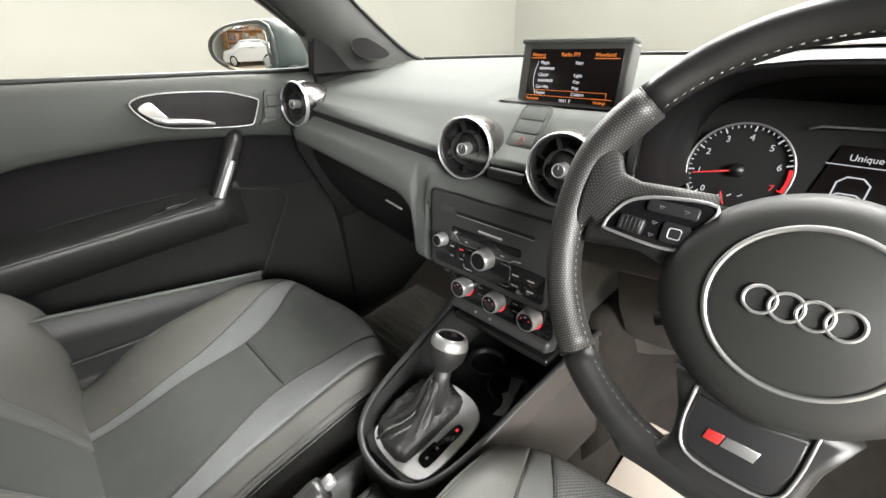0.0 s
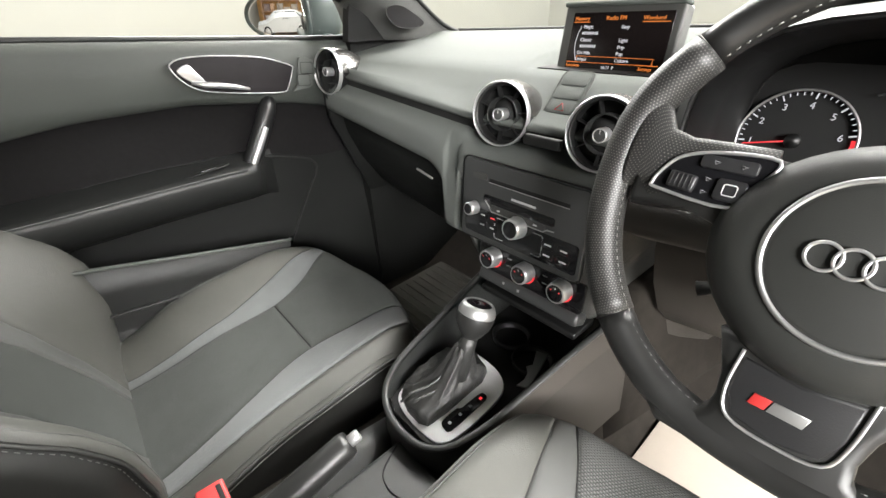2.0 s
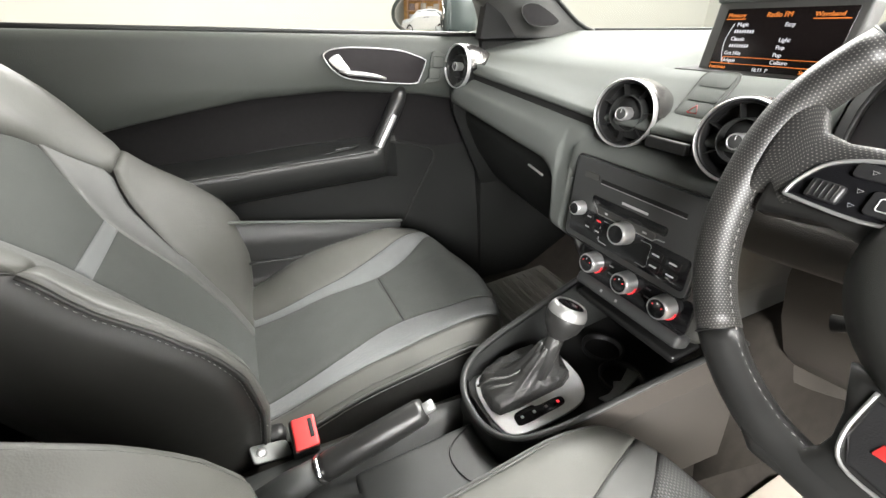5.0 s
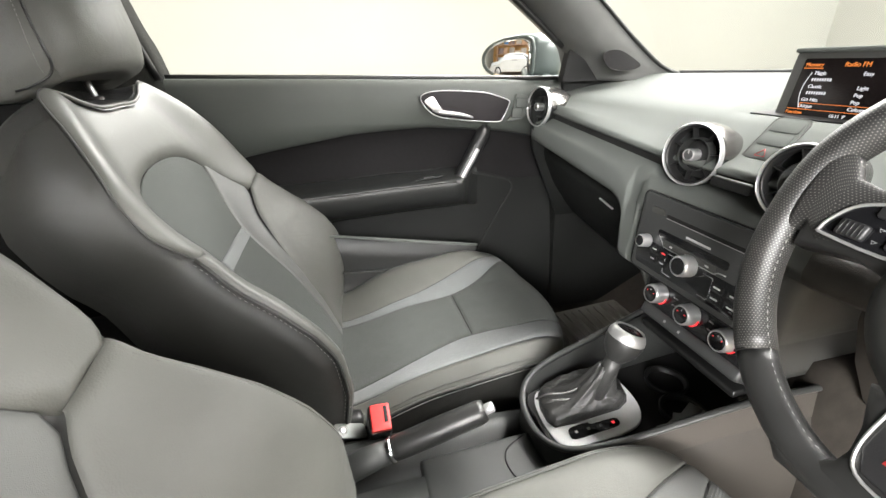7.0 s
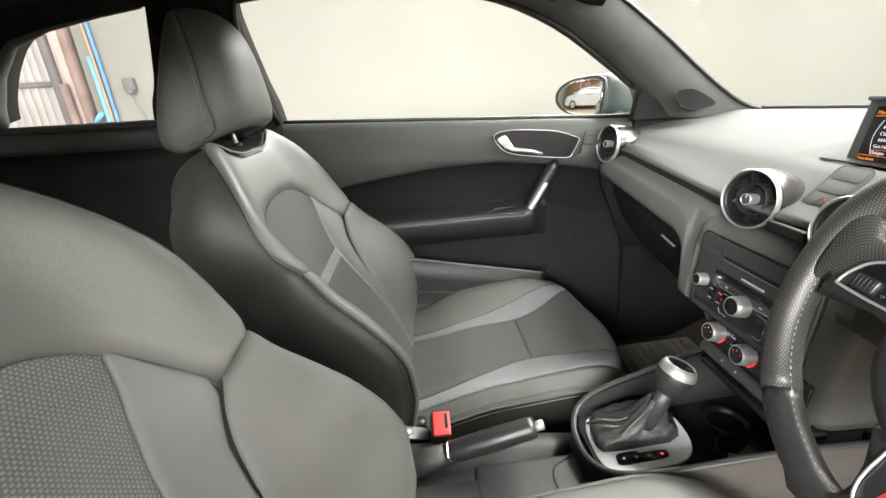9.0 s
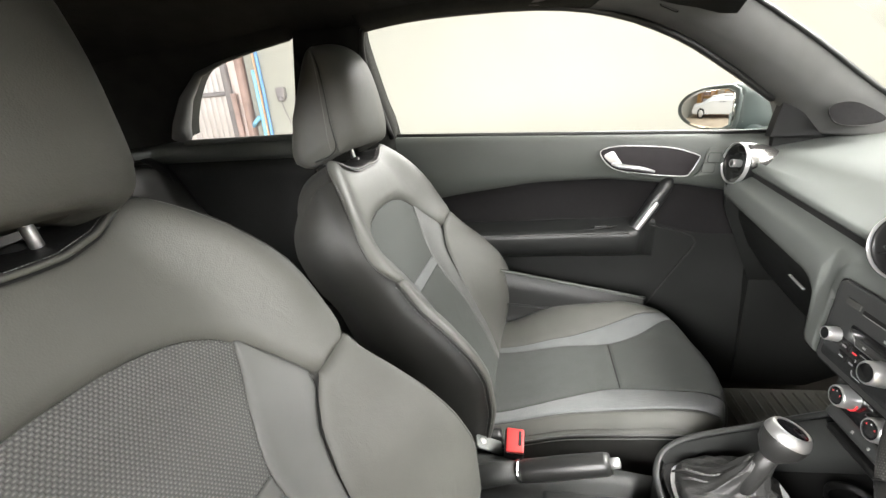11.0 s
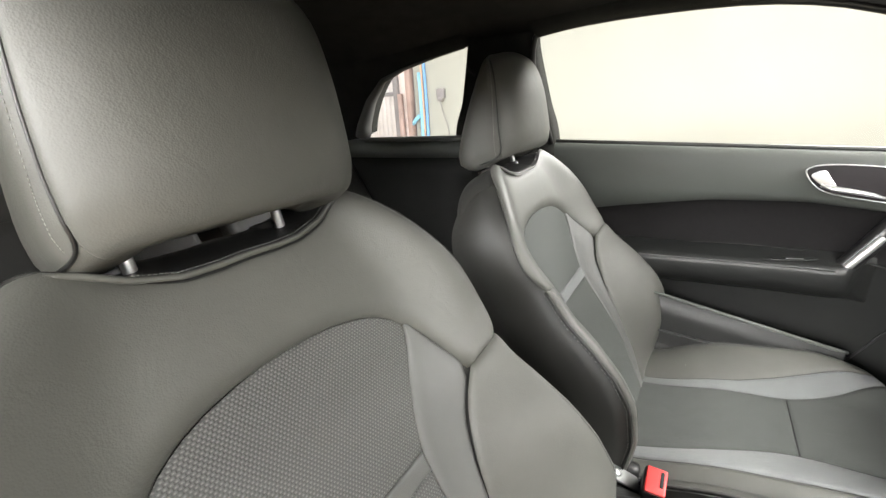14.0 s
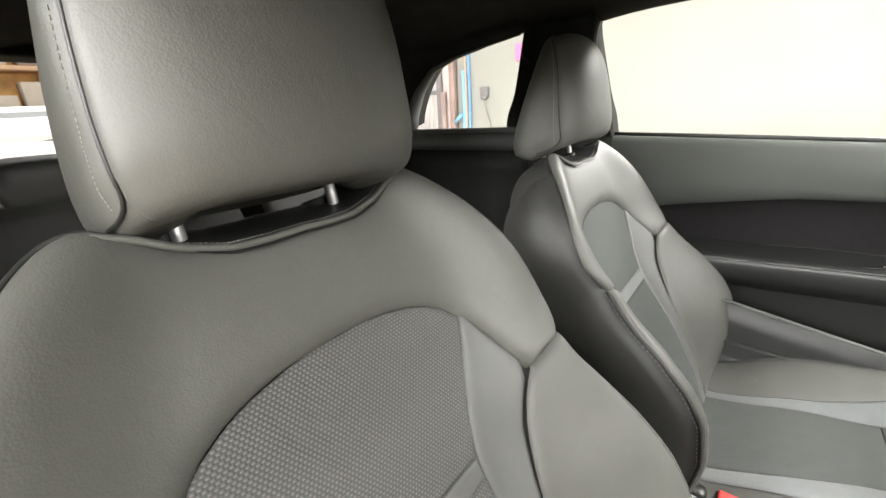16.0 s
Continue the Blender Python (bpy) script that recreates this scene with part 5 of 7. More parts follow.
def steering_wheel():
    th = thing("steering_wheel", tuple(WC), "black leather steering wheel with perforated grips and silver trim", "steering wheel")

    def rim(name, a0, a1, mat, label, fat=1.0):
        degs = spaced(max(4, int(abs(a1 - a0) / 4)), a0, a1, False)
        us, rings, uvs = 20, [], []
        for d in degs:
            x, y = rim_point(d, -0.0148 * (fat - 1))
            n = Vector((math.cos(radians(d)), math.sin(radians(d)), 0))
            bulge = 1 + 0.10 * (math.exp(-((d - 150) / 9) ** 2) + math.exp(-((d - 30) / 9) ** 2))
            ring = []
            for k in range(us):
                a = 2 * math.pi * k / us
                ring.append(RM @ (Vector((x, y, 0)) + n * (0.0148 * fat * bulge * math.cos(a)) + Vector((0, 0, 0.0160 * fat * bulge * math.sin(a)))))
            rings.append(ring)
            uvs += [(0.018 * 2 * math.pi * k / us, 0.168 * radians(d)) for k in range(us)]
        v, f = loft(rings)
        return part(name, raw(name, v, f, mat, True, uvs), th, label)

    rim("top_rim", 35, 141, WHEEL, "smooth black leather rim")
    rim("left_grip", 141, 222, WHEEL_DOTS, "perforated black leather grip", 1.09)
    rim("bottom_rim", 222, 318, WHEEL, "smooth black leather rim", 1.06)
    rim("right_grip", -42, 35, WHEEL_DOTS, "perforated black leather grip", 1.09)
    for d in (141, 222, 318, 35):
        x, y = rim_point(d)
        n = Vector((math.cos(radians(d)), math.sin(radians(d)), 0))
        ring = [RM @ (Vector((x, y, 0)) + n * (0.0155 * math.cos(2 * math.pi * k / 20)) + Vector((0, 0, 0.0168 * math.sin(2 * math.pi * k / 20)))) for k in range(20)]
        part("rim_seam", raw("rim_seam", *tube(ring, 0.0010, 5, closed=True), BLACK), th)
    # stitches along the inside of the rim
    for d in spaced(150, 0, 357.6, False):
        fat = 1.09 if 141 < d < 222 or d < 35 or d > 318 else 1.03
        ends = []
        for e in (d, d + 1.1):
            x, y = rim_point(e, -0.0148 * (fat - 1) - 0.0140 * fat)
            ends.append(RM @ Vector((x, y, 0.0066 * fat)))
        part("stitch", raw("stitch", *tube(ends, 0.0005, 4), WHEEL_THREAD), th)
    # airbag cover
    rings = []
    for r, h in ((0.070, -0.030), (0.080, -0.018), (0.082, -0.004), (0.079, 0.010), (0.072, 0.020), (0.064, 0.0255), (0.055, 0.028), (0.03, 0.0295), (0.001, 0.030)):
        ring = []
        for i in range(48):
            a = 2 * math.pi * i / 48
            x, y = math.cos(a), math.sin(a)
            wide = 1.0 + 0.10 * abs(x) ** 2
            ring.append(WM @ Vector((x * r * wide, y * r * (0.95 if y > 0 else 1.08) + 0.001, h)))
        rings.append(ring)
    part("airbag_cover", raw("airbag_cover", *loft(rings), AIRBAG), th, "dark grey grained airbag cover")
    part("badge_disc", raw("badge_disc", *lathe([(0.0520, 0.0), (0.0515, 0.003), (0.048, 0.0042), (0.0, 0.0046)], WM @ Vector((0.002, -0.001, 0.0265)), WM.to_3x3() @ Vector((0, 0, 1)), 48), AIRBAG), th)
    part("badge_ring", raw("badge_ring", *tube([WM @ Vector((0.002 + 0.0530 * math.cos(2 * math.pi * i / 56), -0.001 + 0.0530 * math.sin(2 * math.pi * i / 56), 0.029)) for i in range(56)], 0.0021, 8, closed=True), SATIN), th, "satin silver ring")
    for i in range(4):
        cx = 0.001 + (i - 1.5) * 0.0142
        part("badge_loop", raw("badge_loop", *tube([WM @ Vector((cx + 0.0090 * math.cos(2 * math.pi * j / 28), -0.001 + 0.0090 * math.sin(2 * math.pi * j / 28), 0.0325)) for j in range(28)], 0.0013, 6, closed=True), RING), th, "plain chrome loop")
    # side spokes with key pads
    for s in (-1, 1):
        up, out_of = WM.to_3x3() @ Vector((0, 1, 0)), WM.to_3x3() @ Vector((0, 0, 1))
        stations = [(RM @ Vector((s * 0.1655, 0.034, 0.0)), 0.048, 0.0142), (RM @ Vector((s * 0.1605, 0.036, 0.001)), 0.044, 0.0146), (RM @ Vector((s * 0.1525, 0.038, 0.001)), 0.035, 0.0142), (WM @ Vector((s * 0.142, 0.037, 0.001)), 0.030, 0.0130), (WM @ Vector((s * 0.126, 0.036, 0.000)), 0.0265, 0.0115), (WM @ Vector((s * 0.100, 0.038, -0.001)), 0.0255, 0.0105), (WM @ Vector((s * 0.068, 0.040, -0.003)), 0.0240, 0.0100)]
        rings, uvs, run = [], [], 0.0
        for i, (c, tall, deep) in enumerate(stations):
            run += (c - stations[i - 1][0]).length if i else 0.0
            rings.append([c + up * (tall * math.copysign(abs(math.cos(a)) ** 0.8, math.cos(a))) + out_of * (deep * math.copysign(abs(math.sin(a)) ** 0.8, math.sin(a))) for a in [2 * math.pi * k / 28 for k in range(28)]])
            uvs += [(run, tall * math.cos(2 * math.pi * k / 28)) for k in range(28)]
        part("spoke_root", raw("spoke_root", *loft(rings, flip=s > 0), WHEEL_DOTS, True, uvs), th, "perforated leather thumb rest")
        spoke = [(s * 0.060, 0.056), (s * 0.11, 0.056), (s * 0.146, 0.066), (s * 0.160, 0.030), (s * 0.156, 0.000), (s * 0.112, 0.006), (s * 0.070, -0.004)]
        if s < 0:
            spoke = spoke[::-1]
        part("spoke", raw("spoke", *plate(spoke, WM @ Matrix.Translation((0, 0, -0.016)), 0.024, 0.006), WHEEL), th)
        pad = [(s * 0.064, 0.053), (s * 0.100, 0.052), (s * 0.124, 0.045), (s * 0.135, 0.033), (s * 0.140, 0.020), (s * 0.134, 0.016), (s * 0.082, 0.014), (s * 0.070, 0.034)]
        if s < 0:
            pad = pad[::-1]
        pad = loop(pad, 4)
        frame = part("key_pad", raw("key_pad", *plate(pad, WM @ Matrix.Translation((0, 0, 0.006)), 0.008, 0.002), GLOSS), th, "black key pad with a silver frame")
        pts = [WM @ Vector((x, y, 0.0145)) for x, y in pad]
        part("frame", raw("frame", *tube(pts, 0.0014, 7, closed=True), RING), frame)
        part("roller", raw("roller", *bevelled(0.020, 0.013, 0.007, WM @ pose(s * 0.1185, 0.0255, 0.0150, 0, 0, s * 3), 0.002, 2), KEY), frame)
        for k in range(5):
            part("ridge", raw("ridge", *bevelled(0.0008, 0.012, 0.0012, WM @ pose(s * (0.1115 + 0.0035 * k), 0.0255, 0.0187, 0, 0, s * 3), 0.0003, 1), BLACK), frame)
        part("key", raw("key", *plate(rounded(0.038, 0.010, 0.003), WM @ Matrix.Translation((s * 0.092, 0.044, 0.0135)), 0.003, 0.001), KEY), frame)
        part("key", raw("key", *plate(rounded(0.020, 0.016, 0.003), WM @ Matrix.Translation((s * 0.085, 0.026, 0.0135)), 0.003, 0.001), KEY), frame)
        part("legend", raw("legend", *tube([WM @ Vector((s * 0.085 + x, 0.026 + y, 0.0168)) for x, y in rounded(0.009, 0.008, 0.001, 1)], 0.0005, 4, closed=True), WHITE_MARK), frame)
        for dx, dy in ((0.082, 0.044), (0.100, 0.044), (0.1015, 0.031), (0.1015, 0.021)):
            part("legend", raw("legend", *tube([WM @ Vector((s * dx + 0.0022 * math.cos(a), dy + 0.0015 * math.sin(a), 0.0168)) for a in (0.3, 2.4, 4.5)], 0.0004, 4, closed=True), GREY_MARK), frame)
    # foot spoke with its badge plate
    part("foot_spoke", raw("foot_spoke", *plate([(-0.056, -0.070), (-0.044, -0.100), (-0.041, -0.118), (-0.043, -0.130), (-0.051, -0.139), (-0.066, -0.145), (-0.086, -0.147), (-0.070, -0.162), (0.070, -0.162), (0.086, -0.147), (0.066, -0.145), (0.051, -0.139), (0.043, -0.130), (0.041, -0.118), (0.044, -0.100), (0.056, -0.070)], WM @ Matrix.Translation((0, 0, -0.016)), 0.024, 0.008), WHEEL), th)
    plate_ob = part("foot_plate", raw("foot_plate", *plate([(-0.034, -0.082), (-0.035, -0.110), (-0.027, -0.126), (0.0, -0.130), (0.024, -0.125), (0.031, -0.106), (0.032, -0.080), (0.0, -0.086)], WM @ Matrix.Translation((0, 0, 0.003)), 0.006, 0.002), KEY), th, "black foot plate framed in silver")
    edge = [(-0.036, -0.078), (-0.0365, -0.110), (-0.028, -0.1285), (0.0, -0.132), (0.026, -0.1275), (0.033, -0.107), (0.035, -0.074)]
    pts = glide([WM @ Vector((x, y, 0.009)) for x, y in edge], 4)
    part("frame", raw("frame", *tube(pts, 0.0013, 7), RING), plate_ob)
    part("badge", raw("badge", *plate([(-0.0085, -0.101), (0.012, -0.101), (0.010, -0.1095), (-0.0105, -0.1095)], WM @ Matrix.Translation((0, -0.002, 0.0085)), 0.0015, 0.0004), SATIN), plate_ob, "plain silver badge")
    part("badge", raw("badge", *plate([(-0.020, -0.101), (-0.0095, -0.101), (-0.0115, -0.1095), (-0.022, -0.1095)], WM @ Matrix.Translation((0, -0.002, 0.0085)), 0.0015, 0.0004), RED), plate_ob, "plain red badge")
    # column shroud
    part("column", raw("column", *loft([[WM @ Vector((x * 0.062 * k, y * 0.058 * k - 0.01, -d)) for x, y in [(math.cos(2 * math.pi * i / 20), math.sin(2 * math.pi * i / 20)) for i in range(20)]] for k, d in ((0.8, 0.025), (1.0, 0.04), (1.1, 0.12), (1.2, 0.28))], flip=True), CONSOLE), th, "dark plastic steering column shroud")
    for s in (-1, 1):
        part("stalk", raw("stalk", *tube([WM @ Vector((s * 0.05, -0.02, -0.075)), WM @ Vector((s * 0.080, -0.050, -0.10)), WM @ Vector((s * 0.100, -0.060, -0.10))], [0.006, 0.006, 0.008], 10), BLACK), th)


steering_wheel()


# ---- centre console ----
def rail_path(s):
    """Top rail of the console tray from its rounded tail towards the dashboard."""
    return [(0.0 + s * 0.000, 0.205, 0.500), (s * 0.040, 0.209, 0.505), (s * 0.072, 0.228, 0.515), (s * 0.090, 0.262, 0.528), (s * 0.100, 0.31, 0.541), (s * 0.107, 0.37, 0.556), (s * 0.116, 0.44, 0.575), (s * 0.126, 0.52, 0.592), (s * 0.135, 0.60, 0.60)]


def console():
    th = thing("centre_console", (0, 0.2, 0.25), "dark plastic centre console with an open tray", "console")
    L, R = rail_path(-1), rail_path(1)
    path = [tuple(p) for p in glide(L[::-1] + R[1:], 4)]
    part("rail", raw("rail", *tube(path, 0.0054, 10, flat=0.8), RAIL), th, "grey raised console rail")
    # outer walls
    rings = []
    for d, spread in ((0.0, 1.0), (-0.05, 1.05), (-0.16, 1.12), (-0.32, 1.2)):
        rings.append([(x * spread, y - (0.02 if abs(x) < 0.05 else 0) * (-d * 3), z + d) for x, y, z in path])
    n = len(path)
    half = n // 2
    def strip_of(i0, i1):
        k = i1 - i0 + 1
        return [p for r in rings for p in r[i0:i1 + 1]], [(j * k + i, j * k + i + 1, (j + 1) * k + i + 1, (j + 1) * k + i) for j in range(3) for i in range(k - 1)]
    part("left_cheek", raw("left_cheek", *strip_of(0, half + 12), CONSOLE), th)
    v, f = strip_of(half + 12, n - 1)
    row = len(v) // 4
    part("right_cheek", raw("right_cheek", v[:2 * row], [q for q in f if max(q) < 2 * row], CONSOLE_SIDE), th, "grey brown side of the console")
    low = [[(x - 0.003 + 0.022 * q ** 0.7, y, z + 0.005 - 0.177 * q ** 1.3) for x, y, z in v[row:2 * row]] for q in spaced(6, 0, 1, False)]
    low = [r + [(r[-1][0] + 0.02 * k, r[-1][1] + 0.10 * k, r[-1][2] - 0.004 * k) for k in (1, 2, 3, 4)] for r in low]
    w = row + 4
    part("lower_cheek", raw("lower_cheek", [p for r in low for p in r], [(j * w + i, j * w + i + 1, (j + 1) * w + i + 1, (j + 1) * w + i) for j in range(len(low) - 1) for i in range(w - 1)], KNEE), th, "darker brown lower side of the console")
    part("ahead_cheek", raw("ahead_cheek", *loft([[(0.120, y, 0.22), (0.176 + 0.2 * (y - 0.6), y, 0.34), (0.158 + 0.12 * (y - 0.6), y, 0.50), (0.140 + 0.05 * (y - 0.6), y, 0.63), (0.100, y, 0.63)] for y in (0.585, 0.70, 0.85, 1.0, 1.18)], flip=True), CARPET), th, "dark carpeted tunnel side ahead of the tray")
    # tray inside
    inner = [(x * 0.93, y + (0.008 if abs(x) < 0.06 else 0), z - 0.002) for x, y, z in path]
    floor = [(x * 0.86, y + (0.010 if abs(x) < 0.06 else 0), min(0.492, z - 0.02) - 0.02 * smooth(0.36, 0.42, y)) for x, y, z in path]
    verts = inner + floor
    faces = [(i + 1, i, n + i, n + i + 1) for i in range(n - 1)]
    part("tray_wall", raw("tray_wall", verts, faces, CONSOLE), th)
    m = len(floor)
    verts = floor
    faces = [(i, i + 1, m - 2 - i, m - 1 - i) for i in range(m // 2)]
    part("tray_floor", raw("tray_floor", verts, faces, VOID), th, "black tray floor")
    for x, y in ((0.03, 0.475), (-0.04, 0.50)):
        part("cup_holder", raw("cup_holder", *lathe([(0.036, 0.0), (0.038, 0.010), (0.034, 0.010), (0.031, 0.0)], (x, y, 0.476), (0, 0, 1), 28, (0, 1, 0)), BLACK), th)
    part("tray_divider", raw("tray_divider", *plate([(-0.010, -0.042), (0.012, -0.040), (0.012, 0.044), (-0.012, 0.046), (-0.008, 0.030), (-0.004, 0.012), (-0.013, 0.004), (-0.005, -0.008), (-0.003, -0.024)], pose(0.052, 0.445, 0.494, 4, -12, 14), 0.003, 0.001), PALE_TAB), th, "pale grey divider between the cup holders")
    # tunnel behind the tray with the handbrake channel
    body = []
    for y, w, h in ((0.22, 0.085, 0.455), (0.16, 0.085, 0.462), (0.06, 0.088, 0.462), (-0.10, 0.090, 0.455), (-0.35, 0.09, 0.44)):
        body.append([(-w * 1.12, y, 0.26), (-w, y, h - 0.02), (-w + 0.015, y, h), (-0.035, y, h), (-0.028, y, h - 0.03), (0.012, y, h - 0.03), (0.02, y, h), (w - 0.015, y, h), (w, y, h - 0.02), (w * 1.12, y, 0.26)])
    part("tunnel_cover", raw("tunnel_cover", *loft(body), CONSOLE), th)
    part("storage_flap", raw("storage_flap", *bevelled(0.098, 0.19, 0.02, pose(0.038, 0.115, 0.457, 3, 0, 0), 0.010, 3), CONSOLE), th)
    part("seam", raw("seam", *tube([tuple(q) for q in glide([(-0.004, 0.196, 0.4712), (0.014, 0.160, 0.4705), (0.040, 0.150, 0.4700), (0.070, 0.158, 0.4700), (0.082, 0.175, 0.4690)], 5)], 0.0011, 6), VOID), th)


console()


def gear_selector():
    th = thing("gear_selector", (0, 0.30, 0.49), "automatic gear selector with a chrome topped ball and leather gaiter", "gear lever")
    m = pose(-0.004, 0.305, 0.4985, 8, 0, 0)
    outline = loop([(-0.062, -0.052), (-0.048, -0.068), (-0.015, -0.076), (0.030, -0.076), (0.056, -0.066), (0.066, -0.030), (0.066, 0.040), (0.052, 0.070), (0.020, 0.084), (-0.025, 0.084), (-0.052, 0.070), (-0.066, 0.040), (-0.068, -0.010)], 3)
    part("surround", raw("surround", *plate(outline, m, 0.006, 0.002), RING_PALE), th, "satin silver surround")
    gait = [(-0.062, -0.042), (-0.050, -0.061), (-0.022, -0.070), (0.006, -0.071), (0.021, -0.064), (0.0255, -0.030), (0.0255, 0.010), (0.0265, 0.048), (0.018, 0.068), (-0.010, 0.077), (-0.041, 0.072), (-0.060, 0.050), (-0.066, 0.005)]
    rings = []
    for k, h, cx, cy, fold in ((1.0, 0.005, 0, 0, 0), (0.99, 0.013, 0, 0, 0.0), (0.96, 0.021, 0, 0.0, 0.03), (0.89, 0.027, 0.0, 0.002, -0.06), (0.77, 0.028, 0.0, 0.007, 0.08), (0.63, 0.033, 0.001, 0.013, -0.06), (0.47, 0.042, 0.002, 0.020, 0.06), (0.37, 0.055, 0.003, 0.028, -0.04), (0.30, 0.068, 0.004, 0.036, 0.03), (0.25, 0.082, 0.004, 0.044, 0.0)):
        ring = []
        for i in range(78):
            q = i / 78 * 13
            j = int(q)
            (x0, y0), (x1, y1) = gait[j % 13], gait[(j + 1) % 13]
            x, y = x0 + (x1 - x0) * (q - j), y0 + (y1 - y0) * (q - j)
            w = 1 + fold * math.cos(i * 2 * math.pi * 6 / 78 + h * 60)
            lump = 0.006 * noise.noise((x * 60, y * 60, h * 50)) * (1 if 0.006 < h < 0.07 else 0)
            ring.append(m @ Vector((x * k * w + cx, y * k * w + cy, h + lump)))
        rings.append(ring)
    part("gaiter", raw("gaiter", *loft(rings), BOOT), th, "creased black leather gaiter")
    part("indicator", raw("indicator", *plate(loop([(0.033, -0.047), (0.042, -0.050), (0.052, -0.045), (0.0535, 0.0), (0.0535, 0.028), (0.046, 0.034), (0.0385, 0.028), (0.036, -0.008), (0.031, -0.014), (0.030, -0.038)], 3), m @ Matrix.Translation((0, 0, 0.006)), 0.002, 0.0006), GLOSS), th, "black gear position strip")
    for i, mat in enumerate((GREY_MARK, GREY_MARK, GREY_MARK, LIT_RED)):
        part("legend", raw("legend", *bevelled(0.0045, 0.0045, 0.0005, m @ Matrix.Translation((0.0415 + 0.0015 * i, -0.038 + 0.0205 * i, 0.0083)), 0.0001, 1), mat), th)
    a, b = Vector((0.0, 0.338, 0.582)), Vector((0.0, 0.356, 0.630))
    part("stem", raw("stem", *tube([(-0.001, 0.318, 0.53), a, Vector((0, 0.347, 0.606))], [0.016, 0.0135, 0.013], 14), BOOT), th)
    ax = (b - a).normalized()
    part("ball", raw("ball", *lathe([(0.013, -0.034), (0.017, -0.029), (0.026, -0.015), (0.0295, 0.0), (0.0285, 0.010), (0.0255, 0.017), (0.0, 0.018)], b, ax, 32), WHEEL), th, "black leather ball")
    part("cap", raw("cap", *lathe([(0.0288, 0.006), (0.0292, 0.0085), (0.0284, 0.0125), (0.0258, 0.0185), (0.0232, 0.0222), (0.0212, 0.0230), (0.0200, 0.0215)], b, ax, 36), SATIN), th, "bright chrome cap")
    part("emblem", raw("emblem", *lathe([(0.0203, 0.0210), (0.014, 0.0224), (0.007, 0.0230), (0, 0.0231)], b, ax, 24), GLOSS), th)
    # two raised seams run up the gaiter towards the driver's side of the stem
    way = [(tuple(q)) for q in glide([(-0.030, -0.064, 0.016), (-0.020, -0.048, 0.033), (-0.008, -0.020, 0.036), (-0.003, 0.004, 0.048), (0.0, 0.022, 0.068), (0.002, 0.034, 0.090)], 5)]

    def seam_point(s, t, up):
        q = t * (len(way) - 1)
        i = min(len(way) - 2, int(q))
        x, y, z = [a + (b - a) * (q - i) for a, b in zip(way[i], way[i + 1])]
        return m @ Vector((x + s * (0.0095 - 0.004 * t) * (1 - 0.25 * t) + 0.003, y - 0.005, z + up))

    for s in (-1, 1):
        part("raised_seam", raw("raised_seam", *tube([seam_point(s, t, 0.0) for t in spaced(24, 0.0, 0.98, False)], 0.0020, 6), BOOT), th)
        for i in range(20):
            t0, t1 = i / 20, i / 20 + 0.032
            p = lambda t: seam_point(s, t, 0.0018)
            part("stitch", raw("stitch", *tube([p(t0), p(t1)], 0.0004, 4), THREAD), th)


gear_selector()


def handbrake():
    th = thing("handbrake", (-0.02, 0.0, 0.46), "black leather handbrake lever with chrome button", "handbrake")
    a, b = Vector((-0.022, -0.020, 0.482)), Vector((-0.006, 0.128, 0.542))
    part("grip", raw("grip", *tube([a, a.lerp(b, 0.1), a.lerp(b, 0.5), a.lerp(b, 0.95), b], [0.018, 0.0195, 0.0200, 0.0185, 0.016], 16), WHEEL), th, "black leather grip")
    d = (b - a).normalized()
    part("button", raw("button", *tube([b, b + d * 0.013, b + d * 0.015], [0.0085, 0.0085, 0.007], 14), RING), th, "chrome release button")
    part("collar", raw("collar", *tube([a - d * 0.002, a + d * 0.004], 0.0205, 16), CHROME), th, "chrome collar")
    part("lever", raw("lever", *tube([a - d * 0.14 - Vector((0, 0, 0.01)), a - d * 0.05, a], [0.024, 0.022, 0.018], 12), CONSOLE), th)


handbrake()


def buckle(x, y, z, label):
    th = thing("seat_belt_buckle", (x, y, z - 0.08), label, "buckle")
    m = pose(x, y, z - 0.010, -4, 24, 0)
    part("case", raw("case", *bevelled(0.050, 0.038, 0.10, m @ Matrix.Translation((0, 0, -0.0535)), 0.006, 3), BLACK), th)
    part("push_button", raw("push_button", *bevelled(0.046, 0.034, 0.009, m @ Matrix.Translation((0, 0.001, -0.001)), 0.0035, 3), RED), th, "bright red release button")
    part("slot", raw("slot", *bevelled(0.028, 0.006, 0.002, m @ Matrix.Translation((-0.004, 0.010, 0.0036)), 0.0008, 1), VOID), th)


def belt_anchor(x, y, z, turn, label):
    th = thing("belt_anchor", (x, y, z), label, "belt anchor")
    m = pose(x, y, z, -30, 10, turn)
    part("tab", raw("tab", *plate(rounded(0.030, 0.060, 0.006), m, 0.004, 0.0015), PALE_TAB), th)
    part("bolt", raw("bolt", *lathe([(0.008, 0.003), (0.008, 0.006), (0.005, 0.008), (0.0, 0.008)], m @ Vector((0, -0.016, 0)), m.to_3x3() @ Vector((0, 0, 1)), 12), SATIN), th)


belt_anchor(-0.104, -0.085, 0.452, 12, "pale grey seat belt anchor tab beside the buckle")
belt_anchor(-0.585, -0.095, 0.452, -10, "pale grey seat belt anchor tab by the door")
buckle(-0.083, -0.032, 0.502, "black seat belt buckle with a red button beside the passenger seat")


# ---- seats ----
KN = 1 / math.sqrt(1 + 0.493 ** 2)


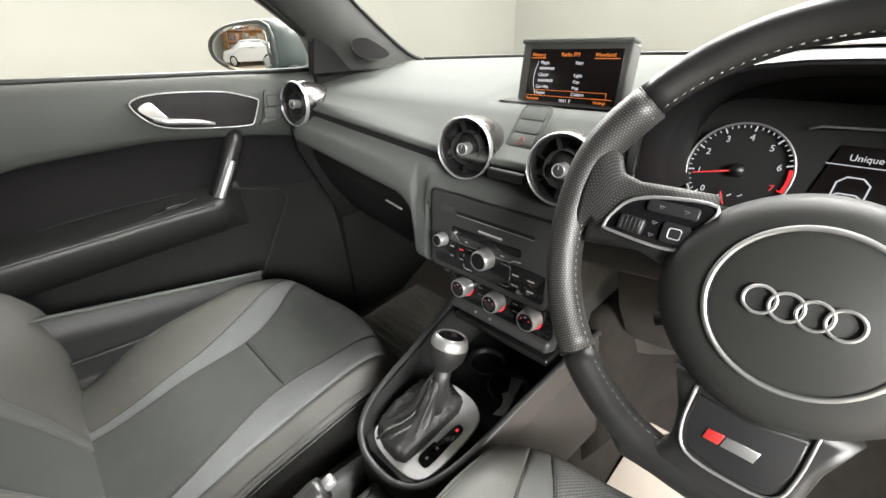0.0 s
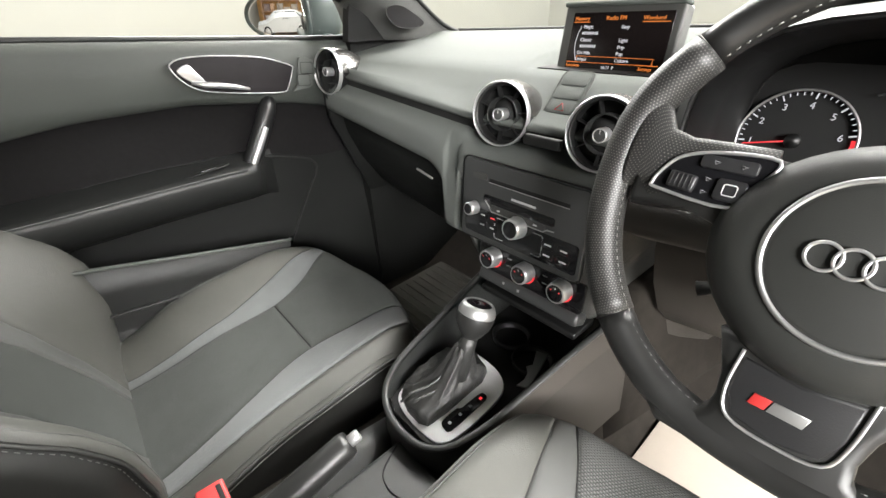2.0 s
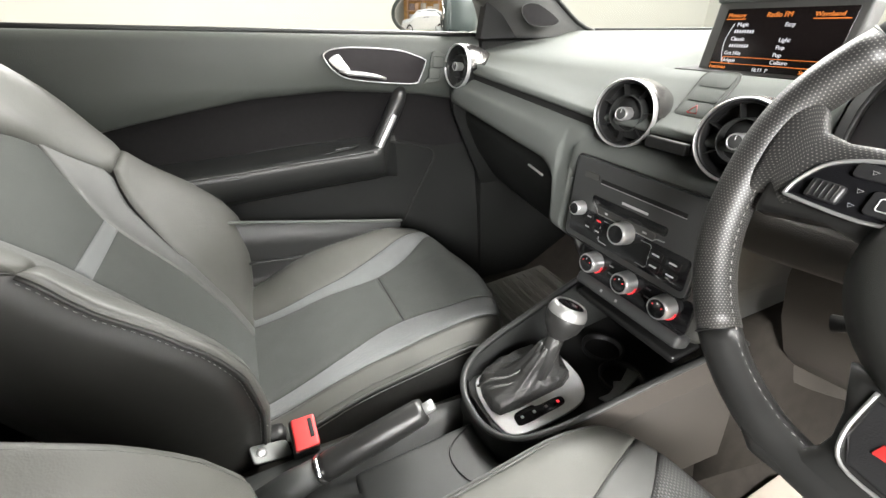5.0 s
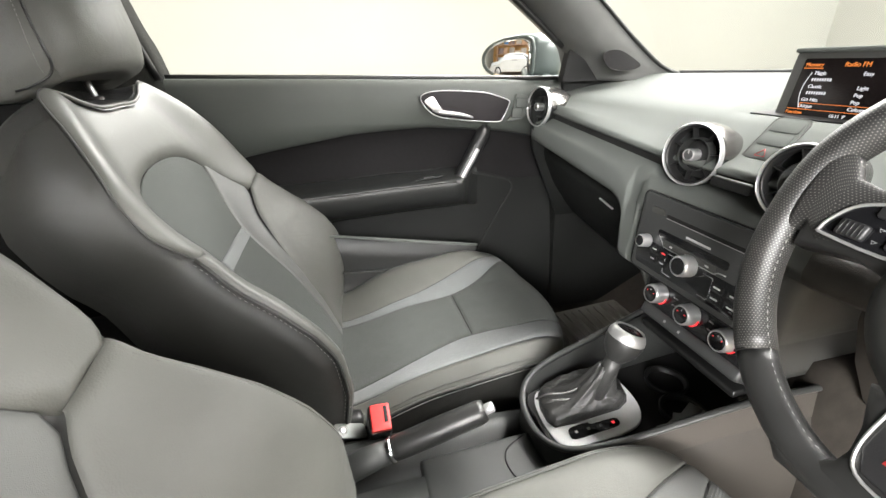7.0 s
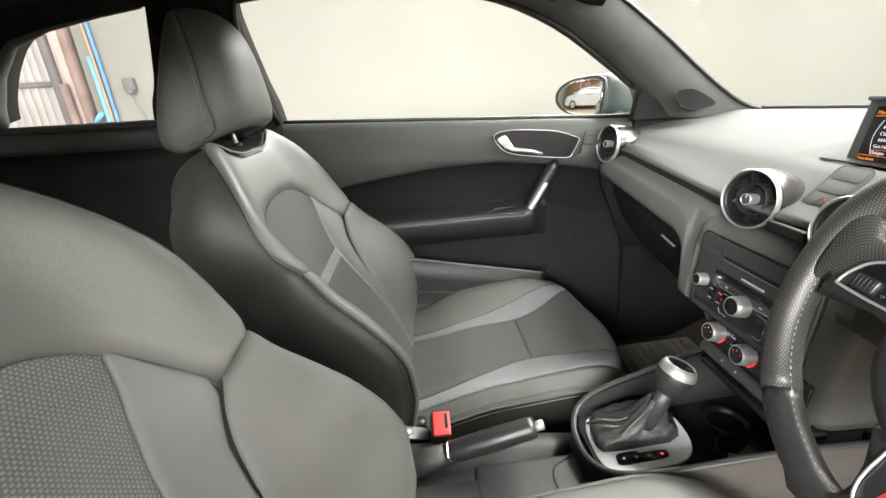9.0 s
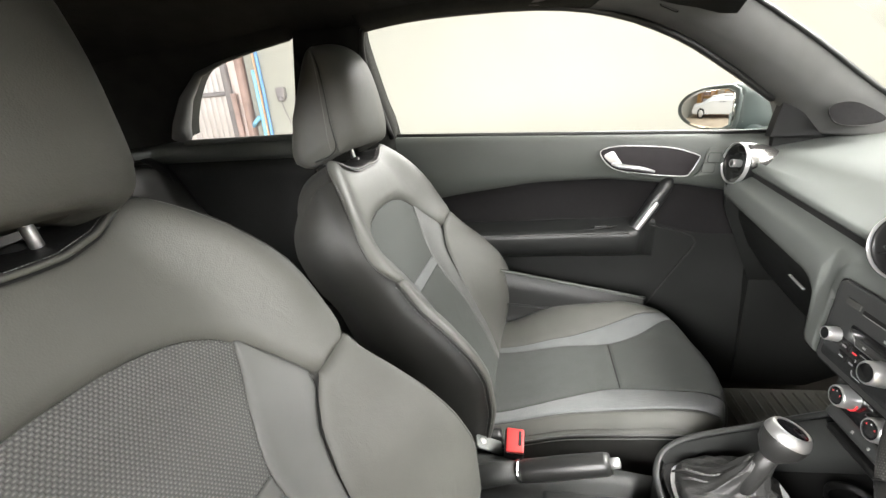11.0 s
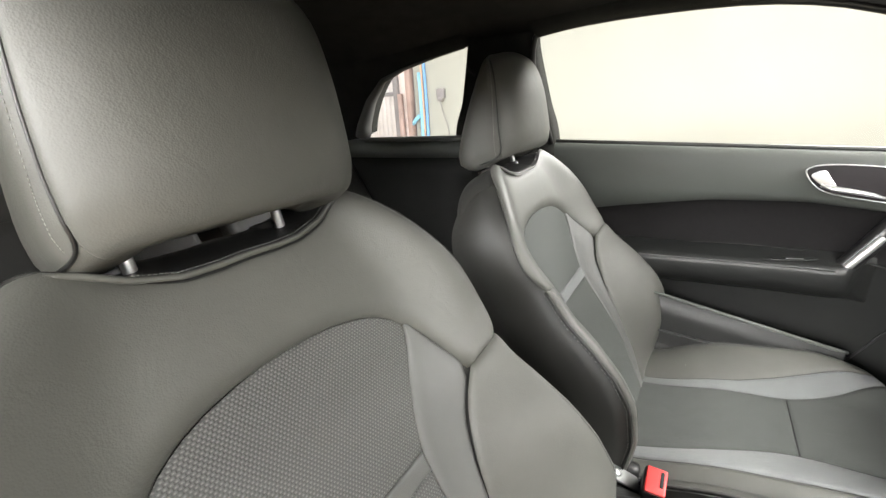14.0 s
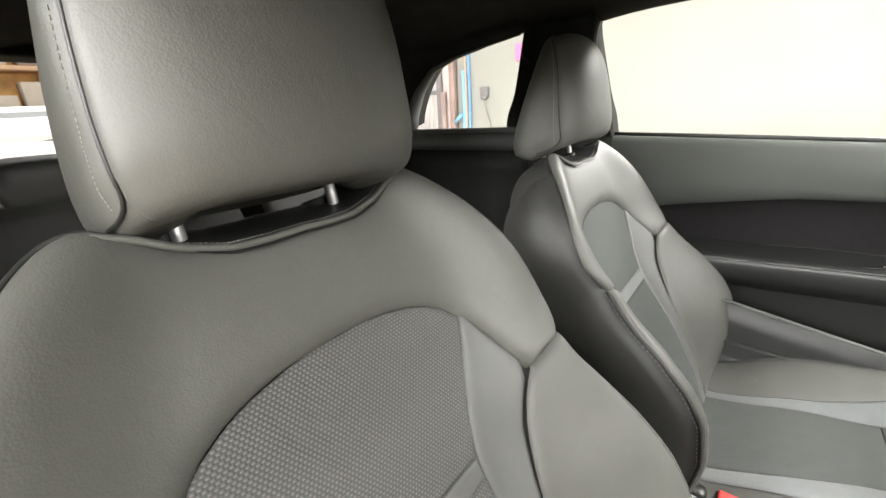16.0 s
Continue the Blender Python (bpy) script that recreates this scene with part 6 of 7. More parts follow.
def back_point(u, v, off):
    return (u, -0.125 - 0.493 * KN * v + KN * off, 0.45 + KN * v + 0.493 * KN * off)


WIDTH = [(-0.05, 0.235), (0.0, 0.255), (0.06, 0.268), (0.13, 0.278), (0.22, 0.276), (0.30, 0.266), (0.35, 0.252), (0.375, 0.250), (0.40, 0.262), (0.45, 0.270), (0.50, 0.264), (0.54, 0.245), (0.58, 0.215), (0.61, 0.188), (0.64, 0.154), (0.67, 0.11)]
EDGE = [(-0.05, 0.0), (0.0, 0.035), (0.06, 0.072), (0.13, 0.100), (0.19, 0.102), (0.25, 0.09), (0.33, 0.062), (0.38, 0.050), (0.45, 0.048), (0.52, 0.042), (0.58, 0.030), (0.64, 0.012), (0.67, 0.0)]
MID = [(-0.05, 0.01), (0.05, 0.018), (0.15, 0.016), (0.30, 0.0), (0.45, -0.004), (0.56, 0.0), (0.67, -0.004)]


def wide(v):
    return lerp_table(WIDTH, v)


def front_off(u, v):
    w = wide(v)
    s = min(1.15, abs(u) / w)
    return lerp_table(MID, v) + lerp_table(EDGE, v) * smooth(lerp_table([(0.25, 0.32), (0.42, 0.50)], v), 1.02, s) - 0.02 * max(0, s - 1.0) / 0.1 - 0.008 * max(0.0, min(1.0, (s - 0.80) / 0.20)) ** 2 * smooth(0.36, 0.44, v)


def panel(corner, us, vs, name, mat, parent, label="", puff=0.004, edge=0.012, point=back_point, off=front_off, sink=0.0025, roll=0.0):
    """A padded seat panel; corner(s, t) gives its place on the seat's face. Edges sink into the seams; roll rounds the lower edge down over the insert."""
    verts, uvs = [], []
    P = [[corner(s, t) for s in us] for t in vs]
    W = max(math.dist(P[len(vs) // 2][0], P[len(vs) // 2][-1]), 0.01)
    H = max(math.dist(P[0][len(us) // 2], P[-1][len(us) // 2]), 0.01)
    for t, row in zip(vs, P):
        for i, (s, (u, v)) in enumerate(zip(us, row)):
            d = min(min(s, 1 - s) * W, min(t, 1 - t) * H)
            a = min(1, d / edge)
            lift = -sink + (sink + puff) * math.sqrt(max(0, 1 - (1 - a) ** 2))
            if roll:
                tall = math.dist(P[0][i], P[-1][i])
                lift -= roll * min(1, tall / 0.06) * (1 - math.sqrt(max(0, 1 - (1 - min(1, t * tall / 0.026)) ** 2)))
            verts.append(point(u, v, off(u, v) + lift))
            uvs.append((u, v))
    n = len(us)
    faces = [(j * n + i, j * n + i + 1, (j + 1) * n + i + 1, (j + 1) * n + i) for j in range(len(vs) - 1) for i in range(n - 1)]
    return part(name, raw(name, verts, faces, mat, True, uvs), parent, label)


def arch_v(u):
    return lerp_table([(0.0, 0.498), (0.055, 0.495), (0.085, 0.489), (0.112, 0.480), (0.136, 0.466), (0.156, 0.445), (0.172, 0.420), (0.183, 0.394), (0.193, 0.354), (0.218, 0.363), (0.250, 0.373)], abs(u))


def insert_half(v):
    return lerp_table([(-0.05, 0.078), (0.0, 0.080), (0.10, 0.084), (0.20, 0.087), (0.26, 0.087), (0.31, 0.091), (0.345, 0.103), (0.383, 0.122), (0.42, 0.143), (0.45, 0.154)], v)


def seam_half(v):
    return lerp_table([(-0.05, 0.108), (0.0, 0.111), (0.10, 0.117), (0.18, 0.124), (0.25, 0.138), (0.30, 0.158), (0.330, 0.174), (0.345, 0.184), (0.356, 0.193)], v)


def seat(insert_mat, label):
    th = thing("bucket_seat", (0, 0, 0), label, "car seat", "front seats")
    dense, mid = spaced(28), spaced(20)
    brim = [(0.0, 0.602), (0.03, 0.601), (0.06, 0.602), (0.095, 0.612), (0.122, 0.627), (0.146, 0.635), (0.167, 0.627), (0.193, 0.601), (0.229, 0.551), (0.263, 0.489), (0.272, 0.44), (0.264, 0.400), (0.250, 0.374)]
    fine = glide4(brim, 6)

    def brim_at(q):
        """A point of the upper outline, q counting the stations of brim."""
        i = min(len(fine) - 2, int(q * 6))
        return tuple(fine[i] + (fine[i + 1] - fine[i]) * (q * 6 - i))

    # backrest core
    rings = []
    # the top closes in a round lobe; q runs over the lobe
    levels = [(v, 0.0) for v in spaced(24, -0.05, 0.50, False)] + [(0.50 + 0.096 * math.sin(q * math.pi / 2), q) for q in spaced(12, 0.08, 1.0, False)]
    for v, q in levels:
        w = wide(v)
        thin = max(0.12, math.cos(q * math.pi / 2) ** 0.55)
        fr = [back_point(u, v, front_off(u, v) - 0.006 - 0.010 * (1 - smooth(0.72, 0.88, abs(u) / w)) * smooth(0.10, 0.25, v)) for u in (w * k for k in (-1, -0.96, -0.9, -0.75, -0.55, -0.3, 0, 0.3, 0.55, 0.75, 0.9, 0.96, 1))]
        e = lerp_table(EDGE, v) + lerp_table(MID, v) - 0.03
        deep = -0.134 - 0.016 * smooth(0.20, 0.40, v)
        k = w + 0.004
        bk = [back_point(u, v, o) for u, o in ((k - 0.001, e - 0.012), (k + 0.003, e * 0.5 - 0.02), (k - 0.004, -0.055), (k - 0.036, deep + 0.022), (k * 0.66, deep), (0, deep - 0.008), (-k * 0.66, deep), (-k + 0.036, deep + 0.022), (-k + 0.004, -0.055), (-k - 0.003, e * 0.5 - 0.02), (-k + 0.001, e - 0.012))]
        if q > 0:
            bk = [back_point(u, v, (e - 0.012) + (o - (e - 0.012)) * thin) for u, o in ((k - 0.001, e - 0.012), (k + 0.003, e * 0.5 - 0.02), (k - 0.004, -0.055), (k - 0.036, deep + 0.022), (k * 0.66, deep), (0, deep - 0.008), (-k * 0.66, deep), (-k + 0.036, deep + 0.022), (-k + 0.004, -0.055), (-k - 0.003, e * 0.5 - 0.02), (-k + 0.001, e - 0.012))]
        rings.append(fr + bk)
    def rim_v(u):
        return lerp_table(brim, abs(u))

    # raised corners beside the headrest
    def horn(sg):
        rows = []
        for q in [1 - (1 - i / 12) ** 1.8 for i in range(13)]:
            rows.append([back_point(sg * u, 0.555 + (rim_v(u) - 0.004 - 0.555) * math.sin(q * math.pi / 2), front_off(u, min(rim_v(u), 0.60)) - 0.009 - d * max(0.0, math.cos(q * math.pi / 2)) ** 0.55) for u, d in loop_uv])
        return rows
    loop_uv = [(u, 0.0) for u in spaced(14, 0.085, 0.222, False)] + [(0.223, 0.03), (0.222, 0.06), (0.214, 0.088), (0.198, 0.108)] + [(u, 0.122) for u in reversed(spaced(14, 0.085, 0.178, False))]
    core = part("backrest", raw("backrest", *loft(rings), LEATHER_SHADED), th, "leather backrest sides, darkened for shade")
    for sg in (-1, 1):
        part("top_corner", raw("top_corner", *loft(horn(sg)), LEATHER_SHADED), core)
    # upper panel over the arch

    def upper(s, t):
        k = 2 * s - 1
        q = abs(k) * (len(brim) - 1)
        u1, v1 = brim_at(q)
        u0 = 0.249 * abs(k)
        v0 = arch_v(u0)
        u, v = u0 + (u1 - u0) * t, v0 + (v1 - v0) * t
        return (u if k >= 0 else -u), v

    panel(upper, spaced(56, 0, 1, False), spaced(18), "shoulder_panel", LEATHER, core, "smooth dark grey leather shoulder panel", 0.0035, 0.022, sink=0.0035, roll=0.009)

    def ins(s, t):
        v0, v1 = 0.311, 0.498
        v = v0 + (v1 - v0) * t
        h = insert_half(v)
        if v > 0.45:
            h = lerp_table([(0.45, 0.154), (0.466, 0.136), (0.480, 0.112), (0.489, 0.085), (0.495, 0.055), (0.498, 0.026)], v)
        return (2 * s - 1) * h, v

    def low(u, v):
        """The insert and its strips lie deeper than the padded panels round them."""
        return front_off(u, v) - 0.006 * smooth(0.14, 0.30, v)

    panel(ins, dense, spaced(26), "upper_insert", insert_mat, core, "textured dark cloth insert", 0.0, 0.010, off=low)
    panel(lambda s, t: ((2 * s - 1) * insert_half(0.286 + 0.025 * t), 0.286 + 0.025 * t), mid, spaced(10), "cross_strip", STRIP, core, "lighter grey cloth band", 0.0015, 0.005, off=low)
    panel(lambda s, t: ((2 * s - 1) * insert_half(-0.05 + 0.336 * t), -0.05 + 0.336 * t), mid, mid, "lower_insert", insert_mat, core, "textured dark cloth insert", 0.001, 0.010, off=low)
    for sg in (-1, 1):
        def strip(s, t, sg=sg):
            v = -0.05 + 0.50 * t
            a = insert_half(v)
            b = seam_half(v)
            if v > 0.358:
                b = lerp_table([(0.358, 0.193), (0.394, 0.183), (0.420, 0.172), (0.452, 0.155)], v)
            return sg * (a + (b - a) * (s if sg > 0 else 1 - s)), v
        panel(strip, spaced(16), spaced(30), "side_strip", LEATHER_STRIP, core, "grey leather side strip", 0.0025, 0.007, off=low)

        def bol(s, t, sg=sg):
            q = s if sg > 0 else 1 - s
            v = -0.05 + (0.408 + 0.016 * q) * t
            a, b = seam_half(v), wide(v) + 0.002
            return sg * (a + (b - a) * q), v
        panel(bol, spaced(22), spaced(30), "bolster", LEATHER, core, "smooth dark grey leather side bolster", 0.004, 0.014)
        pts = [back_point(sg * (wide(v) + 0.003), v, front_off(wide(v), v) - 0.007) for v in spaced(30, -0.045, 0.372, False)]
        part("piping", raw("piping", *tube(pts, 0.0026, 6), LEATHER_SHADED), core)
        pts = [back_point(sg * (wide(v) - 0.007), v, front_off(wide(v) - 0.007, v) + 0.0036) for v in spaced(30, 0.0, 0.352, False)]
        part("seam", raw("seam", *tube(pts, 0.0005, 5), PIPING), core)
        # stitches on the side panel, a finger behind the crease
        for i in range(44):
            run = []
            for v in (0.006 + 0.0083 * i, 0.0100 + 0.0083 * i):
                run.append(back_point(sg * (wide(v) + 0.0022), v, front_off(wide(v), v) - 0.0135))
            part("stitch", raw("stitch", *tube(run, 0.0005, 4), THREAD), core)
        pts = []
        for q in spaced(30, 3.4, 12, False):
            u, v = brim_at(q)
            pts.append(back_point(sg * (u + 0.002), v, front_off(u, v) - 0.004))
        part("piping", raw("piping", *tube(pts, 0.0015, 6), LEATHER_SHADED), core)
    # dark top of the backrest under the headrest, behind a rolled and stitched edge
    def lip(u, dv, o):
        return back_point(u, lerp_table(brim[:6], abs(u)) + dv, o)

    def back_lift(u):
        """Height of the flap's rear edge over its front edge."""
        return 0.030 * smooth(0.112, 0.070, u) * smooth(-0.150, -0.100, u)

    flap, n = [], 33
    for o, k in ((0.006, -0.22), (0.005, -0.03), (-0.002, 0.10), (-0.012, 0.26), (-0.026, 0.55), (-0.040, 0.84), (-0.050, 1.0), (-0.054, 0.96), (-0.057, 0.6), (-0.060, -0.8)):
        flap.append([lip(u, k * back_lift(u) - (0.002 if k < 0 else 0.0), o) for u in spaced(n - 1, -0.132, 0.124, False)])
    part("flap", raw("flap", [p for r in flap for p in r], [(j * n + i, j * n + i + 1, (j + 1) * n + i + 1, (j + 1) * n + i) for j in range(len(flap) - 1) for i in range(n - 1)], GLOSS_LEATHER), core, "black leather flap under the headrest")
    part("rolled_edge", raw("rolled_edge", *tube([lip(u, -0.003, 0.0050) for u in spaced(36, -0.140, 0.140, False)], 0.0030, 8), LEATHER), core)
    # The tube's lighter leather stands in for light caught on the flap's rear edge.
    part("fold", raw("fold", *tube([lip(u, back_lift(u) - 0.0004, -0.0510) for u in spaced(24, -0.122, 0.078, False)], 0.0016, 6), LEATHER), core)
    for i in range(56):
        u = -0.125 + 0.215 * i / 55
        part("stitch", raw("stitch", *tube([lip(u, 0.0026, -0.0005), lip(u + 0.0026, 0.0026, -0.0005)], 0.00032, 4), THREAD), core)
    for sg in (-1, 1):
        part("post_collar", raw("post_collar", *lathe([(0.006, 0.003), (0.015, 0.002), (0.017, 0.0), (0.017, -0.012)], lip(sg * 0.075 + 0.011, 0.029, -0.050), (0, -0.35, 1), 20, (0, 1, 0)), BLACK), core, "black plastic post collar")
    # headrest
    HEAD = [tuple(q) for q in glide4([(0.642, 0.080, 0.026, -0.040), (0.635, 0.112, 0.046, -0.064), (0.639, 0.129, 0.060, -0.086), (0.656, 0.137, 0.072, -0.100), (0.680, 0.139, 0.082, -0.100), (0.70, 0.139, 0.088, -0.090), (0.735, 0.137, 0.098, -0.060), (0.770, 0.133, 0.105, -0.024), (0.80, 0.128, 0.107, 0.010), (0.825, 0.117, 0.102, 0.036), (0.841, 0.096, 0.092, 0.050), (0.849, 0.055, 0.080, 0.058)], 3)]
    TOP = len(HEAD) - 1

    def head_point(k, a, grow=0.0):
        """k from 0 at the foot to 1 at the crown."""
        k = k * TOP
        i = min(TOP - 1, int(k))
        v, w, f0, b0 = [p + (q - p) * (k - i) for p, q in zip(HEAD[i], HEAD[i + 1])]
        x, y = math.cos(a), math.sin(a)
        r = (abs(x) ** 3.6 + abs(y) ** 3.6) ** (-1 / 3.6)
        x, y = x * r, y * r
        o = (f0 + b0) / 2 + y * ((f0 - b0) / 2 + grow) - 0.018 * x * x * smooth(0.0, 0.7, y)
        return back_point(x * (w + grow), v + (0.004 * x * x if v < 0.66 else 0) + 0.024 * smooth(0.68, 0.635, v) * smooth(0.5, -0.5, y) * smooth(1.0, 0.7, abs(x)), o)

    rings = [[head_point(k, 2 * math.pi * i / 56) for i in range(56)] for k in spaced(36, 0, 1, False)]
    hr = part("headrest", raw("headrest", *loft(rings), LEATHER), th, "smooth dark grey leather headrest")

    def face(s, t):
        d = min(min(s, 1 - s) * 0.2, min(t, 1 - t) * 0.2)
        return head_point(t, radians(34.5 + 111 * s), -0.0006 + 0.0030 * math.sqrt(max(0, 1 - (1 - min(1, d / 0.010)) ** 2)))

    part("front_cover", raw("front_cover", *sheet(face, spaced(40), spaced(40)), LEATHER), hr)
    for sg in (-1, 1):
        A = lambda d: radians(d) if sg > 0 else math.pi - radians(d)
        hem = [(k, 34.5) for k in spaced(30, 0.95, 0.27, False)] + [(0.245, 33.5), (0.222, 31), (0.206, 26), (0.199, 18), (0.200, 8), (0.208, -3), (0.222, -13)]
        part("piping", raw("piping", *tube([head_point(k, A(d), 0.0004) for k, d in hem], 0.0016, 6), BLACK), hr)
        for i in range(56):
            k = 0.235 + 0.64 * i / 56
            d = 28.5 - 3.5 * smooth(0.5, 0.25, k)
            part("stitch", raw("stitch", *tube([head_point(k, A(d), 0.0002), head_point(k + 0.0068, A(d), 0.0002)], 0.00028, 4), THREAD), hr)
        part("post", raw("post", *tube([back_point(sg * 0.075 + 0.010, 0.605, -0.052), back_point(sg * 0.075 + 0.012, 0.685, -0.030)], 0.0056, 14), SATIN), hr, "chrome headrest post")

    # cushion
    def front_y(u):
        return 0.420 - 1.45 * u * u

    def cush_off(u, y):
        e = min(1.0, abs(u) / 0.238)
        crest = 0.030 * smooth(0.38, 0.84, e) - 0.016 * smooth(0.84, 1.0, e) if u > 0 else 0.056 * smooth(0.36, 0.92, e) - 0.006 * smooth(0.90, 1.0, e)
        crest *= 0.55 + 0.45 * smooth(-0.12, 0.05, y)
        g = (front_y(u) - y) / 0.07
        nose = (-0.04 if u > 0 else -0.04 + 0.02 * smooth(0.0, 0.2, -u)) * (1 - math.sqrt(max(0, 1 - (1 - min(1, max(0, g))) ** 2)))
        return 0.450 + 0.145 * y - 0.022 * smooth(0.10, -0.09, y) + crest * (0.55 + 0.45 * smooth(0.0, 1.6, g)) + nose

    def cush_point(u, y, z):
        return (u, y, z)

    def i_near(y):
        return lerp_table([(-0.14, 0.150), (0.017, 0.136), (0.08, 0.118), (0.12, 0.101), (0.155, 0.092), (0.19, 0.089), (0.235, 0.092), (0.28, 0.101), (0.33, 0.108), (0.38, 0.114), (0.44, 0.118)], y)

    def s_near(y):
        return lerp_table([(-0.14, 0.186), (-0.02, 0.194), (0.05, 0.198), (0.11, 0.196), (0.19, 0.191), (0.27, 0.190), (0.35, 0.182), (0.44, 0.172)], y)

    def i_far(y):
        return -lerp_table([(-0.14, 0.112), (-0.07, 0.106), (0.0, 0.099), (0.1, 0.094), (0.16, 0.091), (0.2, 0.092), (0.245, 0.105), (0.29, 0.123), (0.33, 0.148), (0.36, 0.170), (0.42, 0.212)], y)

    def s_far(y):
        return -lerp_table([(-0.14, 0.135), (-0.08, 0.127), (0.0, 0.122), (0.1, 0.125), (0.18, 0.143), (0.25, 0.163), (0.32, 0.186), (0.38, 0.210), (0.44, 0.226)], y)

    def reach(h):
        """Where a line of panels running forwards meets the rounded front edge."""
        q = 0.38
        for _ in range(24):
            q = 0.5 * (q + front_y(h(q)))
        return q

    def region(h0, h1, y0, y1):
        def f(s, t):
            y = y0 + (y1 - y0) * t
            if y1 > 0.3:
                y = y0 + (reach(lambda q: h0(q) + (h1(q) - h0(q)) * s) - y0) * t
            return h0(y) + (h1(y) - h0(y)) * s, y
        return f

    def cpanel(h0, h1, y0, y1, name, mat, lab, nu=20, nv=26):
        panel(region(h0, h1, y0, y1), spaced(nu), spaced(nv), name, mat, base, lab, 0.002, 0.012, cush_point, cush_off, 0.0035)

    side = spaced(16, -0.14, 0.33, False)
    out = [(-0.238, y) for y in side] + [(u, front_y(u)) for u in spaced(20, -0.236, 0.236, False)] + [(0.238, y) for y in reversed(side)]
    rings = []
    for z, k in ((-0.006, 0.985), (-0.02, 1.0), (-0.05, 1.0), (-0.12, 0.985), (-0.20, 0.95)):
        rings.append([(u * k, y * (k if y > 0 else 1), cush_off(u, y) + z) for u, y in out])
    base = part("cushion", raw("cushion", *loft(rings, False, True), LEATHER_SHADED), th, "leather cushion sides, darkened for shade")
    cpanel(i_far, i_near, -0.14, 0.196, "rear_insert", CLOTH, "dark grey cloth seat insert")
    cpanel(i_far, i_near, 0.196, 0.44, "front_insert", CLOTH, "dark grey cloth seat insert")
    cpanel(i_near, s_near, -0.14, 0.44, "side_strip", STRIP, "lighter grey cloth strip", 12, 30)
    cpanel(s_far, i_far, -0.14, 0.44, "side_strip", STRIP, "lighter grey cloth strip", 12, 30)
    cpanel(s_near, lambda y: 0.238, -0.14, 0.44, "bolster", LEATHER, "dark grey leather cushion bolster", 20, 30)
    cpanel(lambda y: -0.238, s_far, -0.14, 0.44, "bolster", LEATHER, "dark grey leather cushion bolster", 20, 30)
    part("piping", raw("piping", *tube([(u * 1.006, y * (1.004 if y > 0 else 1), cush_off(u, y) - 0.004) for u, y in out[1:-1]], 0.0028, 6), PIPING), base)
    part("seam", raw("seam", *tube([(u, 0.196, cush_off(u, 0.196) - 0.001) for u in spaced(14, -0.09, 0.087, False)], 0.0016, 6), VOID), base)
    for h in (i_near, s_near, i_far, s_far):
        part("seam", raw("seam", *tube([(h(y), y, cush_off(h(y), y) - 0.0018) for y in spaced(30, -0.10, reach(h) - 0.012, False)], 0.0014, 6), PIPING_DARK), base)
    for k, dz, m in ((0.975, 0.004, PIPING), (1.004, -0.014, THREAD)):
        line = [(u * k, y * (k if y > 0 else 1), cush_off(u, y) + dz) for u, y in out[1:-1]]
        part("seam", raw("seam", *tube(line, 0.0009, 5), m), base)
    part("seat_base", raw("seat_base", *bevelled(0.40, 0.46, 0.12, Matrix.Translation((0, 0.10, 0.29)), 0.02), BLACK), th)
    for sg in (-1, 1):
        part("recliner_cover", raw("recliner_cover", *bevelled(0.03, 0.16, 0.10, Matrix.Translation((sg * 0.225, -0.14, 0.40)), 0.012), BLACK), th)
        part("seat_rail", raw("seat_rail", *bevelled(0.035, 0.62, 0.035, Matrix.Translation((sg * 0.19, 0.08, 0.215)), 0.005), GREY_BOX), th)
    return th


passenger = seat(CLOTH, "dark grey leather and cloth passenger seat with headrest")
driver = copy_thing(passenger, pose(0.358, -0.004, 0.030))
driver["label"] = "dark grey leather driver seat with woven cloth insert"
passenger.location = (-0.372, 0, 0)
for o in driver.children:
    if o.name.split(".")[0] == "headrest":
        o.location = o.location + Vector((-0.004, 0.021, -0.006))
for o in driver.children_recursive:
    if o.name.split(".")[0] in ("upper_insert", "lower_insert", "front_insert", "rear_insert"):
        o.data = o.data.copy()
        o.data.materials[0] = CLOTH_DARK
    elif o.data and o.data.materials[0] == STRIP:
        o.data = o.data.copy()
        o.data.materials[0] = LEATHER_STRIP


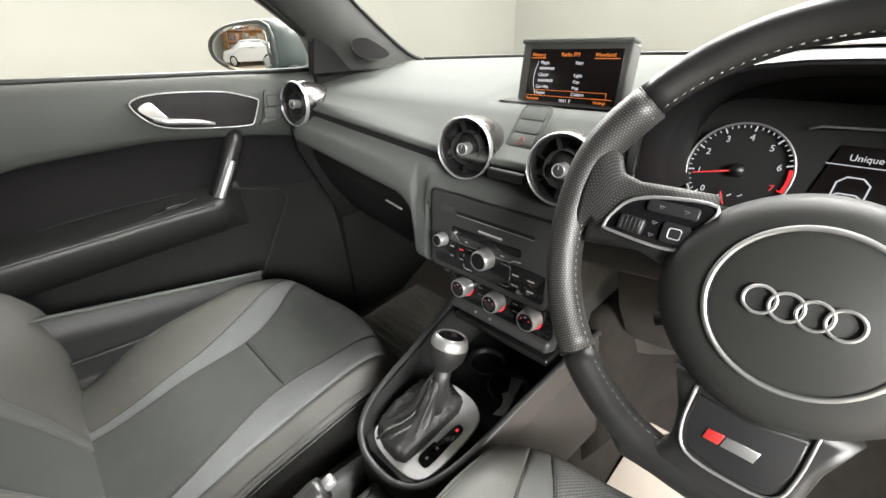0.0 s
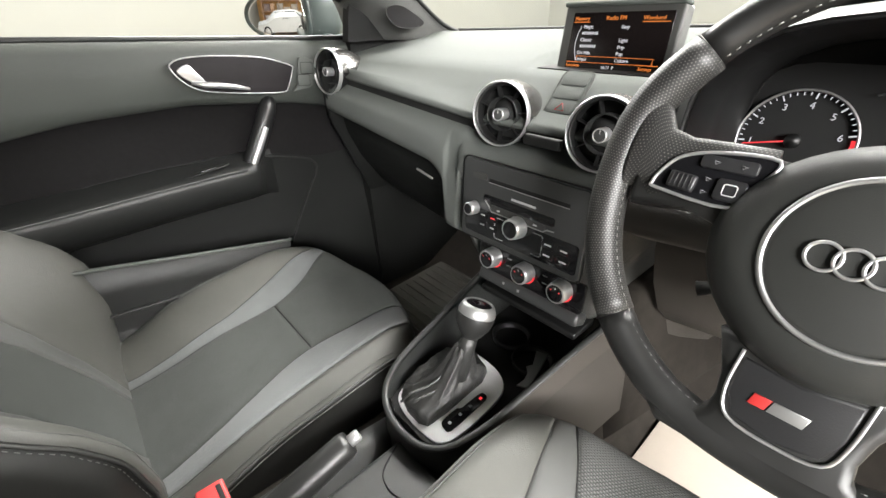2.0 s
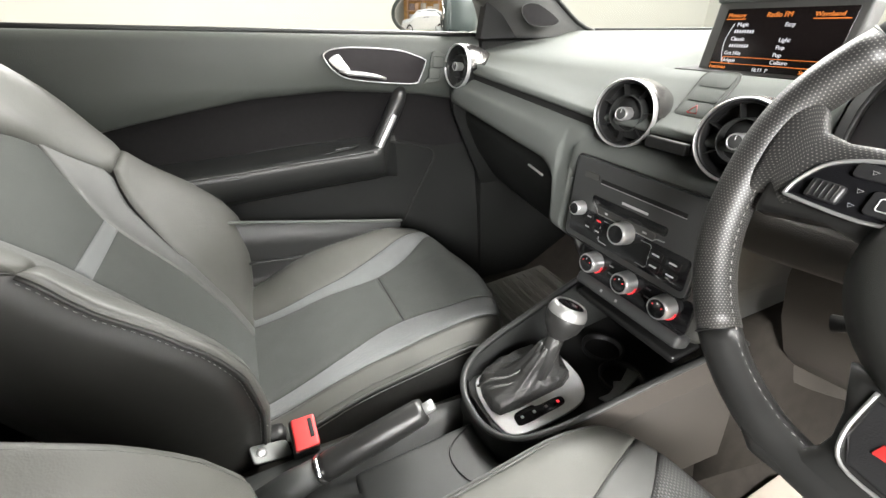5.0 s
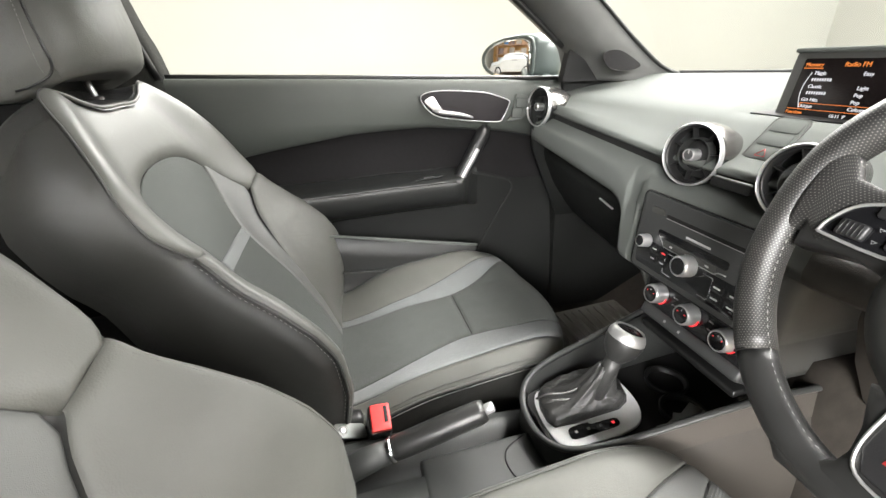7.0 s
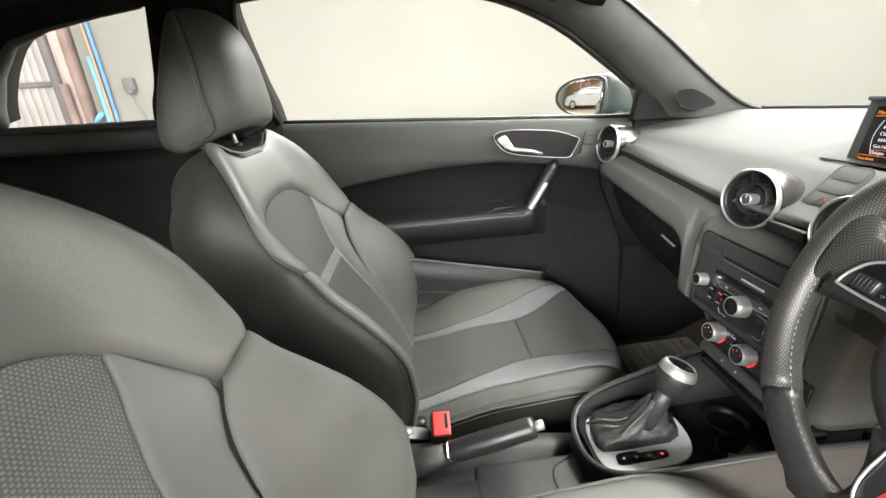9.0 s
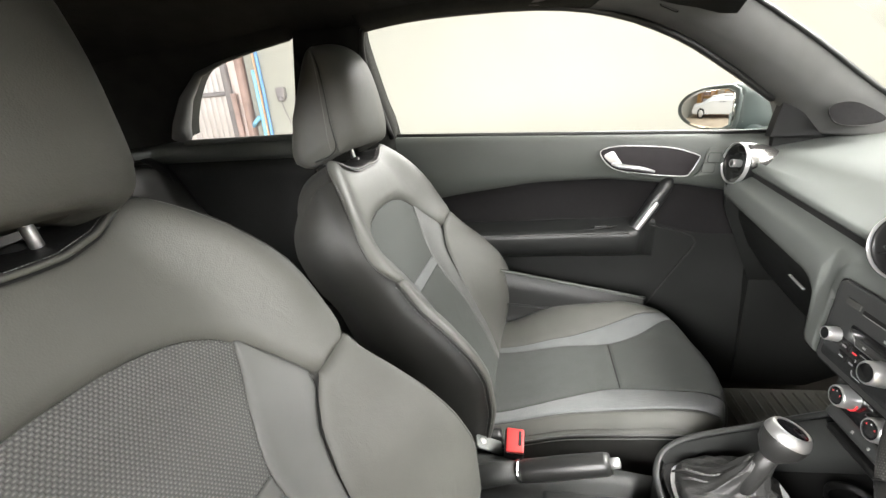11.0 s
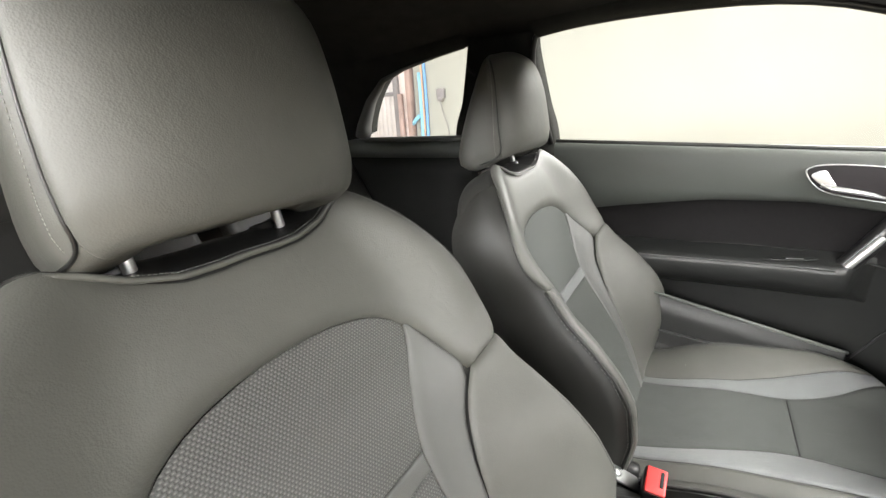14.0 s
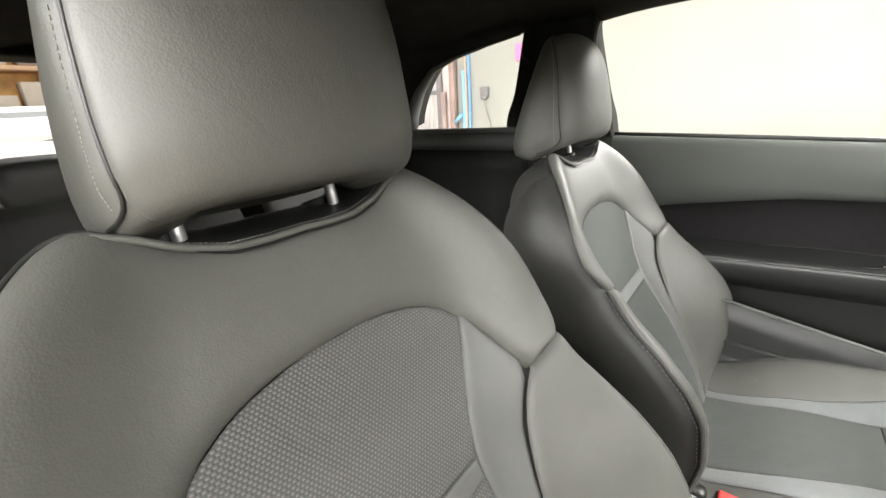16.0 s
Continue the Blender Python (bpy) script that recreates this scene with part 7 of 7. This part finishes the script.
def rear_seats():
    for cx, lab in ((-0.32, "dark grey rear seat with low headrest behind the passenger"), (0.32, "dark grey rear seat with low headrest behind the driver")):
        th = thing("rear_seat", (cx, -0.95, 0.3), lab, "car seat", "rear seats")
        rings = [[(cx + x * 0.27, -0.90 - 0.30 * t + (0.06 if y > 0 else -0.08) * (1 if abs(x) < 0.9 else 0.6), 0.48 + 0.50 * t) for x, y in ((-1, 0.5), (-0.95, 1), (-0.5, 1), (0, 1), (0.5, 1), (0.95, 1), (1, 0.5), (1, -1), (0, -1), (-1, -1))] for t in (0, 0.3, 0.7, 0.95, 1.0)]
        part("backrest", raw("backrest", *loft(rings, flip=True), LEATHER_SHADED), th)
        part("cushion", raw("cushion", *bevelled(0.54, 0.48, 0.16, pose(cx, -0.72, 0.42, 6, 0, 0), 0.05, 4), LEATHER_SHADED), th)
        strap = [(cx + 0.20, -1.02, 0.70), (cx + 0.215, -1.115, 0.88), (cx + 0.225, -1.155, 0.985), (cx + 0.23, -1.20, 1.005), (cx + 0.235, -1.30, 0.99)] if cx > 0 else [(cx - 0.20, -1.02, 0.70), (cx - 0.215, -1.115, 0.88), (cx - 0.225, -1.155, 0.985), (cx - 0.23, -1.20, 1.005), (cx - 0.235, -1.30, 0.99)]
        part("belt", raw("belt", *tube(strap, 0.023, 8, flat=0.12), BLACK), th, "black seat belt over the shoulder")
        part("headrest", raw("headrest", *bevelled(0.26, 0.09, 0.10, pose(cx, -1.20, 1.015, -10, 0, 0), 0.035, 4), LEATHER_SHADED), th)
    solo("parcel_shelf", raw("parcel_shelf", *bevelled(1.1, 0.34, 0.03, Matrix.Translation((0, -1.40, 0.965)), 0.01), CARPET), "black parcel shelf behind the rear seats", "parcel shelf")


rear_seats()


def belt_strap():
    th = thing("seat_belt", (-0.60, -0.5, 0.5), "black seat belt hanging on the centre pillar", "seat belt")
    part("guide", raw("guide", *bevelled(0.02, 0.05, 0.09, pose(-0.590, -0.56, 1.21, 10, 12, 0), 0.008), BLACK), th)
    part("hook", raw("hook", *tube([(-0.596, -0.628, 1.225), (-0.590, -0.642, 1.238), (-0.592, -0.650, 1.255), (-0.596, -0.646, 1.262)], 0.0032, 8), HANDLE_DARK), th, "small dark hook")
    part("webbing", raw("webbing", *bevelled(0.004, 0.046, 0.75, pose(-0.630, -0.54, 0.84, 0, -6, 0), 0.0015), HEADLINER), th)


belt_strap()


# ---- floor coverings ----
def mats():
    th = thing("floor_mat", (-0.43, 0.62, 0.21), "dark ribbed rubber mat in the passenger footwell", "mat")
    part("sheet", raw("sheet", *bevelled(0.46, 0.60, 0.012, pose(-0.43, 0.60, 0.215, 4, 0, 0), 0.005), RUBBER), th)
    for i in range(18):
        part("rib", raw("rib", *bevelled(0.40, 0.008, 0.008, pose(-0.43, 0.36 + 0.028 * i, 0.208 + 0.0195 + 0.028 * i * 0.07 - 0.012, 4, 0, 0), 0.003, 1), RUBBER), th)
    pd = thing("brake_pedal", (0.40, 0.76, 0.45), "pale worn rubber brake pedal in the driver footwell", "pedal")
    m = facing(0.392, 0.765, 0.452, 28, 0)
    pad = part("pad", raw("pad", *plate(rounded(0.062, 0.050, 0.010), m, 0.012, 0.004), PEDAL), pd)
    for i in range(4):
        part("rib", raw("rib", *bevelled(0.050, 0.005, 0.003, m @ Matrix.Translation((0, -0.016 + 0.0107 * i, 0.0125)), 0.001, 1), PEDAL), pad)
    part("arm", raw("arm", *tube([m @ Vector((0, 0.01, -0.002)), (0.392, 0.84, 0.52), (0.392, 0.90, 0.64), (0.392, 0.93, 0.76)], 0.009, 8), BLACK), pd)
    solo("paper_mat", raw("paper_mat", *bevelled(0.42, 0.52, 0.004, pose(0.40, 0.66, 0.213, 3, 0, 0), 0.001), PAPER), "pale beige paper mat in the driver footwell", "mat")


mats()


# ---- things behind the car, seen in the mirror and the rear window ----
def parked_car(place, turn):
    th = thing("parked_car", place, "white hatchback parked behind in the hall", "car")
    M = pose(*place, 0, 0, turn)
    side = [(-2.05, 0.35), (-2.08, 0.62), (-1.95, 0.86), (-1.2, 0.98), (-0.55, 1.38), (0.1, 1.46), (1.0, 1.44), (1.75, 1.15), (2.0, 0.98), (2.05, 0.45), (1.9, 0.28), (-1.9, 0.28)]
    rings = [[M @ Vector((x * kx, w, 0.28 + (z - 0.28) * kz)) for x, z in side] for w, kx, kz in ((-0.88, 0.97, 0.62), (-0.89, 1.0, 0.68), (-0.66, 1.0, 1.0), (0.66, 1.0, 1.0), (0.89, 1.0, 0.68), (0.88, 0.97, 0.62))]
    part("body", raw("body", *loft(rings, flip=True), CAR_PAINT, False), th)
    roof = lambda x: lerp_table(side[2:9], x)
    shoulder = lambda x: 0.28 + (roof(x) - 0.28) * 0.68
    for s in (-1, 1):
        for win in ([(-0.95, 0.98), (-0.48, 1.31), (0.15, 1.39), (0.15, 0.97)], [(0.22, 0.97), (0.22, 1.39), (0.95, 1.37), (1.45, 1.06)]):
            face = [M @ Vector((x, s * (0.902 - 0.23 * max(0.0, z - shoulder(x)) / max(0.05, roof(x) - shoulder(x))), z)) for x, z in win]
            part("window", raw("window", face + [p + M.to_3x3() @ Vector((0, -s * 0.02, 0)) for p in face], [tuple(range(4)), tuple(reversed(range(4, 8)))], CAR_GLASS, False), th)
        for x in (-1.3, 1.25):
            wh = part("wheel", raw("wheel", *lathe([(0.20, -0.10), (0.30, -0.10), (0.315, -0.06), (0.315, 0.06), (0.30, 0.10), (0.22, 0.10)], M @ Vector((x, s * 0.82, 0.315)), M.to_3x3() @ Vector((0, s, 0)), 28), TYRE), th)
            part("rim", raw("rim", *lathe([(0.22, 0.09), (0.20, 0.105), (0.06, 0.085), (0, 0.09)], M @ Vector((x, s * 0.82, 0.315)), M.to_3x3() @ Vector((0, s, 0)), 20), SATIN), wh)
            for k in range(5):
                a = radians(72 * k)
                c = Vector((x, s * 0.925, 0.315))
                part("spoke", raw("spoke", *tube([M @ (c + Vector((0.03 * math.cos(a), 0, 0.03 * math.sin(a)))), M @ (c + Vector((0.20 * math.cos(a), 0, 0.20 * math.sin(a))))], 0.02, 6), CAR_PAINT), wh)


parked_car((-1.4, -8.9, 0), 0)


def rack():
    th = thing("storage_rack", (0.8, -11.0, 0), "orange storage rack with blue and yellow boxes at the rear wall", "rack")
    for x in (-3.4, -1.7, 0.0, 1.7, 3.4):
        part("upright", raw("upright", *bevelled(0.09, 0.5, 3.4, Matrix.Translation((x, -11.0, 1.7)), 0.01, 1), ORANGE), th)
    for z in (0.7, 1.45, 2.2, 2.95):
        part("shelf", raw("shelf", *bevelled(7.0, 0.5, 0.08, Matrix.Translation((0, -11.0, z)), 0.01, 1), ORANGE), th)
    rnd = random.Random(5)
    x = -3.2
    while x < 3.2:
        for z in (0.74, 1.49, 2.24):
            w, h = rnd.uniform(0.25, 0.6), rnd.uniform(0.25, 0.55)
            mat = rnd.choice((BLUE, PAPER, BRICK, ORANGE, BROWN, STEEL))
            solo("storage_box", raw("storage_box", *bevelled(w, 0.4, h, Matrix.Translation((x + w / 2, -10.95, z + h / 2)), 0.01, 1), mat), "box of stock on the storage rack", "box", "boxes on the rack")
        x += 0.66


rack()
